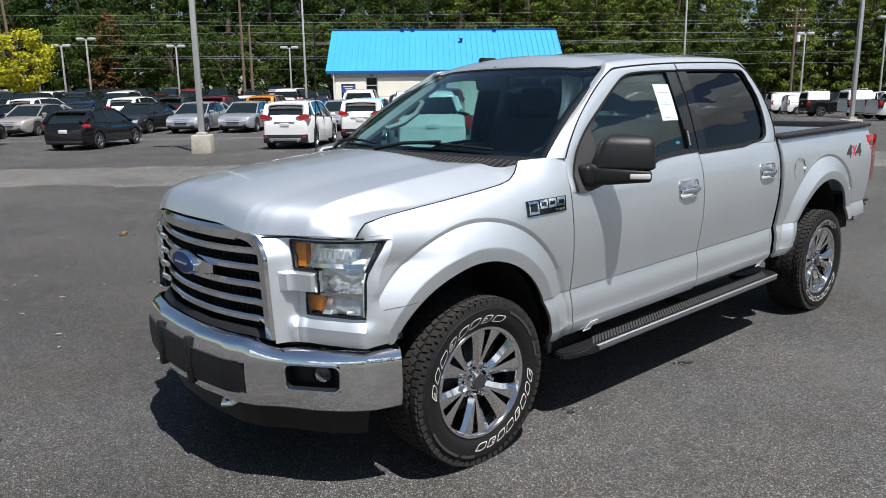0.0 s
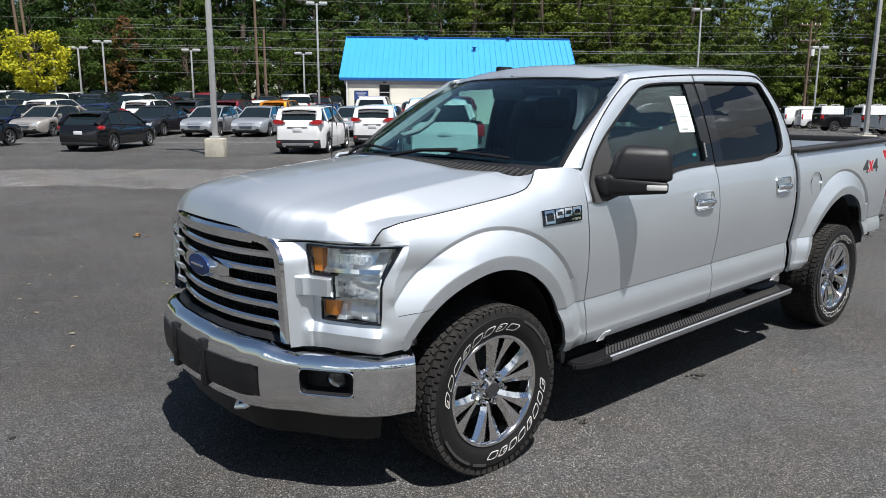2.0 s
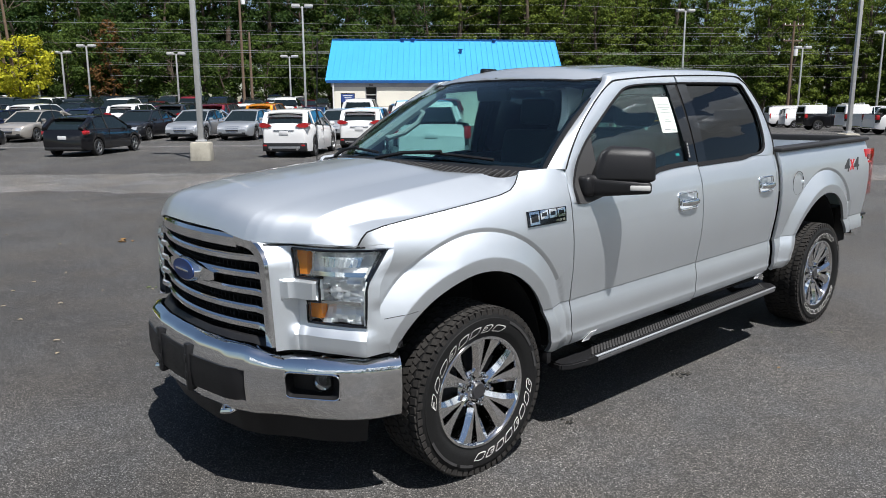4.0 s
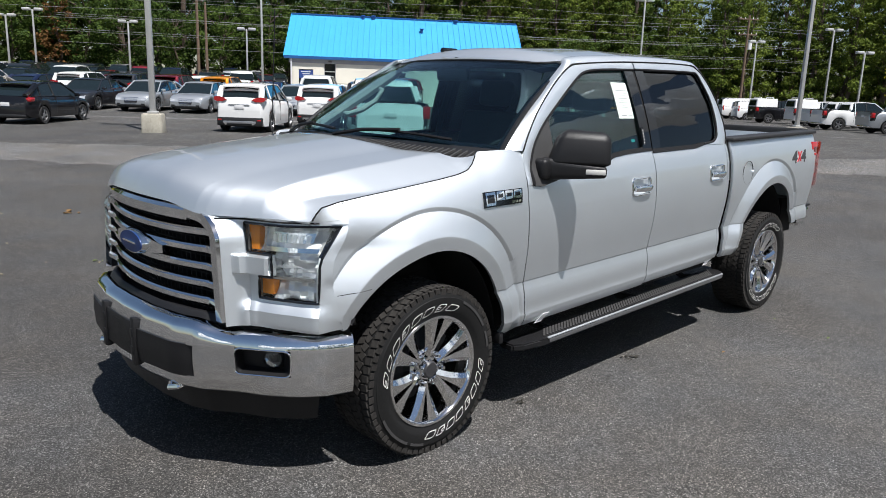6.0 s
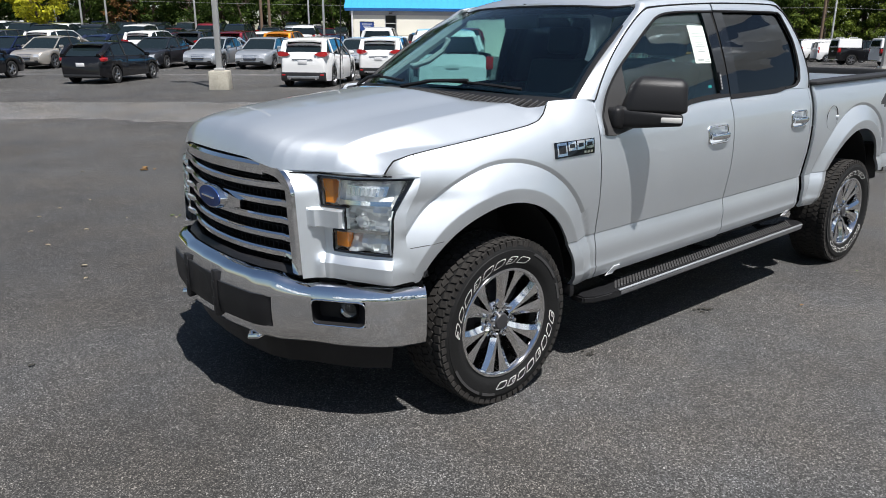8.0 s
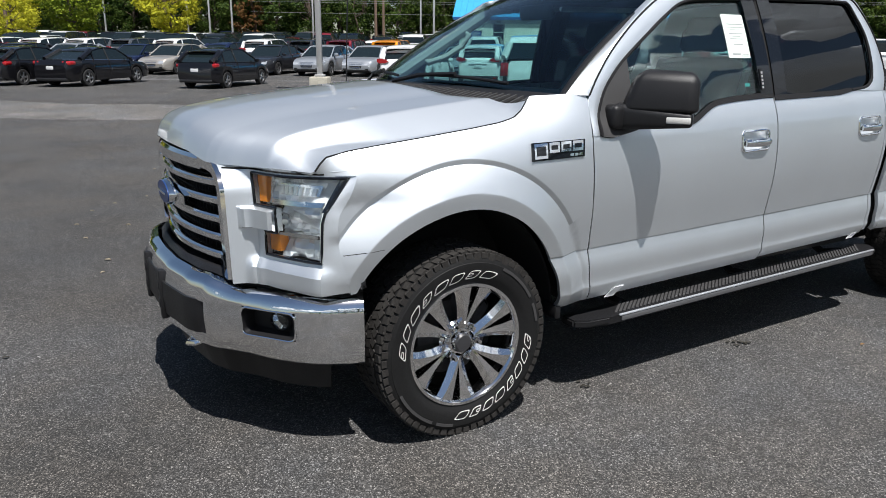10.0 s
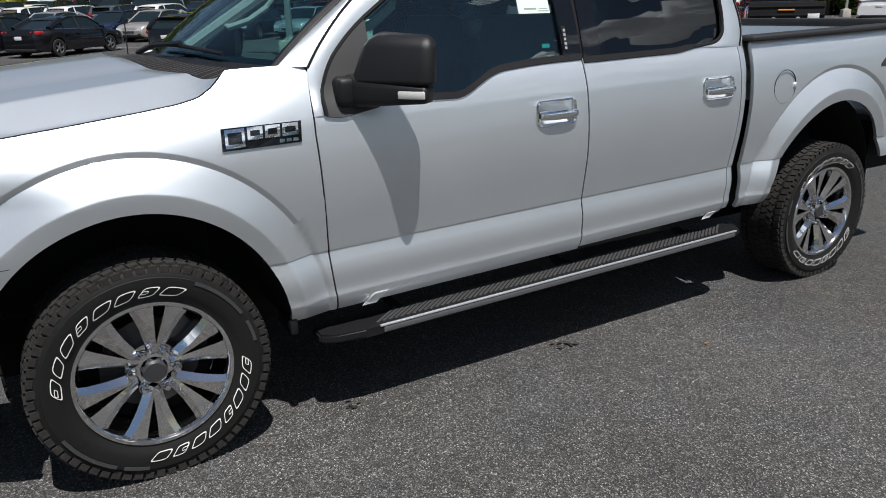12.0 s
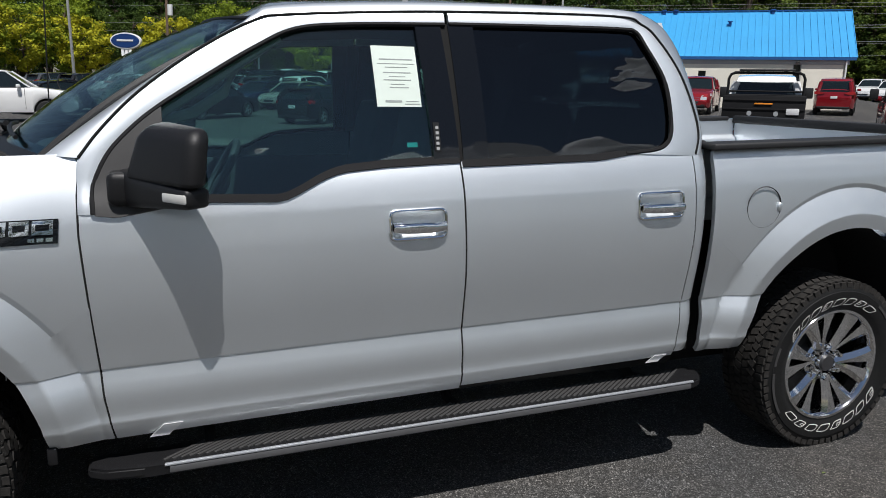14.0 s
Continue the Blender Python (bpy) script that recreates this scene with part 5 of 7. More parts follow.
def make_front_door():
    cx, cz = HANDLES[0]
    def fn(u, v):
        z = v if v <= 1.14 else 1.14 + (v - 1.14) * (belt_f(.65 + u * 1.23) - 1.14) / .16
        a, b = seam_f(z) + .003, seam_m(z) - .0034
        return side_pt(a + (b - a) * u, z)
    us, keep = door_grid(seam_f(cz), seam_m(cz), spread(0, 60, 1), cx, cz)
    return sheet(fn, us, door_rows(cz), keep=keep, thick=.02)


def make_rear_door():
    cx, cz = HANDLES[1]
    def fn(u, v):
        a, b = seam_m(v) + .0034, seam_r(v) - .0026
        return side_pt(a + (b - a) * u, v)
    us, keep = door_grid(seam_m(cz), seam_r(cz), spread(0, 24, 1), cx, cz)
    return sheet(fn, us, door_rows(cz, 1), keep=keep, thick=.02)


def make_cab_corner():
    def fn(u, v):
        a, b = seam_r(v) + .002, cab_end(v)
        x = a + (b - a) * u
        return P(x, -side_w(x, v) + .02 * u ** 3, v)
    return sheet(fn, spread(0, 5, 1), ROWS_Z[2:], thick=.02)


BED0, BED1 = 2.962, 4.58


def make_bedside():
    return arch_sheet(R_ARCH, spread(36.37, 14, 55, 50, 125, 14, 143.63), lambda x, z: BED0 < x < BED1 and z < 1.305)


def catmull(pts, n):
    """A smooth line through points, n steps a span."""
    pts = [np.array(p, float) for p in pts]
    q = [2 * pts[0] - pts[1]] + pts + [2 * pts[-1] - pts[-2]]
    out = []
    for i in range(1, len(q) - 2):
        for k in range(n):
            t = k / n
            a, b, c, d = q[i - 1], q[i], q[i + 1], q[i + 2]
            out.append(.5 * (2 * b + (c - a) * t + (2 * a - 5 * b + 4 * c - d) * t ** 2 + (3 * b - 3 * c + d - a) * t ** 3))
    out.append(q[-2])
    return out


FRONT_O = [(.642, 1.206), (.643, 1.28), (.650, 1.37), (.72, 1.46), (.835, 1.573), (1.01, 1.70), (1.193, 1.80), (1.321, 1.828), (1.55, 1.848), (1.868, 1.864)]
FRONT_I = [(.686, 1.206), (.688, 1.285), (.728, 1.375), (.79, 1.447), (.883, 1.524), (1.05, 1.632), (1.200, 1.722), (1.33, 1.783), (1.52, 1.806), (1.868, 1.820)]
REAR_O = [(1.884, 1.864), (2.25, 1.876), (2.575, 1.881), (2.70, 1.853), (2.762, 1.80), (2.84, 1.67), (2.885, 1.52), (2.895, 1.43), (2.885, 1.385), (2.875, 1.362), (2.865, 1.350)]
REAR_I = [(1.884, 1.822), (2.25, 1.830), (2.60, 1.834), (2.672, 1.823), (2.705, 1.77), (2.765, 1.647), (2.778, 1.52), (2.770, 1.432), (2.742, 1.393), (2.685, 1.373), (2.56, 1.362)]


def win_pt(x, z, out=0.0):
    zb = z - RAKE * x
    t = smooth((zb - 1.20) / .10)
    w = glass_w(zb) * t + base_w(zb) * (1 - t)
    return Vector((x, -(w + out), z))


def belt_pt(x, z, out):
    p = win_pt(x, z)
    return Vector((x, min(p.y, -base_w(z - RAKE * x)) - out, z))


def frame_strip(outer, inner, n=6, across=4, bulge=.004):
    A, B = catmull(outer, n), catmull(inner, n)
    def fn(u, v):
        a, b = A[int(round(u))], B[int(round(u))]
        p = a + (b - a) * v
        return win_pt(p[0], p[1], bulge * 4 * v * (1 - v) + .001 + .007 * smooth((p[1] - 1.20) / .10))
    return fn, list(range(len(A))), spread(0, across, 1)


def make_strip(outer, inner):
    fn, us, vs = frame_strip(outer, inner)
    return flip_normals(sheet(fn, us, vs, thick=-.02))


def flip_normals(bm):
    bmesh.ops.reverse_faces(bm, faces=bm.faces[:])
    return bm


def make_trim(inner, r=.009, extra=()):
    return tube(bmesh.new(), [win_pt(p[0], p[1], .006) for p in list(catmull(inner, 5)) + list(extra)], r, 6)


CAB_EDGE = [(.53, -.855, 1.375), (.66, -.83, 1.468), (.80, -.797, 1.568), (.99, -.752, 1.697), (1.185, -.703, 1.815), (1.30, -.665, 1.868), (1.868, -.655, 1.905), (2.60, -.655, 1.915),
            (2.815, -.655, 1.885), (2.89, -.70, 1.80), (2.925, -.765, 1.67), (2.94, -.83, 1.52), (2.94, -.87, 1.43), (2.93, -.895, 1.355)]
CAB_DOOR = [(.650, 1.372), (.72, 1.462), (.835, 1.576), (1.01, 1.704), (1.19, 1.804), (1.321, 1.832), (1.868, 1.868), (2.575, 1.885), (2.702, 1.857), (2.766, 1.802), (2.844, 1.672), (2.889, 1.52),
            (2.899, 1.43), (2.879, 1.355)]


def make_cab_rail():
    A = catmull([tuple(win_pt(x, z, .008)) for x, z in CAB_DOOR], 6)
    B = catmull(CAB_EDGE, 6)
    def fn(u, v):
        a, b = Vector(A[int(u)]), Vector(B[int(u)])
        p = a.lerp(b, v)
        up = Vector((0, -.5, .86)) if 24 <= u <= 48 else Vector((0, -.8, .2))
        return p + up * (.014 * 4 * v * (1 - v))
    return sheet(fn, list(range(len(A))), spread(0, 6, 1), thick=.02)


roof_edge = table([(1.0, 1.80), (1.185, 1.815), (1.30, 1.868), (1.868, 1.905), (2.60, 1.915), (2.815, 1.885), (2.90, 1.84)])


def roof_pt(u, v):
    """u from screen to back, v across."""
    y = -.655 + 1.31 * v
    e = (y / .655) ** 2
    x0, x1 = 1.045 + .20 * e, 2.875 - .05 * e
    x = x0 + (x1 - x0) * u
    z = roof_edge(x) + (1 - e) * .062 * smooth((x - .6) / .7)
    if x < 1.32:
        z = min(z, 1.868 + (1 - e) * .06 - (1.32 - x) * .16)
    for rib in (-.36, .36):
        z -= .006 * math.exp(-((y - rib) / .03) ** 2) * smooth((u - .12) / .05) * smooth((.95 - u) / .05)
    return Vector((x, y, z))


def screen_pt(u, v):
    """u across from driver's to far side, v from cowl to roof."""
    y0, y1 = -.848 + 1.696 * u, -.695 + 1.39 * u
    e = (2 * u - 1) ** 2
    a = Vector((.31 + .225 * e, y0, 1.392 - .02 * e))
    b = roof_pt(0, (y1 + .655) / 1.31) if abs(y1) < .655 else Vector((1.045 + .20 * (y1 / .655) ** 2 - .02, y1, 1.835 - (abs(y1) - .655) * .5))
    b.z -= .006
    p = a.lerp(b, v)
    return p + Vector((-.6, 0, .8)) * (.045 * 4 * v * (1 - v))


hood_front = table([(0, -.912), (.25, -.903), (.38, -.878), (.44, -.862), (.49, -.838), (.54, -.805), (.60, -.758), (.70, -.688), (.80, -.628), (.86, -.592)])
nose_x = table([(0, -.955), (.2, -.945), (.45, -.86), (.52, -.815), (.60, -.745), (.66, -.715), (.75, -.665), (.83, -.605), (.88, -.555), (.915, -.505), (.935, -.465)])


def hood_edge(v):
    x = -.583 + .95 * v
    return side_w(max(x, -.583), hood_seam(x)) - .005


def hood_section(x, ye):
    """Half of the hood's section at x, as (y, z): raised centre, its crease, a flat, the sloping face, the strip by the seam."""
    zd, za = 1.307 + .094 * (min(x, .24) + .5), 1.282 + .103 * (min(x, .34) + .5)
    yb = .69 + (ye - .012 - .69) * max(0.0, min(1.0, (x + .69) / .42))
    zs = hood_seam(max(x, -.53))
    return [0, .20, .34, .437, .45, .68, yb, ye], [zd + .048, zd + .041, zd + .023, zd + .004, zd, za, zs + .19 * (ye - yb), hood_seam(x)]


def hood_pt(u, v):
    """u across, v from nose to cowl."""
    ye = hood_edge(v)
    s_ = 2 * u - 1
    y = ye * s_
    ay = abs(y)
    x0, x1 = hood_front(min(ay * .862 / ye, .862)), .135 + .235 * s_ * s_
    x = x0 + (x1 - x0) * v
    ys, zs = hood_section(x, ye)
    r = min(.035 if ay < .56 else .007, ye - ay)
    z = float(np.mean([np.interp(abs(ay + r * k), ys, zs) for k in (-1, -.5, 0, .5, 1)]))
    zf = 1.163 - .035 * smooth((ay - .25) / .25)
    d = x - x0
    z = zf + (max(z, zf) - zf) * (1 - .62 * math.exp(-d / .026) - .38 * math.exp(-d / .15))
    z -= .014 * smooth((v - .95) / .05) * (1 - s_ * s_)
    return Vector((x, y, z))


grille_half = table([(.66, .623), (.72, .618), (1.05, .586), (1.08, .566), (1.11, .53), (1.15, .452)])


def fascia_pt(y, z, out=0.0):
    """The nose beside the grille. y runs from .44 at the grille to .60 at the lamp and on round the corner; past .895 it runs out onto the fender."""
    h = grille_half(z)
    xo = lamp_back(z)
    y0 = max(.60, h + .03)
    if y <= .60:
        x = float(np.interp(y, [.40, .44, .60], [-.812, -.832, -.728]))
        yy = float(np.interp(y, [.40, .44, .60], [h - .03, h, y0]))
    else:
        s_ = min(1.0, (y - .60) / .295)
        x = -.728 + (xo + .728) * (.45 * s_ + .55 * s_ ** (2.4 + 2 * smooth((z - .81) / .3)))
        yy = min(y, .895) + (y0 - .60) * (1 - smooth((y - .60) / .10)) + (lamp_side(z) - .895) * smooth((y - .80) / .09)
    p = Vector((x, -yy, z))
    if y > .895:
        zb = z + .0105
        p = p.lerp(side_pt(fender_front(zb) + .001, zb), (y - .895) / .057)
    return p + Vector((-.75, -.62, .05)) * out


LAMP_ZONES = ((.600, .895, .985, 1.108), (.735, .895, .895, .985), (.67, .895, .80, .895))


def in_lamp(y, z):
    return any(a < y < b and c < z < d for a, b, c, d in LAMP_ZONES)


Y_FAS = [.40, .42, .44, .455, .47, .485, .50, .515, .53, .545, .56, .575, .59, .600, .615, .63, .645, .655, .67, .685, .70, .72, .735, .75, .77, .79, .81, .83, .85, .87, .885, .895, .905, .92, .935, .952]
Z_FAS = [.684, .69, .70, .715, .73, .75, .77, .785, .80, .82, .84, .86, .88, .895, .91, .925, .94, .955, .97, .985, 1.0, 1.02, 1.04, 1.06, 1.08, 1.095, 1.108, 1.12, 1.13]


def make_fascia():
    def fn(u, v):
        edge = smooth((.94 - u) / .06)
        bump = (.030 * smooth((.795 - v) / .045) - .012 * smooth((.70 - v) / .04)) * edge * smooth((u - .50) / .10)
        return fascia_pt(u, v, bump)
    return sheet(fn, Y_FAS, Z_FAS, keep=lambda u, v: not in_lamp(u, v), thick=.03)


def make_lamp_glass():
    bm = bmesh.new()
    ys = [y for y in Y_FAS if .599 < y < .896]
    zs = [z for z in Z_FAS if .799 < z < 1.109]
    return sheet(lambda u, v: fascia_pt(u, v, .004), ys, zs, keep=in_lamp, thick=.004)


def make_lamp_bowl():
    ys = [y for y in Y_FAS if .599 < y < .896]
    zs = [z for z in Z_FAS if .799 < z < 1.109]
    def fn(u, v):
        step = .016 * math.sin(u * 310 + 40 * v) + .014 * math.sin(v * 260 + 9 * math.sin(u * 60))
        return fascia_pt(u, v, -.055 + step)
    return sheet(fn, ys, zs, keep=in_lamp, thick=.004)


def lamp_outline(inset):
    i = inset
    return [(.600 + i, 1.108 - i), (.895 - i, 1.108 - i), (.895 - i, 1.045), (.895 - i, .985), (.895 - i, .80 + i), (.67 + i, .80 + i), (.67 + i, .895 - i), (.735 + i, .895 - i), (.735 + i, .985 + i),
            (.600 + i, .985 + i)]


def make_lamp_trim():
    pts = lamp_outline(.003)
    dense = []
    for a, b in zip(pts, pts[1:] + pts[:1]):
        for k in range(5):
            dense.append((a[0] + (b[0] - a[0]) * k / 5, a[1] + (b[1] - a[1]) * k / 5))
    dense.append(dense[0])
    return tube(bmesh.new(), [fascia_pt(y, z, .006) for y, z in dense], .0055, 6)


def make_lamp_block(y0, y1, z0, z1, out0, out1):
    ys, zs = spread(y0, 5, y1), spread(z0, 4, z1)
    return sheet(lambda u, v: fascia_pt(u, v, out1), ys, zs, thick=out1 - out0)


def make_fascia_bar():
    """A wedge that grows out of the panel and ends squarely inside the lamp."""
    ys = spread(.50, 10, .715, 2, .728)
    zs = [.897, .899, .904, .915, .94, .962, .973, .979, .982]
    def fn(u, v):
        o = .034 * smooth((u - .50) / .07) * (1 - .6 * smooth((u - .712) / .02))
        o *= min(1.0, (v - .897) / .007, (.982 - v) / .009)
        return fascia_pt(u, v, o + .003)
    bm = sheet(fn, ys, zs, thick=.03)
    return bm


bump_x = table([(0, -1.012), (.2, -1.005), (.40, -.968), (.52, -.912), (.56, -.875), (.642, -.812), (.75, -.742), (.83, -.668), (.88, -.61), (.92, -.545), (.945, -.485), (.958, -.44)])
bump_out = table([(.385, -.035), (.40, -.015), (.43, -.002), (.52, .006), (.60, .004), (.615, .001), (.632, -.006), (.64, -.011), (.648, -.019), (.654, -.027), (.658, -.035), (.664, -.055)])


def bumper_pt(y, v, out=0.0):
    s = -1 if y < 0 else 1
    ay = abs(y)
    z = v + .03 * smooth((.62 - ay) / .14) * smooth((v - .60) / .04)
    o = bump_out(v) + out
    a = 1.5 * ay ** 1.6
    n = Vector((-math.cos(min(a, 1.2)), s * math.sin(min(a, 1.2)), 0))
    return Vector((bump_x(ay), y, z)) + n * o


def in_fog(y, z):
    return .645 < abs(y) < .832 and .488 < z < .600


def in_pad(y, z):
    return abs(y) < .50 and .455 < z < .590


Y_BUMP = [k * .958 / 40 for k in range(41)] + [.645, .832, .50]
Y_BUMP = sorted(set(round(y, 4) for y in Y_BUMP))
Y_BUMP = [-y for y in reversed(Y_BUMP) if y > 0] + Y_BUMP
Z_BUMP = [.385, .40, .415, .43, .455, .488, .52, .55, .575, .590, .600, .615, .632, .64, .648, .654, .658, .661, .664]


def fog_ring(y_sign, inset):
    o = rounded(.187 - 2 * inset, .112 - 2 * inset, .022)
    return [bumper_pt(y_sign * (.7385 + a), .544 + b, .004) for a, b in o]


def build_truck():
    T = thing("pickup_truck", "silver crew cab pickup truck with chrome grille and white-lettered tyres", "truck")
    both("front_fender", make_fender, SILVER, T, "silver front fender with flared arch")
    both("fender_nose", make_fender_nose, SILVER, T)
    both("fender_foot", make_fender_foot, SILVER, T)
    both("fender_toe", make_fender_toe, SILVER, T)
    both("bedside_foot", make_bed_foot, SILVER, T)
    both("bedside_heel", make_bed_heel, SILVER, T)
    doors_f = both("front_door", make_front_door, SILVER, T)
    doors_r = both("rear_door", make_rear_door, SILVER, T)
    both("cab_corner", make_cab_corner, SILVER, T)
    both("bedside", make_bedside, SILVER, T, "silver bedside with flared arch")
    both("cab_rail", make_cab_rail, SILVER, T)
    for k, (o, i) in enumerate(((FRONT_O, FRONT_I), (REAR_O, REAR_I))):
        own = (doors_f, doors_r)[k]
        for side in (0, 1):
            bm = make_strip(o, i)
            part("window_frame", flip_y(bm) if side else bm, SILVER, own[side])
            bm = make_trim(i)
            part("window_seal", flip_y(bm) if side else bm, SEAL, own[side], "black rubber seal")
    # door glass
    top_f = table([(.686, 1.27), (.728, 1.38), (.79, 1.452), (.883, 1.53), (1.05, 1.638), (1.2, 1.728), (1.33, 1.786), (1.52, 1.808), (1.868, 1.822)])
    top_r = table([(1.884, 1.824), (2.25, 1.832), (2.60, 1.836), (2.672, 1.82), (2.705, 1.77), (2.765, 1.647), (2.777, 1.56)])
    low_r = table([(1.884, 1.343), (2.56, 1.360), (2.685, 1.371), (2.742, 1.391), (2.768, 1.43), (2.777, 1.52)])
    belt_r = table([(1.884, 1.343), (2.56, 1.360), (2.75, 1.368)])
    for k, (xs, lo, hi, gm, lab) in enumerate(((spread(.69, 10, .9, 14, 1.868), lambda x: belt_f(x) + RAKE * x - .01, top_f, GLASS_SIDE, "lightly tinted door glass"),
                                      (spread(1.884, 16, 2.6, 14, 2.776), lambda x: low_r(x) - .01, top_r, GLASS_DARK, "dark privacy glass"))):
        for side in (0, 1):
            bm = sheet(lambda u, v: win_pt(u, lo(u) + (hi(u) - lo(u)) * v, -.006), xs, spread(0, 6, 1), thick=.004)
            part("door_glass", flip_y(bm) if side else bm, gm, (doors_f, doors_r)[k][side], lab)
    # belt mouldings, sail panels, black pillar covers
    for side in (0, 1):
        def own_side(bm):
            return flip_y(bm) if side else bm
        bm = sheet(lambda u, v: belt_pt(u, belt_f(u) + RAKE * u - .004 + .024 * v, .007 - .004 * v), spread(.86, 30, 1.874), spread(0, 3, 1), thick=.015)
        part("belt_moulding", own_side(bm), SEAL, doors_f[side], "black belt moulding")
        bm = sheet(lambda u, v: belt_pt(u, belt_r(u) - .018 * (1 - smooth((u - 2.42) / .2)) + .024 * v * (1 - .6 * smooth((u - 2.5) / .12)), .007 - .003 * v), spread(1.884, 16, 2.56, 6, 2.63), spread(0, 3, 1), thick=.015)
        part("belt_moulding", own_side(bm), SEAL, doors_r[side], "black belt moulding")
        sail_top = table([(.688, 1.285), (.728, 1.375), (.79, 1.447), (.893, 1.53)])
        sail_low = table([(.688, 1.203), (.75, 1.196), (.893, 1.222)])
        bm = sheet(lambda u, v: win_pt(u, sail_low(u) + (sail_top(u) - sail_low(u)) * v, .012), spread(.689, 12, .893), spread(0, 6, 1), thick=.02)
        part("sail_panel", own_side(bm), GREY_PLASTIC, doors_f[side], "grey plastic mirror mount")
        bm = sheet(lambda u, v: win_pt(u + (1 - v) * .03, 1.338 + (1.823 - 1.338) * v, .008), spread(1.752, 5, 1.848), spread(0, 8, 1), thick=.02)
        part("pillar_cover", own_side(bm), GLOSS_BLACK, doors_f[side], "gloss black pillar cover")
        bm = sheet(lambda u, v: win_pt(u + (1 - v) * .012, 1.342 + (1.824 - 1.342) * v, .008), spread(1.878, 5, 1.975), spread(0, 8, 1), thick=.02)
        part("pillar_cover", own_side(bm), GLOSS_BLACK, doors_r[side], "gloss black pillar cover")
        # handles
        for (cx, cz), own in zip(HANDLES, (doors_f[side], doors_r[side])):
            def lip(a_, b_, out):
                return side_pt(cx + a_, cz + b_) + Vector((0, -out, 0))
            ring = [lip(a_, b_, .003) for a_, b_ in rounded(2 * CUP_W + .010, 2 * CUP_H + .010, .022, 5)]
            cup = part("handle_cup", own_side(tube(bmesh.new(), ring + ring[:1], .0065, 8)), CHROME, own, "chrome handle surround")
            def scoop(u, v):
                return lip(u * (CUP_W + .004), v * (CUP_H + .004), .002 - .032 * (1 - u ** 6) * (1 - v ** 6))
            part("handle_recess", own_side(sheet(scoop, [-1, -.97, -.92, -.85, -.7, -.35, 0, .35, .7, .85, .92, .97, 1], [-1, -.96, -.9, -.8, -.6, -.3, 0, .3, .6, .8, .9, .96, 1], thick=.003)), SILVER, cup)
            y0 = -side_w(cx, cz)
            zc = cz + RAKE * cx
            bm = bmesh.new()
            rings = []
            for k in range(15):
                t = k / 14
                bow = .030 - .012 * (2 * t - 1) ** 4
                h_, d_ = .0155 + .003 * math.sin(math.pi * t), .0085
                rings.append([bm.verts.new((cx - .094 + .192 * t, y0 - bow + d_ * math.sin(a_), zc - .009 + h_ * math.cos(a_))) for a_ in (2 * math.pi * q / 12 for q in range(12))])
            for p, q in zip(rings, rings[1:]):
                for k in range(12):
                    bm.faces.new((p[k], p[(k + 1) % 12], q[(k + 1) % 12], q[k]))
            bm.faces.new(rings[0]); bm.faces.new(rings[-1])
            box(bm, cx - .094, cx - .058, y0 - .022, y0 + .012, zc - .024, zc + .014, bevel=.006)
            box(bm, cx + .066, cx + .094, y0 - .022, y0 + .012, zc - .014, zc + .010, bevel=.005)
            bmesh.ops.recalc_face_normals(bm, faces=bm.faces[:])
            part("handle", own_side(bm), CHROME, own, "chrome pull handle")
        # mirror: its local x runs outwards along the shell, y backwards
        place = Matrix(((.62, .785, 0, .800), (-.785, .62, 0, -1.020), (0, 0, 1, 0), (0, 0, 0, 1)))
        bm = box(bmesh.new(), -.052, .258, 0, .115, 1.303, 1.484, bevel=.048, seg=5)
        for v in bm.verts:
            t = (v.co.z - 1.303) / .18
            if t < .30:
                v.co.z = 1.303 + (v.co.z - 1.303) * .5 if t > .02 else 1.303
                c = Vector((.128, .075))
                v.co.x += (v.co.x - c.x) * .06 * (1 - t)
            v.co.y *= 1 - .35 * smooth((v.co.x - .05) / .2)
            v.co.x += .055 * t * t * (1 - v.co.x / .27)
            v.co.y += .035 * t * t if v.co.y < .07 else 0
            v.co.z -= .016 * smooth((v.co.x - .16) / .1) * t
        bmesh.ops.transform(bm, matrix=place, verts=bm.verts)
        head = part("mirror_head", own_side(bm), BLACK_PLASTIC, T, "black plastic mirror shell")
        bm = box(bmesh.new(), -.085, .246, .002, .09, 1.246, 1.306, bevel=.018, seg=3)
        for v in bm.verts:
            v.co.z += .03 * smooth((.02 - v.co.x) / .04) * (v.co.z - 1.246) / .054 - .02 * smooth((.10 - v.co.x) / .14) * (1.300 - v.co.z) / .054
        bmesh.ops.transform(bm, matrix=place, verts=bm.verts)
        part("mirror_arm", own_side(bm), BLACK_PLASTIC, T)
        bm = box(bmesh.new(), .138, .239, -.001, .03, 1.262, 1.291, bevel=.006, seg=2)
        bmesh.ops.transform(bm, matrix=place, verts=bm.verts)
        part("marker_lamp", own_side(bm), MARKER, head, "clear side marker lens")
        bm = box(bmesh.new(), .728, .81, -.99, -.90, 1.230, 1.335, bevel=.024, seg=3)
        part("mirror_foot", own_side(bm), BLACK_PLASTIC, T)
        # step board
        rise = Matrix(((1, 0, 0, 0), (0, 1, 0, 0), (.018, 0, 1, -.018 * .64), (0, 0, 0, 1)))
        plan = [(.60, -.86), (.60, -.952), (.655, -.985), (.78, -1.0), (.84, -1.0), (2.92, -1.0), (2.96, -.985), (3.0, -.93), (3.0, -.86)]
        bm = prism(bmesh.new(), list(reversed(plan)), .036, rise @ Matrix.Translation((0, 0, .336)))
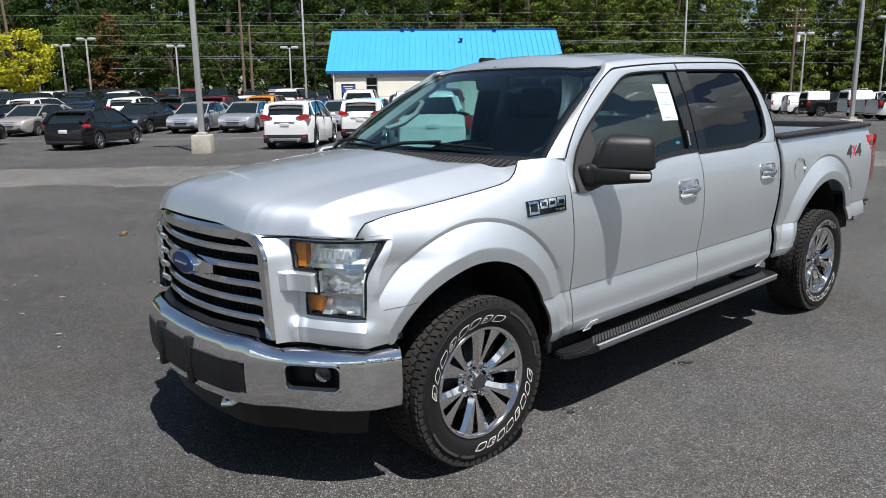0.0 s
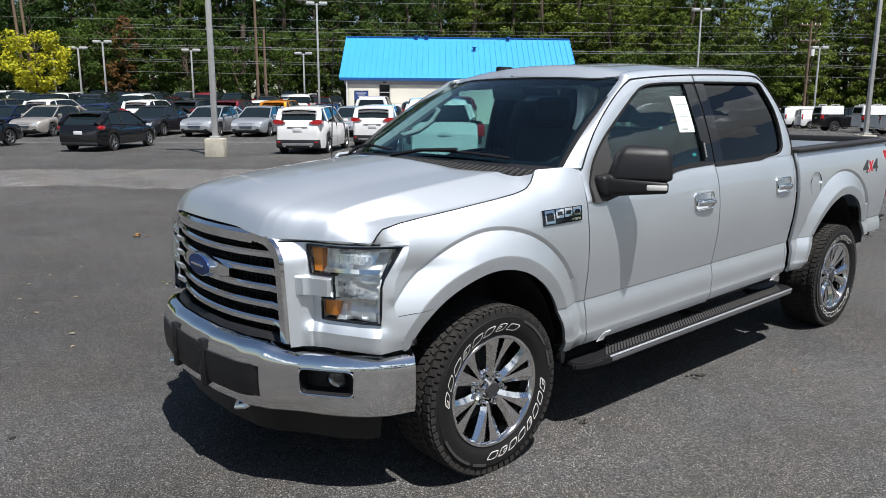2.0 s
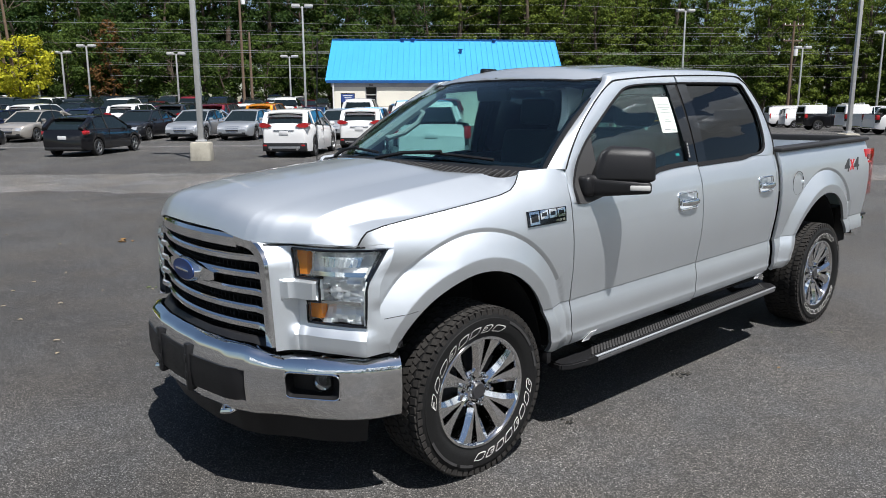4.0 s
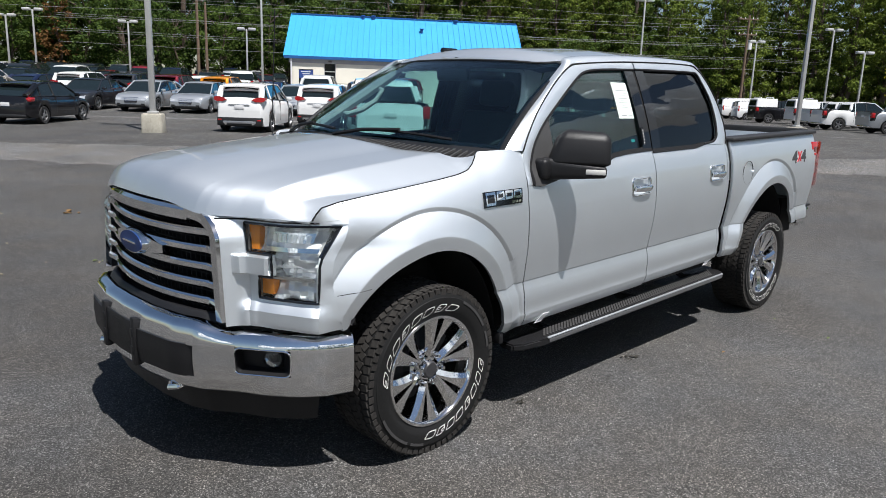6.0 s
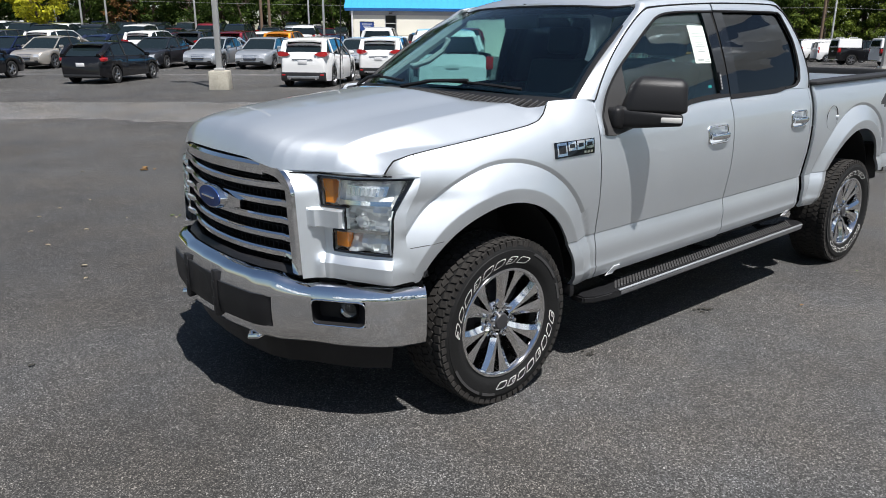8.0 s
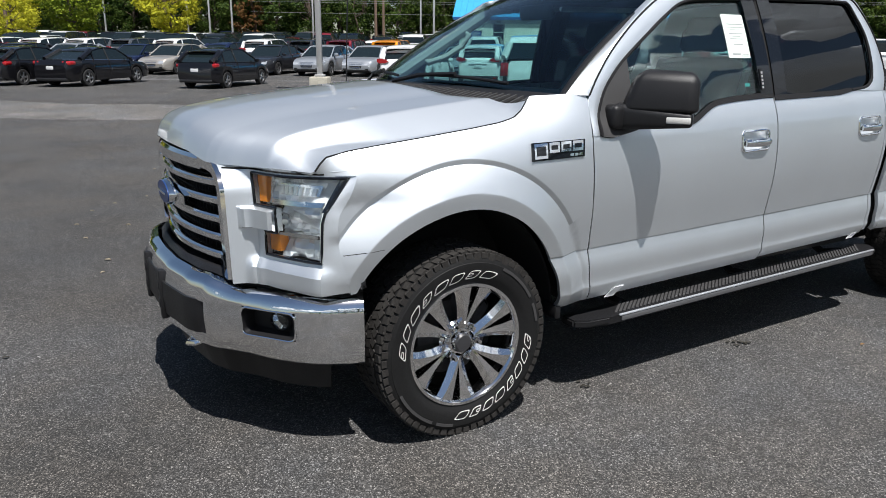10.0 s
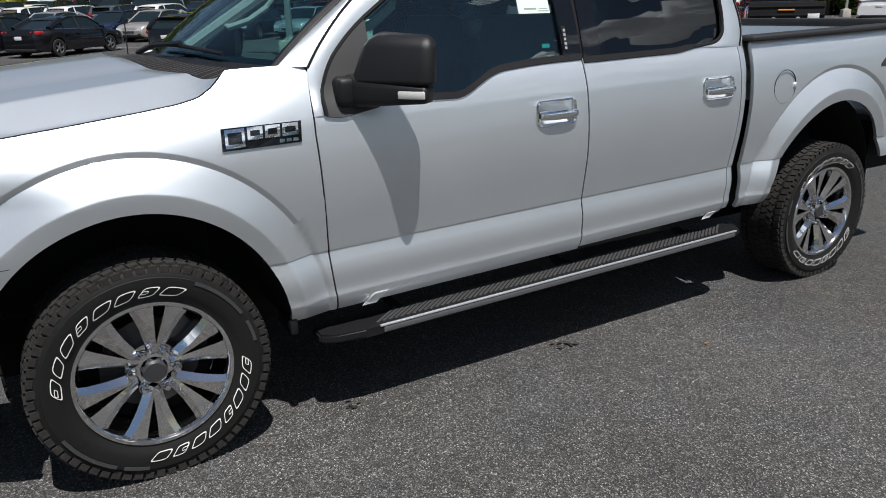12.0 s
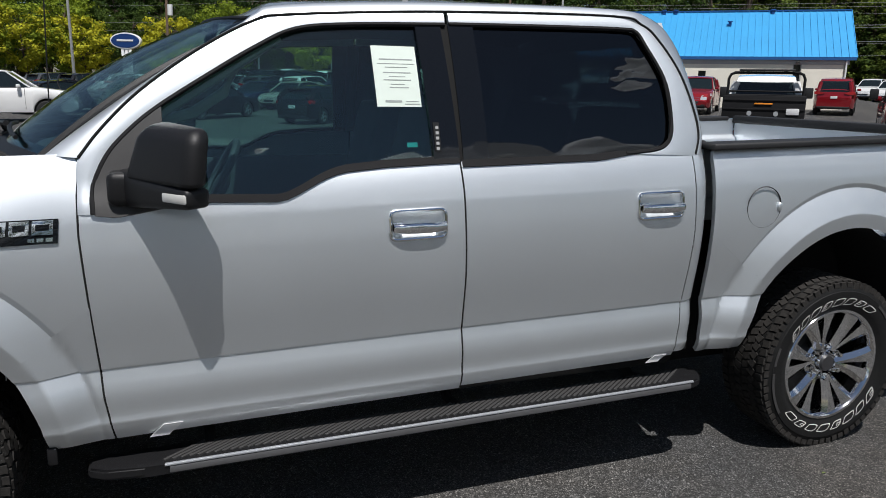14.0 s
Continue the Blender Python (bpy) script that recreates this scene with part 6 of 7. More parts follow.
        bmesh.ops.bevel(bm, geom=[e for e in bm.edges], offset=.008, segments=2, affect="EDGES")
        bmesh.ops.recalc_face_normals(bm, faces=bm.faces[:])
        step = part("step_board", own_side(bm), BLACK_PLASTIC, T, "black running board with ribbed top")
        rib = None
        for k in range(74):
            x = .90 + k * .0268
            if rib is None:
                bm = box(bmesh.new(), -.0055, .0055, -.085, .085, 0, .006, Matrix.Rotation(radians(-52 if not side else 52), 4, "Z"))
                o = part("tread_rib", bm, GREY_PLASTIC, step)
                rib = o.data
            else:
                o = new("tread_rib", rib)
                o.parent = step
            o.location = (x, (.925 if side else -.925), .3715 + .018 * (x - .64))
        bm = box(bmesh.new(), .835, 2.915, -1.006, -.992, .366, .3745, bevel=.003)
        bmesh.ops.transform(bm, matrix=rise, verts=bm.verts)
        part("step_strip", own_side(bm), ALUMINIUM, step, "bright metal edge strip")
        bm = box(bmesh.new(), .85, 2.905, -1.0045, -.99, .340, .364, bevel=.003)
        bmesh.ops.transform(bm, matrix=rise, verts=bm.verts)
        part("step_face", own_side(bm), STEP_GREY, step, "grey metal step edge")
        for bx in (.98, 1.9, 2.75):
            bm = tube(bmesh.new(), [(bx, -.90, .36 + .018 * (bx - .64)), (bx, -.78, .37), (bx, -.60, .46)], .022, 8)
            part("step_bracket", own_side(bm), WELL, step)
        # black tubes laid in the seams stand in for the gaps' shade
        for z0, z1, seam in ((.452, 1.19, seam_f), (.462, 1.30, seam_m), (.47, 1.30, seam_r)):
            pts = [side_pt(seam(z), z) + Vector((0, .0105, 0)) for z in spread(z0, 40, z1)]
            part("door_gap", own_side(tube(bmesh.new(), pts, .008, 6)), WELL, T)
        pts = [win_pt(p[0], p[1], .0095) for p in catmull(CAB_DOOR, 5)]
        part("frame_gap", own_side(tube(bmesh.new(), pts, .0045, 6)), WELL, T)
        part("mud_flap", own_side(box(bmesh.new(), .488, .52, -.955, -.80, .40, .462, bevel=.008)), BLACK_PLASTIC, T)
        for own, pts in (("hood_gap", [side_pt(x, hood_seam(x)) + Vector((0, .0015, -.001)) for x in spread(-.575, 12, -.5, 40, .36)]),
                         ("fender_gap", [side_pt(x, .838 + .06 * (x + .5)) + Vector((0, .003, 0)) for x in spread(-.505, 10, -.355)]),
                         ("nose_gap", [fascia_pt(y, 1.118, .002) for y in spread(.46, 24, .855)])):
            part(own, own_side(tube(bmesh.new(), pts, .0035, 6)), WELL, T)
        bm = sheet(lambda u, v: win_pt(u, 1.345 + (1.823 - 1.345) * v, .001), spread(1.84, 3, 1.90), spread(0, 8, 1), thick=.02)
        part("pillar_core", own_side(bm), WELL, T)
    # badge and decal lie on the curved panels
    def on_side(x0, x1, z0, z1, out, thick, slant=0.0):
        return sheet(lambda u, v: side_pt(x0 + (x1 - x0) * u + slant * v, z0 + (z1 - z0) * v) + Vector((0, -out, 0)), spread(0, 4, 1), spread(0, 3, 1), thick=thick)
    def on_side_poly(pts, out, thick):
        bm = bmesh.new()
        f0 = [bm.verts.new(side_pt(x, z) + Vector((0, -out, 0))) for x, z in pts]
        f1 = [bm.verts.new(side_pt(x, z) + Vector((0, -out + thick, 0))) for x, z in pts]
        bm.faces.new(f0); bm.faces.new(list(reversed(f1)))
        for k in range(len(pts)):
            bm.faces.new((f0[k], f1[k], f1[(k + 1) % len(pts)], f0[(k + 1) % len(pts)]))
        bmesh.ops.recalc_face_normals(bm, faces=bm.faces[:])
        return bm
    for side in (0, 1):
        cx, cz = .447, 1.152
        bm = on_side(cx - .137, cx + .137, cz - .038, cz + .034, .007, .012, .006)
        plate = part("badge_plate", flip_y(bm) if side else bm, GLOSS_BLACK, T, "black badge with raised chrome shapes")
        for x0, x1, y0, y1 in ((-.126, -.060, -.030, .030), (-.050, .002, -.010, .031), (.010, .062, -.010, .031), (.070, .126, -.010, .031)):
            bm = on_side(cx + x0, cx + x1, cz + y0, cz + y1, .011, .005, .004)
            shape = part("badge_shape", flip_y(bm) if side else bm, CHROME, plate, "raised chrome shape")
            bm = on_side(cx + x0 + .011, cx + x1 - .009, cz + y0 + .012, cz + y1 - .011, .0125, .003, .002)
            part("badge_inset", flip_y(bm) if side else bm, GLOSS_BLACK, shape)
        for x0 in (.058, .082, .106):
            bm = on_side(cx + x0, cx + x0 + .018, cz - .031, cz - .020, .009, .003, .001)
            part("badge_mark", flip_y(bm) if side else bm, CHROME, plate)
        # decal on the bed
        for dx in (-.105, .105):
            pts = [(-.05, -.022), (.010, -.022), (.010, -.045), (.03, -.045), (.03, -.022), (.045, -.022), (.045, -.006), (.03, -.006), (.03, .045), (.005, .045), (-.05, -.004)]
            bm = on_side_poly([(4.215 + dx * .9 + a_ * 1.15 + b_ * .25, 1.128 + b_ * 1.15) for a_, b_ in pts], .002, .003)
            part("decal_numeral", flip_y(bm) if side else bm, GREY_DECAL, T, "grey numeral 4 of the 4x4 decal")
        bm = on_side_poly([(4.215 + a_ * 1.25 + b_ * .25, 1.128 + b_ * 1.2) for a_, b_ in ((-.038, -.035), (-.016, -.035), (0, -.012), (.016, -.035), (.038, -.035), (.012, 0), (.038, .035), (.016, .035), (0, .012), (-.016, .035), (-.038, .035), (-.012, 0))], .002, .003)
        part("decal_cross", flip_y(bm) if side else bm, RED_DECAL, T, "red x of the 4x4 decal")
        # wheel well liner
        for cx, cz, a, b in (F_ARCH, R_ARCH):
            bm = bmesh.new()
            ang = spread(2, 26, 150) if cx < 1 else spread(4, 26, 176)
            sheet(lambda u, v: Vector((cx + (a + .012) * math.cos(radians(u)), -.89 + v * .40, cz + RAKE * cx + (b + .012) * math.sin(radians(u)))), ang, [0, .4, 1], thick=.01, bm=bm)
            part("wheel_well_liner", flip_y(bm) if side else bm, WELL, T)
            # dark box added behind the liner, against see-through and light leaks
            bm = bmesh.new()
            box(bm, cx - a - .1, cx + a + .1, -.52, -.48, .30, cz + b + .1)
            part("inner_panel", flip_y(bm) if side else bm, WELL, T)
    # paper in the driver's window, keypad on the pillar, small label
    def on_glass(x0, x1, z0, z1, out, thick, skew=0.0):
        return sheet(lambda u, v: win_pt(x0 + (x1 - x0) * u - skew * v, z0 + (z1 - z0) * v, out), spread(0, 3, 1), spread(0, 4, 1), thick=thick)
    paper = part("window_paper", on_glass(1.592, 1.752, 1.530, 1.738, -.0045, .001, .006), PAPER_TINTED, doors_f[0], "white printed paper on the window, coloured as if seen through its glass")
    for z, x0, x1, h in ((1.690, 1.59, 1.71, .004), (1.676, 1.583, 1.715, .002), (1.664, 1.61, 1.69, .002), (1.645, 1.60, 1.70, .003), (1.632, 1.62, 1.68, .002), (1.620, 1.60, 1.70, .003), (1.606, 1.625, 1.675, .002), (1.594, 1.62, 1.69, .003),
                         (1.545, 1.60, 1.66, .007), (1.547, 1.675, 1.72, .003), (1.538, 1.67, 1.725, .003)):
        part("print_line", on_glass(x0 + .022, x1 + .022, z, z + h, -.0037, .0006), INK, paper)
    pad = part("keypad", on_glass(1.786, 1.808, 1.378, 1.478, .0125, .006, .004), BLACK_PLASTIC, doors_f[0], "black keypad with small pale buttons")
    for k in range(5):
        z = 1.384 + k * .0178
        part("keypad_button", on_glass(1.790, 1.801, z, z + .010, .0145, .003), GREY_LIGHT, pad)
    part("window_label", on_glass(1.690, 1.728, 1.392, 1.408, -.011, .001), TEAL, doors_f[0], "small teal window label")
    # white plastic tags hanging over the sill, mud flap corner
    for x0, z0, z1, lean in ((.793, .447 - .018, .494 - .018, .046), (2.718, .49 - .06, .521 - .06, .034)):
        bm = sheet(lambda u, v: side_pt(x0 + .06 * u + lean * v, z0 + (z1 - z0) * v) + Vector((0, -.003 - .006 * (1 - v), 0)), spread(0, 3, 1), spread(0, 4, 1), thick=.002)
        part("sill_tag", bm, SIGN_WHITE, T, "white tag on the door sill")
    # fuel door on the driver's side
    c = P(3.207, -side_w(3.207, 1.066), 1.066)
    bm = lathe(bmesh.new(), [(.083, .002), (.0855, -.003), (.0875, .002)], 48, "Y", c, closed=True)
    fuel = part("fuel_door", bm, GREY_DECAL, T, "round fuel door seam")
    bm = bmesh.new()
    bmesh.ops.create_icosphere(bm, subdivisions=2, radius=.015, matrix=Matrix.Translation(c + Vector((.078, -.004, .0))) @ Matrix.Diagonal((.8, .5, 1.3, 1)))
    part("fuel_door_button", bm, SILVER, fuel)
    # roof, hood, cowl, screen
    part("roof", sheet(roof_pt, spread(0, 8, .12, 20, .9, 5, 1), spread(0, 30, 1), thick=.02), SILVER, T)
    bm = sheet(lambda u, v: hood_pt(v, u), spread(0, 16, .08, 12, .25, 30, 1), spread(0, 30, .125, 22, .225, 10, .255, 40, .745, 10, .775, 22, .875, 30, 1), thick=.008)
    part("hood", bm, SILVER, T, "silver hood with a raised centre", sharp=25)
    part("windscreen", flip_normals(sheet(screen_pt, spread(0, 30, 1), spread(0, 10, 1), thick=-.005)), GLASS_SCREEN, T, "green-tinted windscreen")
    part("screen_border", flip_normals(sheet(lambda u, v: screen_pt(u, v) + Vector((.003, 0, -.006)), [0, .012, .02, .1, .2, .3, .4, .5, .6, .7, .8, .9, .98, .988, 1.0], [0, .05, .1, .3, .5, .7, .9, .965, 1.0],
         keep=lambda u, v: u < .015 or u > .985 or v < .06 or v > .966, thick=-.002)), GLOSS_BLACK, T)
    for e in (0, 1):
        part("screen_seal", tube(bmesh.new(), [screen_pt(e, v) + Vector((.004, .012 * (2 * e - 1), -.004)) for v in spread(0, 12, 1)], .014, 6), BLACK_PLASTIC, T)
    part("screen_seal", tube(bmesh.new(), [screen_pt(u, 1.0) + Vector((.004, 0, .0)) for u in spread(0, 24, 1)], .008, 6), BLACK_PLASTIC, T)
    def cowl_pt(u, v):
        y = -.85 + 1.7 * u
        e = (y / .85) ** 2
        x0, x1 = .13 + .235 * e, .325 + .215 * e
        z0 = hood_pt((y + .862) / 1.724, 1.0).z - .018
        return Vector((x0 + (x1 - x0) * v, y, z0 + (1.398 - .02 * e - z0) * v - .012 * math.sin(math.pi * v)))
    cowl = part("cowl", sheet(lambda u, v: cowl_pt(v, u), spread(0, 6, 1), spread(0, 30, 1), thick=.02), BLACK_PLASTIC, T, "black ribbed cowl panel")
    bm = bmesh.new()
    for k in range(52):
        u = .04 + k * .018
        a, b = cowl_pt(u, .12), cowl_pt(u + .012, .72)
        m = Matrix.Translation((a + b) / 2 + Vector((0, 0, .004))) @ (b - a).to_track_quat("X", "Z").to_matrix().to_4x4()
        box(bm, -(b - a).length / 2, (b - a).length / 2, -.005, .005, -.006, .006, m)
    part("cowl_rib", bm, GREY_PLASTIC, cowl)
    for y0, y1 in ((-.62, -.02), (.18, .72)):
        pts = []
        for k in range(9):
            t = k / 8
            y = y0 + (y1 - y0) * t
            p = screen_pt((y + .848) / 1.696, .030 + .022 * math.sin(math.pi * t * .8))
            pts.append(p + Vector((-.016, 0, .016)))
        arm = part("wiper_blade", tube(bmesh.new(), pts, .008, 6), BLACK_PLASTIC, T, "black wiper blade")
        mid = pts[4]
        foot = cowl_pt((y1 + .12 + .85) / 1.7, .6) + Vector((0, 0, .02))
        part("wiper_arm", tube(bmesh.new(), [mid + Vector((-.01, 0, .012)), mid.lerp(foot, .5) + Vector((-.02, 0, .02)), foot], .011, 6), BLACK_PLASTIC, arm)
    # cab back with window
    bm = sheet(lambda u, v: Vector((2.90 - .05 * max(0, v - .6), -.86 + u * 1.72 * (1) + (.5 - u) * .46 * max(0, (v - .5) / .5), .80 + 1.08 * v)), spread(0, 12, 1), spread(0, 12, 1), keep=lambda u, v: not (.14 < u < .86 and .56 < v < .92), thick=.02)
    part("cab_back", bm, SILVER, T)
    bm = sheet(lambda u, v: Vector((2.885 - .05 * max(0, v - .6), -.86 + u * 1.72 + (.5 - u) * .46 * max(0, (v - .5) / .5), .80 + 1.08 * v)), spread(.12, 6, .88), spread(.55, 4, .94), thick=.004)
    part("rear_screen", bm, GLASS_SIDE, T, "tinted rear cab window")
    # bed
    fl = part("bed_floor", box(bmesh.new(), BED0 + .01, 4.63, -.50, .50, .80, .83), SILVER, T)
    for k in range(6):
        part("bed_rib", box(bmesh.new(), BED0 + .03, 4.61, -.44 + k * .155, -.36 + k * .155, .83, .842, bevel=.006), SILVER, fl)
    for s in (-1, 1):
        part("wheel_house", box(bmesh.new(), BED0 + .02, 4.61, min(s * .48, s * .82), max(s * .48, s * .82), 1.062, 1.075), SILVER, fl)
        bm = sheet(lambda u, v: Vector((u, s * (.80 + .035 * smooth((v - .55) / .1) - .012 * smooth((v - .2) / .06) * smooth((.45 - v) / .06)), 1.07 + .315 * v + RAKE * (u - 3))), spread(BED0 + .01, 10, 4.63), spread(0, 24, 1), thick=.02 * s)
        part("bed_wall", bm, SILVER, T)
        bm = box(bmesh.new(), BED0 - .012, BED1 + .004, min(s * .83, s * .952), max(s * .83, s * .950), -.014, .014, bevel=.009, seg=3)
        for v in bm.verts:
            v.co.z += 1.318 + RAKE * v.co.x
        part("rail_cap", bm, BED_LINER, T, "black plastic bed rail cap")
        bm = box(bmesh.new(), 3.02, 3.07, min(s * .78, s * .80), max(s * .78, s * .80), 1.26, 1.34, bevel=.008)
        part("tie_down", bm, STEEL, T)
    bm = box(bmesh.new(), BED0, BED0 + .03, -.83, .83, .55, 1.375, bevel=.006)
    part("bed_header", bm, SILVER, T)
    bm = box(bmesh.new(), BED0 - .01, BED0 + .05, -.83, .83, 1.372, 1.402, bevel=.012)
    part("header_cap", bm, BED_LINER, T)
    bm = box(bmesh.new(), 4.63, 4.695, -.835, .835, .74, 1.415, bevel=.015)
    gate = part("tailgate", bm, SILVER, T)
    bm = box(bmesh.new(), 4.615, 4.715, -.84, .84, 1.388, 1.440, bevel=.012)
    part("tailgate_cap", bm, BED_LINER, gate)
    for s in (-1, 1):
        bm = box(bmesh.new(), 4.50, 4.705, min(s * .85, s * .963), max(s * .85, s * .963), .945, 1.335, bevel=.012, seg=2)
        tl = part("tail_lamp", bm, RED_LENS, T, "red tail lamp")
        bm = box(bmesh.new(), 4.535, 4.66, min(s * .94, s * .9665), max(s * .94, s * .9665), .985, 1.295, bevel=.01)
        part("lamp_panel", bm, DEEP_LENS, tl, "darker red inner lens")
        for z_ in (1.03, 1.12, 1.21):
            part("lamp_rib", box(bmesh.new(), 4.55, 4.645, min(s * .95, s * .970), max(s * .95, s * .970), z_, z_ + .028, bevel=.004), RED_LENS, tl)
        bm = box(bmesh.new(), 4.64, 4.72, min(s * .82, s * .93), max(s * .82, s * .93), 1.10, 1.16, bevel=.01)
        part("reverse_lamp", bm, LAMP_BOWL, tl)
    bm = box(bmesh.new(), 4.53, 4.74, -.935, .935, .58, .76, bevel=.04, seg=3)
    part("rear_bumper", bm, CHROME, T, "chrome rear bumper")
    bm = box(bmesh.new(), 4.57, 4.75, -.93, .93, .755, .775, bevel=.008)
    part("bumper_pad", bm, BLACK_PLASTIC, T)
    # underbody
    bm = box(bmesh.new(), -.55, 4.45, -.47, .47, .34, .62, bevel=.05)
    box(bm, .60, 2.92, -.86, .86, .43, .60, bevel=.04)
    box(bm, 2.95, 3.10, -.86, .86, .50, .85)
    box(bm, 4.26, 4.5, -.86, .86, .55, .85)
    part("underbody", bm, WELL, T)
    bm = cyl(bmesh.new(), (0, -.80, HUB_Z), (0, .80, HUB_Z), .05)
    cyl(bm, (WHEELBASE, -.80, HUB_Z), (WHEELBASE, .80, HUB_Z), .06)
    part("axle", bm, WELL, T)
    # plain dark block added in the engine bay to keep light from leaking
    bm = box(bmesh.new(), -.62, .30, -.62, .62, .55, 1.05, bevel=.03)
    part("engine_bay", bm, WELL, T)
    build_nose(T)
    build_cabin(T)
    build_wheels(T)
    # antenna and roof fin
    part("antenna", tube(bmesh.new(), [(.30, .80, 1.33), (.315, .80, 1.70), (.335, .80, 2.12)], .0035, 6), BLACK_PLASTIC, T)
    bm = box(bmesh.new(), -.07, .07, -.022, .022, 0, .035, bevel=.014, seg=3)
    for v in bm.verts:
        v.co.y *= 1 - v.co.z * 8
    bmesh.ops.translate(bm, verts=bm.verts, vec=(1.36, .30, 1.905))
    part("roof_fin", bm, GLOSS_BLACK, T)
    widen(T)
    return T, doors_f


WIDER = .07                       # from driver's side to far side, beyond twice the driver's half; fitted to the camera's view


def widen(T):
    """Stretches the middle of the truck so that its far side stands at the full width, fitted to the camera's view."""
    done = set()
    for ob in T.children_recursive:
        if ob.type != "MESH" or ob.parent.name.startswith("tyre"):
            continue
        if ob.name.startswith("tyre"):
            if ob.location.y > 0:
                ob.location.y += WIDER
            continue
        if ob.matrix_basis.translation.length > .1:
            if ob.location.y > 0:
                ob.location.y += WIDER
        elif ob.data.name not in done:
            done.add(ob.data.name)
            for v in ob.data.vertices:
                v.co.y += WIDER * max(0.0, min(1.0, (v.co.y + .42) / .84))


def grille_pt(y, z, out=0.0):
    """The curved face of the grille."""
    return Vector((-.895 + .075 * min(1.0, (abs(y) / .46) ** 2) - out, y, z))


def build_nose(T):
    both("front_panel", make_fascia, SILVER, T, "silver panel beside the grille", 25)
    both("nose_bar", make_fascia_bar, SILVER, T, "silver bar crossing into the headlamp")
    for side in (0, 1):
        def own_side(bm):
            return flip_y(bm) if side else bm
        lamp = part("headlamp", own_side(make_lamp_bowl()), LAMP_CHROME, T, "clear headlamp with amber indicators", 4)
        part("lens", own_side(make_lamp_glass()), GLASS_CLEAR, lamp)
        part("lamp_trim", own_side(make_lamp_trim()), GLOSS_BLACK, lamp)
        part("indicator", own_side(make_lamp_block(.617, .665, .998, 1.095, -.06, -.018)), AMBER_LENS, lamp, "amber indicator")
        part("indicator", own_side(make_lamp_block(.682, .735, .818, .882, -.06, -.018)), AMBER_LENS, lamp, "amber indicator")
        part("lamp_shelf", own_side(make_lamp_block(.70, .875, 1.0, 1.018, -.06, -.012)), CHROME, lamp)
        part("lamp_shelf", own_side(make_lamp_block(.735, .875, .885, .90, -.06, -.012)), CHROME, lamp)
        part("lamp_divider", own_side(make_lamp_block(.69, .70, .99, 1.10, -.06, -.02)), CHROME, lamp)
        part("lamp_recess", own_side(make_lamp_block(.722, .852, 1.034, 1.074, -.052, -.042)), DARK_CHROME, lamp, "bright recess behind the reflector fins")
        for k in range(7):
            y_ = .726 + k * .018
            part("reflector_fin", own_side(make_lamp_block(y_, y_ + .010, 1.036, 1.070 - .001 * k, -.052, -.036 - .003 * (k % 2))), LAMP_CHROME, lamp)
        part("lamp_bezel", own_side(make_lamp_block(.882, .894, .985, 1.107, -.02, -.001)), GLOSS_BLACK, lamp, "black outer bezel")
        part("lamp_bezel", own_side(make_lamp_block(.884, .894, .802, .985, -.02, -.001)), LAMP_CHROME, lamp)
        p = fascia_pt(.79, .94, -.05)
        part("projector", own_side(lathe(bmesh.new(), [(0, .03), (.02, .027), (.032, .012), (.036, -.02)], 20, "Y", p)), CHROME, lamp)
        # chrome leg of the grille surround, turning in at the top
        keys = ((grille_half(.70) - .029, .700, 1, .05), (grille_half(.85) - .029, .85, 1, .08), (grille_half(1.0) - .029, 1.0, 1, .1), (grille_half(1.05) - .031, 1.047, .97, .25),
                (.528, 1.079, .75, .66), (.485, 1.104, .5, .87), (.43, 1.121, .25, .97), (.37, 1.127, .05, 1))
        line = catmull(keys, 5)
        def leg(u, v):
            y, z, dy, dz = line[int(v)]
            d = Vector((dy, dz)).normalized() * (u - .5) * (.062 - .010 * v / (len(line) - 1))
            rim = min(1.0, u / .10, (1 - u) / .10)
            return Vector((grille_pt(min(y + d.x, .46), z).x - .002 - .026 * rim, -(y + d.x), z + d.y))
        bm = sheet(leg, [0, .05, .1, .3, .5, .7, .9, .95, 1], list(range(len(line))), thick=.035)
        part("grille_leg", own_side(bm), CHROME, T, "chrome side of the grille surround", 28)
        # fog lamp pocket
        s = -1
        bm = bmesh.new()
        sheet(lambda u, v: bumper_pt(-u, v, -.07), [.63, .70, .78, .845], [.475, .55, .612], thick=-.006, bm=bm)
        ring = fog_ring(s, .0)
        n = len(ring)
        inner = [bumper_pt(-(.7385 + a), .544 + b, -.065) for a, b in rounded(.187 - .03, .112 - .03, .02)]
        A = [bm.verts.new(p) for p in ring]; B = [bm.verts.new(p) for p in inner]
        for k in range(n):
            bm.faces.new((A[k], A[(k + 1) % n], B[(k + 1) % n], B[k]))
        pocket = part("fog_pocket", own_side(bm), BLACK_PLASTIC, T, "black fog lamp pocket")
        part("fog_rim", own_side(tube(bmesh.new(), ring + ring[:1], .004, 6)), CHROME, pocket)
        c = bumper_pt(-.780, .55, -.045)
        turn_ = Matrix.Translation(c) @ Matrix.Rotation(radians(-50), 4, "Z")
        bm = lathe(bmesh.new(), [(.040, -.010), (.043, .0), (.043, .03), (.036, .03), (.034, .0), (.022, .022), (.008, .028), (0, .028)], 24, "Y")
        bmesh.ops.transform(bm, matrix=turn_, verts=bm.verts)
        fog = part("fog_lamp", own_side(bm), CHROME, pocket, "small round clear fog lamp")
        bm = lathe(bmesh.new(), [(0, -.016), (.02, -.014), (.038, -.006), (.038, -.002), (0, -.010)], 24, "Y")
        bmesh.ops.transform(bm, matrix=turn_, verts=bm.verts)
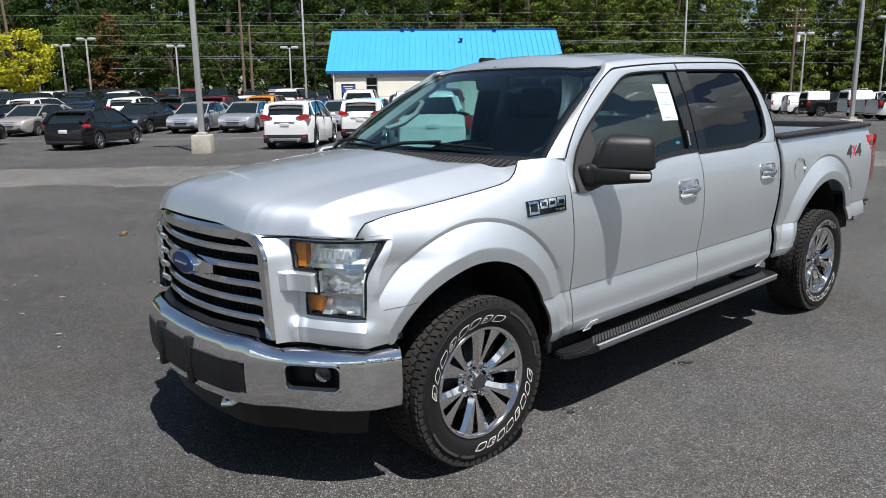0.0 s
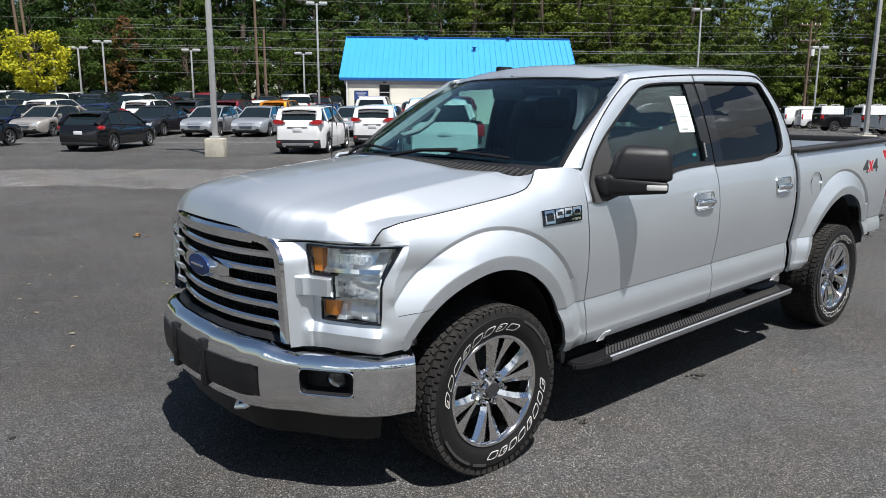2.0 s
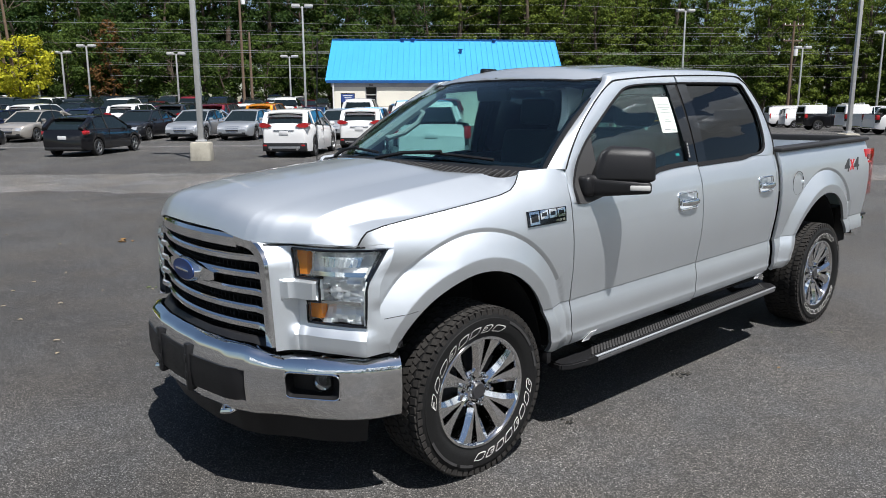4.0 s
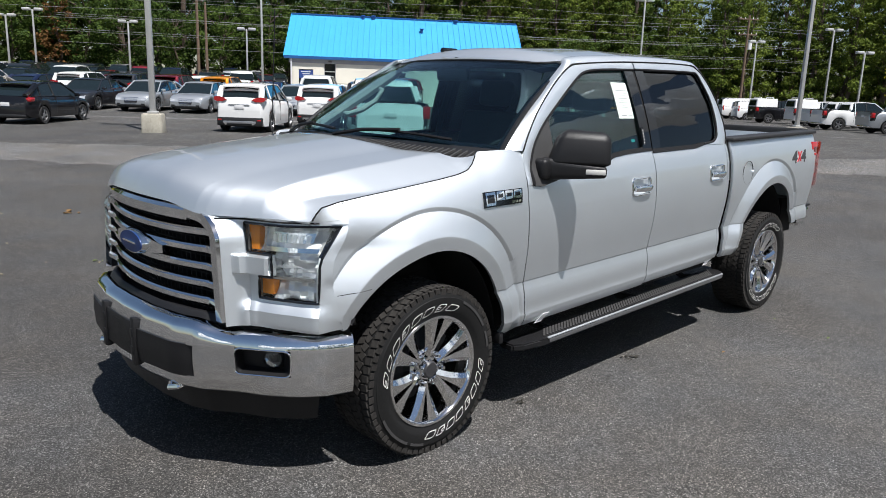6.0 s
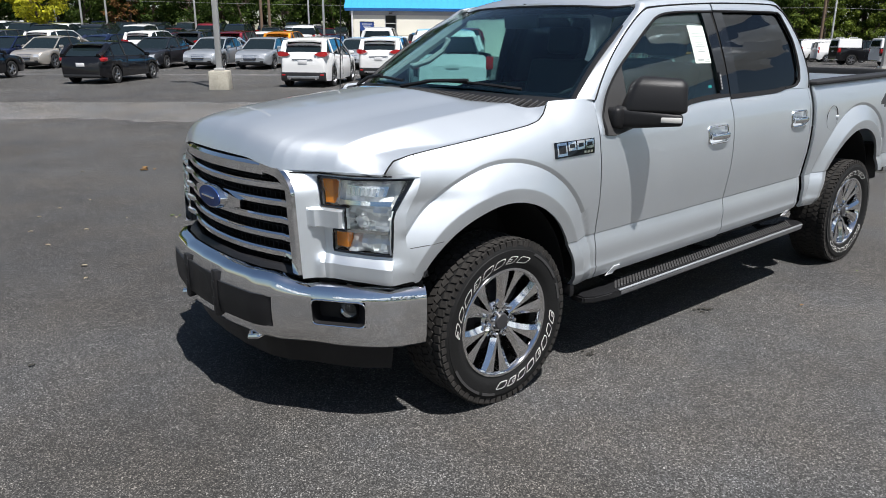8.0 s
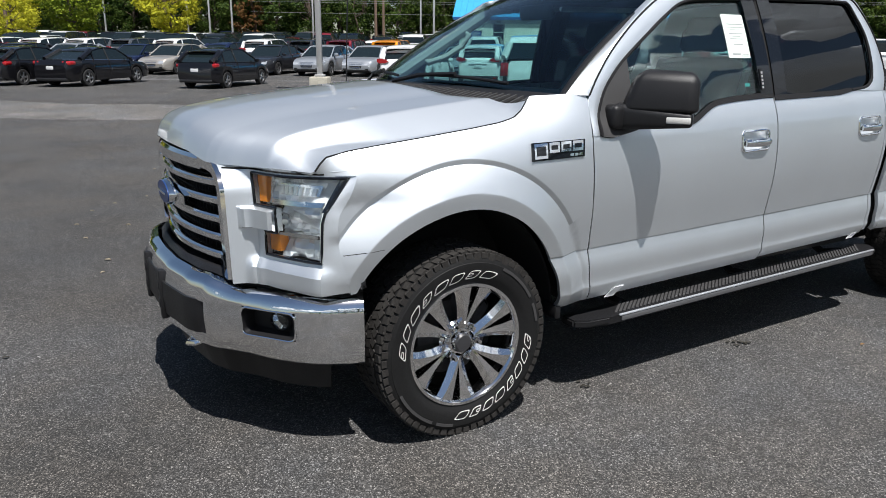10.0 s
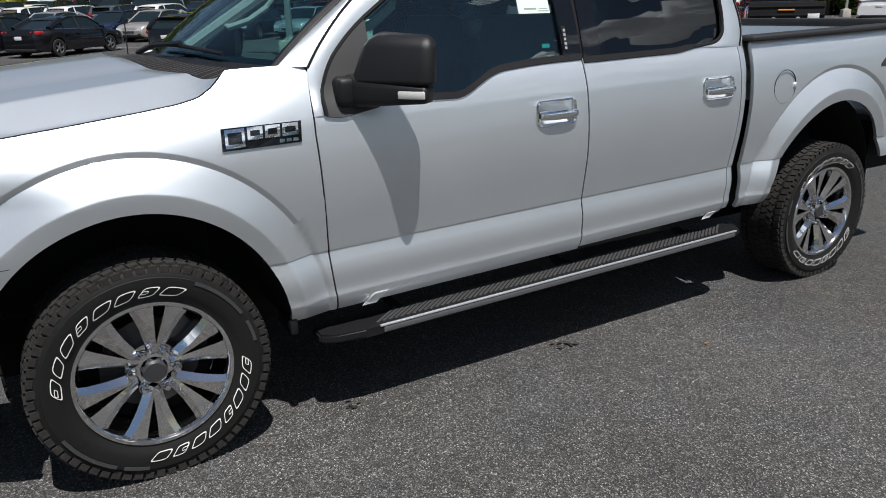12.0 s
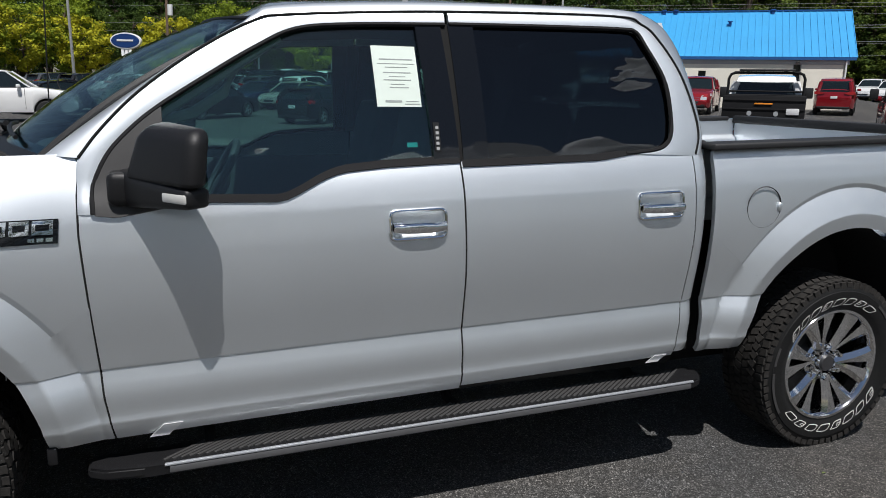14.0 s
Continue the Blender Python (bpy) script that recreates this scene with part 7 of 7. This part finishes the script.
        part("lens", own_side(bm), GLASS_CLEAR, fog)
        # tow hook
        bm = tube(bmesh.new(), [(-.80, -.385, .40), (-.88, -.39, .395), (-.945, -.385, .378), (-.965, -.36, .372), (-.945, -.335, .378), (-.88, -.33, .395), (-.80, -.335, .40)], .013, 8)
        part("tow_hook", own_side(bm), CHROME, T, "bright tow hook")
    # top of the surround, bars, mesh behind
    def bar(z0, half, tall, deep, bow=0.0, lift=0.0):
        """A chrome bar bent round the nose: a rounded upper slope and a flat face."""
        prof = [(-.5, -.5), (-.5, .15), (-.30, .40), (.05, .5), (.5, .5), (.5, -.5)]
        bm = bmesh.new()
        rings = []
        for y in spread(-half, 44, half):
            z = z0 + bow * (y / .5) ** 2
            rings.append([bm.verts.new(grille_pt(y, z + tall * pz, -deep * px - deep * .5 + lift)) for px, pz in prof])
        for p, q in zip(rings, rings[1:]):
            for k in range(len(prof)):
                j = (k + 1) % len(prof)
                bm.faces.new((p[k], p[j], q[j], q[k]))
        bm.faces.new(rings[0]); bm.faces.new(rings[-1])
        bmesh.ops.recalc_face_normals(bm, faces=bm.faces[:])
        return bm
    part("grille_top", bar(1.126, .382, .060, .05, -.002, .026), CHROME, T, "chrome top bar of the grille", 28)
    for z in (.752, .826, .900, .974, 1.046):
        part("grille_bar", bar(z, grille_half(z) - .052, .030, .038, .010, .014), CHROME, T, "chrome grille bar", 28)
    bm = sheet(lambda u, v: grille_pt(u * (grille_half(v) - .03), v, -.06), spread(-1, 20, 1), spread(.68, 4, 1.12), thick=-.01)
    back = part("grille_backing", flip_normals(bm), WELL, T, "black grille mesh")
    bm = bmesh.new()
    for k in range(38):
        y = -.52 + k * 1.04 / 37
        a, b = grille_pt(y, .70, -.035), grille_pt(y, 1.10 if abs(y) < .46 else 1.04, -.035)
        box(bm, a.x - .004, a.x + .012, y - .004, y + .004, a.z, b.z)
    for k in range(16):
        z = .715 + k * .025
        tube(bm, [grille_pt((grille_half(z) - .035) * (q / 7 - 1), z, -.03) for q in range(15)], .003, 4)
    part("grille_mesh", bm, SEAL, back)
    # oval badge
    bm = lathe(bmesh.new(), [(0, -.012), (.9, -.012), (1.0, -.002), (.97, .008), (0, .012)], 40, "Y")
    face = Matrix.Translation((-.922, 0, .945)) @ Matrix.Rotation(radians(-90), 4, "Z")
    bmesh.ops.transform(bm, matrix=face @ Matrix.Diagonal((.124, 1.7, .058, 1)), verts=bm.verts)
    oval = part("front_badge", bm, CHROME, T, "chrome oval badge with a blue face")
    bm = lathe(bmesh.new(), [(0, -.016), (.97, -.016), (.99, -.010), (0, -.010)], 40, "Y")
    bmesh.ops.transform(bm, matrix=face @ Matrix.Diagonal((.110, 1.5, .049, 1)), verts=bm.verts)
    part("badge_face", bm, BLUE_OVAL, oval, "deep blue oval")
    bm = bmesh.new()
    box(bm, -.955, -.944, -.062, .062, .940, .950, bevel=.002)
    part("badge_stroke", bm, CHROME, oval)
    for s in (-1, 1):
        bm = sheet(lambda u, v: grille_pt(s * (.10 + .13 * u), .945 + (v - .5) * (.075 - .04 * u), .03), spread(0, 6, 1), spread(0, 4, 1), thick=-.02 * s)
        part("badge_wing", bm, CHROME, oval)
    # bumper
    bm = sheet(lambda u, v: bumper_pt(u, v), Y_BUMP, Z_BUMP, keep=lambda u, v: not in_fog(u, v) and not in_pad(u, v), thick=-.02)
    bump = part("front_bumper", flip_normals(bm), CHROME, T, "polished chrome front bumper", 40)
    bm = sheet(lambda u, v: bumper_pt(u, v, .006 - .02 * smooth((abs(u) - .46) / .04)), [y for y in Y_BUMP if abs(y) <= .51], spread(.452, 8, .595), thick=-.02)
    part("bumper_pad", flip_normals(bm), BLACK_PLASTIC, bump, "black bumper insert")
    bm = box(bmesh.new(), -1.020, -.985, -.165, .165, .455, .615, bevel=.008)
    for y in (-.15, .15):
        for z in (.49, .57):
            box(bm, -1.030, -1.015, y - .012, y + .012, z - .02, z + .02, bevel=.003)
    for y in (-.155, .155):
        box(bm, -1.027, -1.0, y - .018, y + .018, .42, .64, bevel=.006)
    part("plate_bracket", bm, BLACK_PLASTIC, bump, "empty black plate bracket")
    # added dark filler behind the bumper; stops light slits in the ground shadow
    ys = spread(-.90, 24, .90)
    plan = [(bump_x(abs(y)) + .075, y) for y in ys] + [(-.46, .90), (-.46, -.90)]
    part("front_support", prism(bmesh.new(), list(reversed(plan)), .25, Matrix.Translation((0, 0, .425))), WELL, T)
    def pad(u, v):
        a = bumper_pt(u, .660, -.03)
        b = Vector((nose_x(min(abs(u), .93)) + .05, u, .70))
        return a.lerp(b, v) + Vector((0, 0, .018 * math.sin(math.pi * v)))
    part("bumper_step", flip_normals(sheet(pad, Y_BUMP, spread(0, 6, 1), thick=-.02)), BLACK_PLASTIC, T, "black plastic strip under the grille")
    bm = sheet(lambda u, v: bumper_pt(u, .41, -.04 - .05 * (1 - v)) + Vector((.0, 0, -.15 * (1 - v))), [y for y in Y_BUMP if abs(y) < .92], spread(0, 6, 1), thick=-.02)
    part("air_dam", flip_normals(bm), BLACK_PLASTIC, T, "black lower air dam")


def build_cabin(T):
    bm = bmesh.new()
    def dash(u, v):
        y = -.80 + 1.6 * u
        e = (y / .8) ** 2
        return Vector((.40 + .18 * e + .52 * v * (1 - .25 * e), y, 1.36 - .06 * v ** 3 - .03 * e + .03 * math.exp(-((y + .38) / .2) ** 2) * v - (.25 if v > .999 else 0)))
    sheet(lambda u, v: dash(v, u), spread(0, 8, .99, 1, 1.0), spread(0, 20, 1), thick=.03, bm=bm)
    part("dashboard", bm, TRIM_DASH, T, "dark grey dashboard")
    bm = lathe(bmesh.new(), [(.178 + .015 * math.cos(a), .015 * math.sin(a)) for a in (k * math.pi / 4 for k in range(8))], 36, "Z", closed=True)
    cyl(bm, (-.17, 0, 0), (.17, 0, -.02), .014, seg=8)
    cyl(bm, (0, -.17, 0), (0, 0, -.02), .014, seg=8)
    bmesh.ops.create_icosphere(bm, subdivisions=2, radius=.06, matrix=Matrix.Translation((0, 0, -.02)) @ Matrix.Diagonal((1, 1, .5, 1)))
    bmesh.ops.transform(bm, matrix=Matrix.Translation((1.06, -.40, 1.22)) @ Matrix.Rotation(radians(-62), 4, "Y"), verts=bm.verts)
    part("steering_wheel", bm, TRIM_DASH, T)
    for x, y, w in ((1.55, -.40, .52), (1.55, .40, .52), (2.48, -.40, .62), (2.48, .40, .62)):
        bm = box(bmesh.new(), x - .25, x + .27, y - w / 2, y + w / 2, .80, .98, bevel=.05, seg=3)
        seat = part("seat_cushion", bm, TRIM_CLOTH, T, "grey cloth seat")
        bm = box(bmesh.new(), -.06, .07, -w / 2, w / 2, 0, .62, bevel=.05, seg=3)
        bmesh.ops.transform(bm, matrix=Matrix.Translation((x + .24, y, .92)) @ Matrix.Rotation(radians(14), 4, "Y"), verts=bm.verts)
        part("seat_back", bm, TRIM_CLOTH, seat)
        bm = box(bmesh.new(), -.045, .05, -.14, .14, 0, .19, bevel=.04, seg=3)
        bmesh.ops.transform(bm, matrix=Matrix.Translation((x + .41, y, 1.56)) @ Matrix.Rotation(radians(8), 4, "Y"), verts=bm.verts)
        part("headrest", bm, TRIM_CLOTH, seat)
    bm = box(bmesh.new(), .55, 2.88, -.84, .84, .60, .78)
    part("cabin_floor", bm, WELL, T)
    for s in (-1, 1):
        bm = box(bmesh.new(), .72, 2.85, min(s * .86, s * .90), max(s * .86, s * .90), .65, 1.20, bevel=.02)
        part("door_card", bm, TRIM_DASH, T)
        # lining and grab handle of the windscreen pillar
        A, B = Vector((.585, s * .82, 1.40)), Vector((1.20, s * .685, 1.80))
        bm = tube(bmesh.new(), [A.lerp(B, t) + (Vector((.03, -.02, -.02)) if s > 0 else Vector((.075, -.004, -.035))) for t in (0, .25, .5, .75, 1)], .036 if s > 0 else .028, 8)
        part("pillar_lining", bm, TRIM_BEIGE, T, "pale grey pillar lining")
        a, b = A.lerp(B, .30), A.lerp(B, .72)
        d = Vector((.06, -s * .06, -.04)) if s > 0 else Vector((.10, .035, -.05))
        bm = tube(bmesh.new(), [a + Vector((.02, 0, 0)), a + d, a.lerp(b, .3) + d * 1.4, a.lerp(b, .7) + d * 1.4, b + d, b + Vector((.02, 0, 0))], .019, 8)
        part("grab_handle", bm, TRIM_BEIGE, T, "pale grey grab handle")
    bm = box(bmesh.new(), -.02, .02, -.125, .125, -.04, .04, bevel=.015)
    bmesh.ops.transform(bm, matrix=Matrix.Translation((1.08, 0, 1.76)) @ Matrix.Rotation(radians(-10), 4, "Y"), verts=bm.verts)
    cyl(bm, (1.085, 0, 1.77), (1.11, 0, 1.86), .012, seg=8)
    part("rear_view_mirror", bm, TRIM_DASH, T)
    bm = sheet(lambda u, v: roof_pt(u, .02 + .96 * v) + Vector((0, 0, -.05)), spread(.04, 10, .98), spread(0, 10, 1), thick=.01)
    part("headliner", bm, TRIM_CLOTH, T)


def side_y(r):
    return -float(np.interp(r, [.25, .268, .285, .305, .335, .362, .380], [.118, .124, .134, .140, .140, .133, .122]))


def wheel_parts():
    """Meshes of one wheel about its hub, outside facing -y; a list of (name, mesh)."""
    R = TYRE_R
    out = []
    prof = [(.255, -.116), (.262, -.122), (.268, -.124), (.285, -.134), (.305, -.140), (.335, -.140), (.350, -.1395), (.352, -.137), (.366, -.133), (.380, -.124), (.389, -.112), (.3915, -.09), (.3915, .09), (.388, .112),
            (.362, .134), (.30, .142), (.26, .122), (.255, .116)]
    out.append(("tyre", lathe(bmesh.new(), prof, 84, "Y", closed=True)))
    tread = bmesh.new()
    n = 64
    for k in range(n):
        for row, (y0, y1, off, sk) in enumerate(((-.126, -.092, 0, 10), (-.084, -.050, .5, -24), (-.044, -.004, .15, 18), (.004, .044, .65, -18), (.050, .084, .3, 24), (.092, .126, .8, -10))):
            a = 2 * math.pi * (k + off) / n
            m = Matrix.Rotation(a, 4, "Y") @ Matrix.Translation((R - .010, 0, 0)) @ Matrix.Rotation(radians(sk), 4, "X")
            box(tread, -.012, .009, y0, y1, -.0150, .0150, m)
        m = Matrix.Rotation(2 * math.pi * k / n, 4, "Y")
        box(tread, .360 if k % 2 else .368, .389, -.134, -.108, -.0135, .0135, m)
    out.append(("tread", tread))
    def outline(bm, r0, r1, a0, a1, slant, w):
        """A hollow raised block on the sidewall."""
        def q(r, a):
            aa = a + slant * (r - r0) / (r1 - r0)
            return Vector((r * math.cos(aa), side_y(r) - .0032, r * math.sin(aa)))
        mr, ma = (r0 + r1) / 2, (a0 + a1) / 2
        O, I = [], []
        for k in range(20):
            c, d = math.cos(2 * math.pi * k / 20), math.sin(2 * math.pi * k / 20)
            ex, ey = math.copysign(abs(c) ** .45, c), math.copysign(abs(d) ** .45, d)
            for store, cut in ((O, 0), (I, w)):
                store.append(bm.verts.new(q(mr + ((r1 - r0) / 2 - cut) * ey, ma + ((a1 - a0) / 2 - cut / mr) * ex)))
        for k in range(20):
            j = (k + 1) % 20
            bm.faces.new((O[k], O[j], I[j], I[k]))
    for centre, span in ((126, 114), (-48, 100)):
        for k in range(8):
            mid = radians(centre + span * (.5 - (k + .5) / 8))
            half = radians(span / 8 * (.40, .36, .42, .33, .41, .38, .34, .42)[k])
            bm = bmesh.new()
            outline(bm, .287, .321, mid - half, mid + half, -radians(6), .0034)
            if k % 3 == 0:
                outline(bm, .298, .310, mid - half * .45, mid + half * .45, -radians(1.5), .0026)
            out.append(("sidewall_block", bm))
    for a0, a1 in ((28, 62), (205, 240), (-116, -102), (8, 22)):
        bm = sheet(lambda u, v: Vector(((.338 + .012 * v) * math.cos(radians(u)), -.1412, (.338 + .012 * v) * math.sin(radians(u)))), spread(a0, 10, a1), [0, 1], thick=.002)
        out.append(("sidewall_arc", bm))
    out.append(("rim", lathe(bmesh.new(), [(.262, -.112), (.2665, -.122), (.262, -.1285), (.2505, -.1285), (.242, -.118), (.238, -.09), (.236, .0), (.232, .10), (.25, .118), (.262, .112)], 72, "Y", closed=True)))
    for k in range(6):
        for s in (-1, 1):
            sp = bmesh.new()
            a0, a1 = radians(60 * k + 20 + s * 9.0), radians(60 * k + 20 + s * 13.6)
            V = []
            for t, w, y, dpt in ((0, .0165, -.092, .03), (.22, .0180, -.098, .05), (.5, .0235, -.107, .06), (.8, .0325, -.117, .055), (1.0, .0425, -.1225, .04)):
                r, a = .060 + (.251 - .060) * t, a0 + (a1 - a0) * t
                c = Vector((r * math.cos(a), 0, r * math.sin(a)))
                g = Vector((-math.sin(a), 0, math.cos(a)))
                ridge, drop = -.50 + 1.0 * t, .021 - .009 * t
                pts = [(-w * 1.05, y + dpt), (-w * .95, y + .003), (w * ridge, y), (w * 1.02, y + drop), (w * 1.15, y + dpt)]
                if s < 0:
                    pts = [(-o, yy) for o, yy in reversed(pts)]
                V.append([sp.verts.new(c + g * o + Vector((0, yy, 0))) for o, yy in pts])
            for p, q in zip(V, V[1:]):
                for i in range(5):
                    sp.faces.new((p[i], p[(i + 1) % 5], q[(i + 1) % 5], q[i]))
            sp.faces.new(V[-1])
            bmesh.ops.recalc_face_normals(sp, faces=sp.faces[:])
            out.append(("spoke", sp))
    out.append(("hub", lathe(bmesh.new(), [(0, -.098), (.036, -.098), (.040, -.092), (.046, -.078), (.080, -.074), (.092, -.060), (.090, .02)], 36, "Y")))
    out.append(("hub_cap", lathe(bmesh.new(), [(0, -.108), (.034, -.107), (.041, -.098)], 28, "Y")))
    for k in range(6):
        a = radians(60 * k + 55)
        c = Vector((.073 * math.cos(a), 0, .073 * math.sin(a)))
        bm = cyl(bmesh.new(), c + Vector((0, -.116, 0)), c + Vector((0, -.085, 0)), .0095, .0125, 6)
        lathe(bm, [(.0135, -.090), (.0165, -.0915), (.0175, -.082)], 14, "Y", c)
        out.append(("lug_nut", bm))
    out.append(("brake_disc", lathe(bmesh.new(), [(.0, -.01), (.165, -.01), (.168, 0), (.165, .012), (0, .012)], 40, "Y")))
    out.append(("backing_plate", lathe(bmesh.new(), [(.0, .03), (.228, .03), (.230, .05), (0, .05)], 32, "Y")))
    out.append(("brake_caliper", box(bmesh.new(), .10, .20, -.035, .05, -.07, .07, Matrix.Rotation(radians(-35), 4, "Y"), bevel=.015)))
    return out


def build_wheels(T):
    kinds = dict(tyre=(RUBBER, "black all-terrain tyre"), tread=(TREAD_RUBBER, ""), sidewall_block=(WHITE_LETTER, "raised white letter outline"), sidewall_arc=(GREY_PLASTIC, ""), rim=(DARK_CHROME, "dark chrome wheel rim"),
                 spoke=(DARK_CHROME, "dark chrome spoke"), hub=(DARK_CHROME, ""), hub_cap=(GREY_DECAL, "grey hub cap"), lug_nut=(DARK_CHROME, ""), brake_disc=(DISC_STEEL, ""), backing_plate=(WELL, ""), brake_caliper=(DISC_STEEL, ""))
    made = [(k, mesh_ob(k, bm, kinds[k][0], 32)) for k, bm in wheel_parts()]
    made[1][1]["kind"] = "stuff"
    for i, (x, y, spin, face) in enumerate(((0, -.862, 0, 0), (WHEELBASE, -.862, -152, 0), (0, .862, 30, 180), (WHEELBASE, .862, 75, 180))):
        hub_m = pose(x, y, HUB_Z, 0, 0, face) @ Matrix.Rotation(radians(spin), 4, "Y")
        wheel = None
        for k, src in made:
            o = src if i == 0 else new(k, src.data)
            tagged(o, kinds[k][1], kind="stuff" if k == "tread" else "")
            if k == "tyre":
                wheel = o
                o.parent = T
                o.matrix_world = hub_m
            else:
                o.parent = wheel
                o.matrix_parent_inverse = Matrix()

# ---- build ----
build_ground()
build_building()
TRUCK, FRONT_DOORS = build_truck()
build_cars()
build_poles()
build_trees()
build_clouds()
build_leaves()
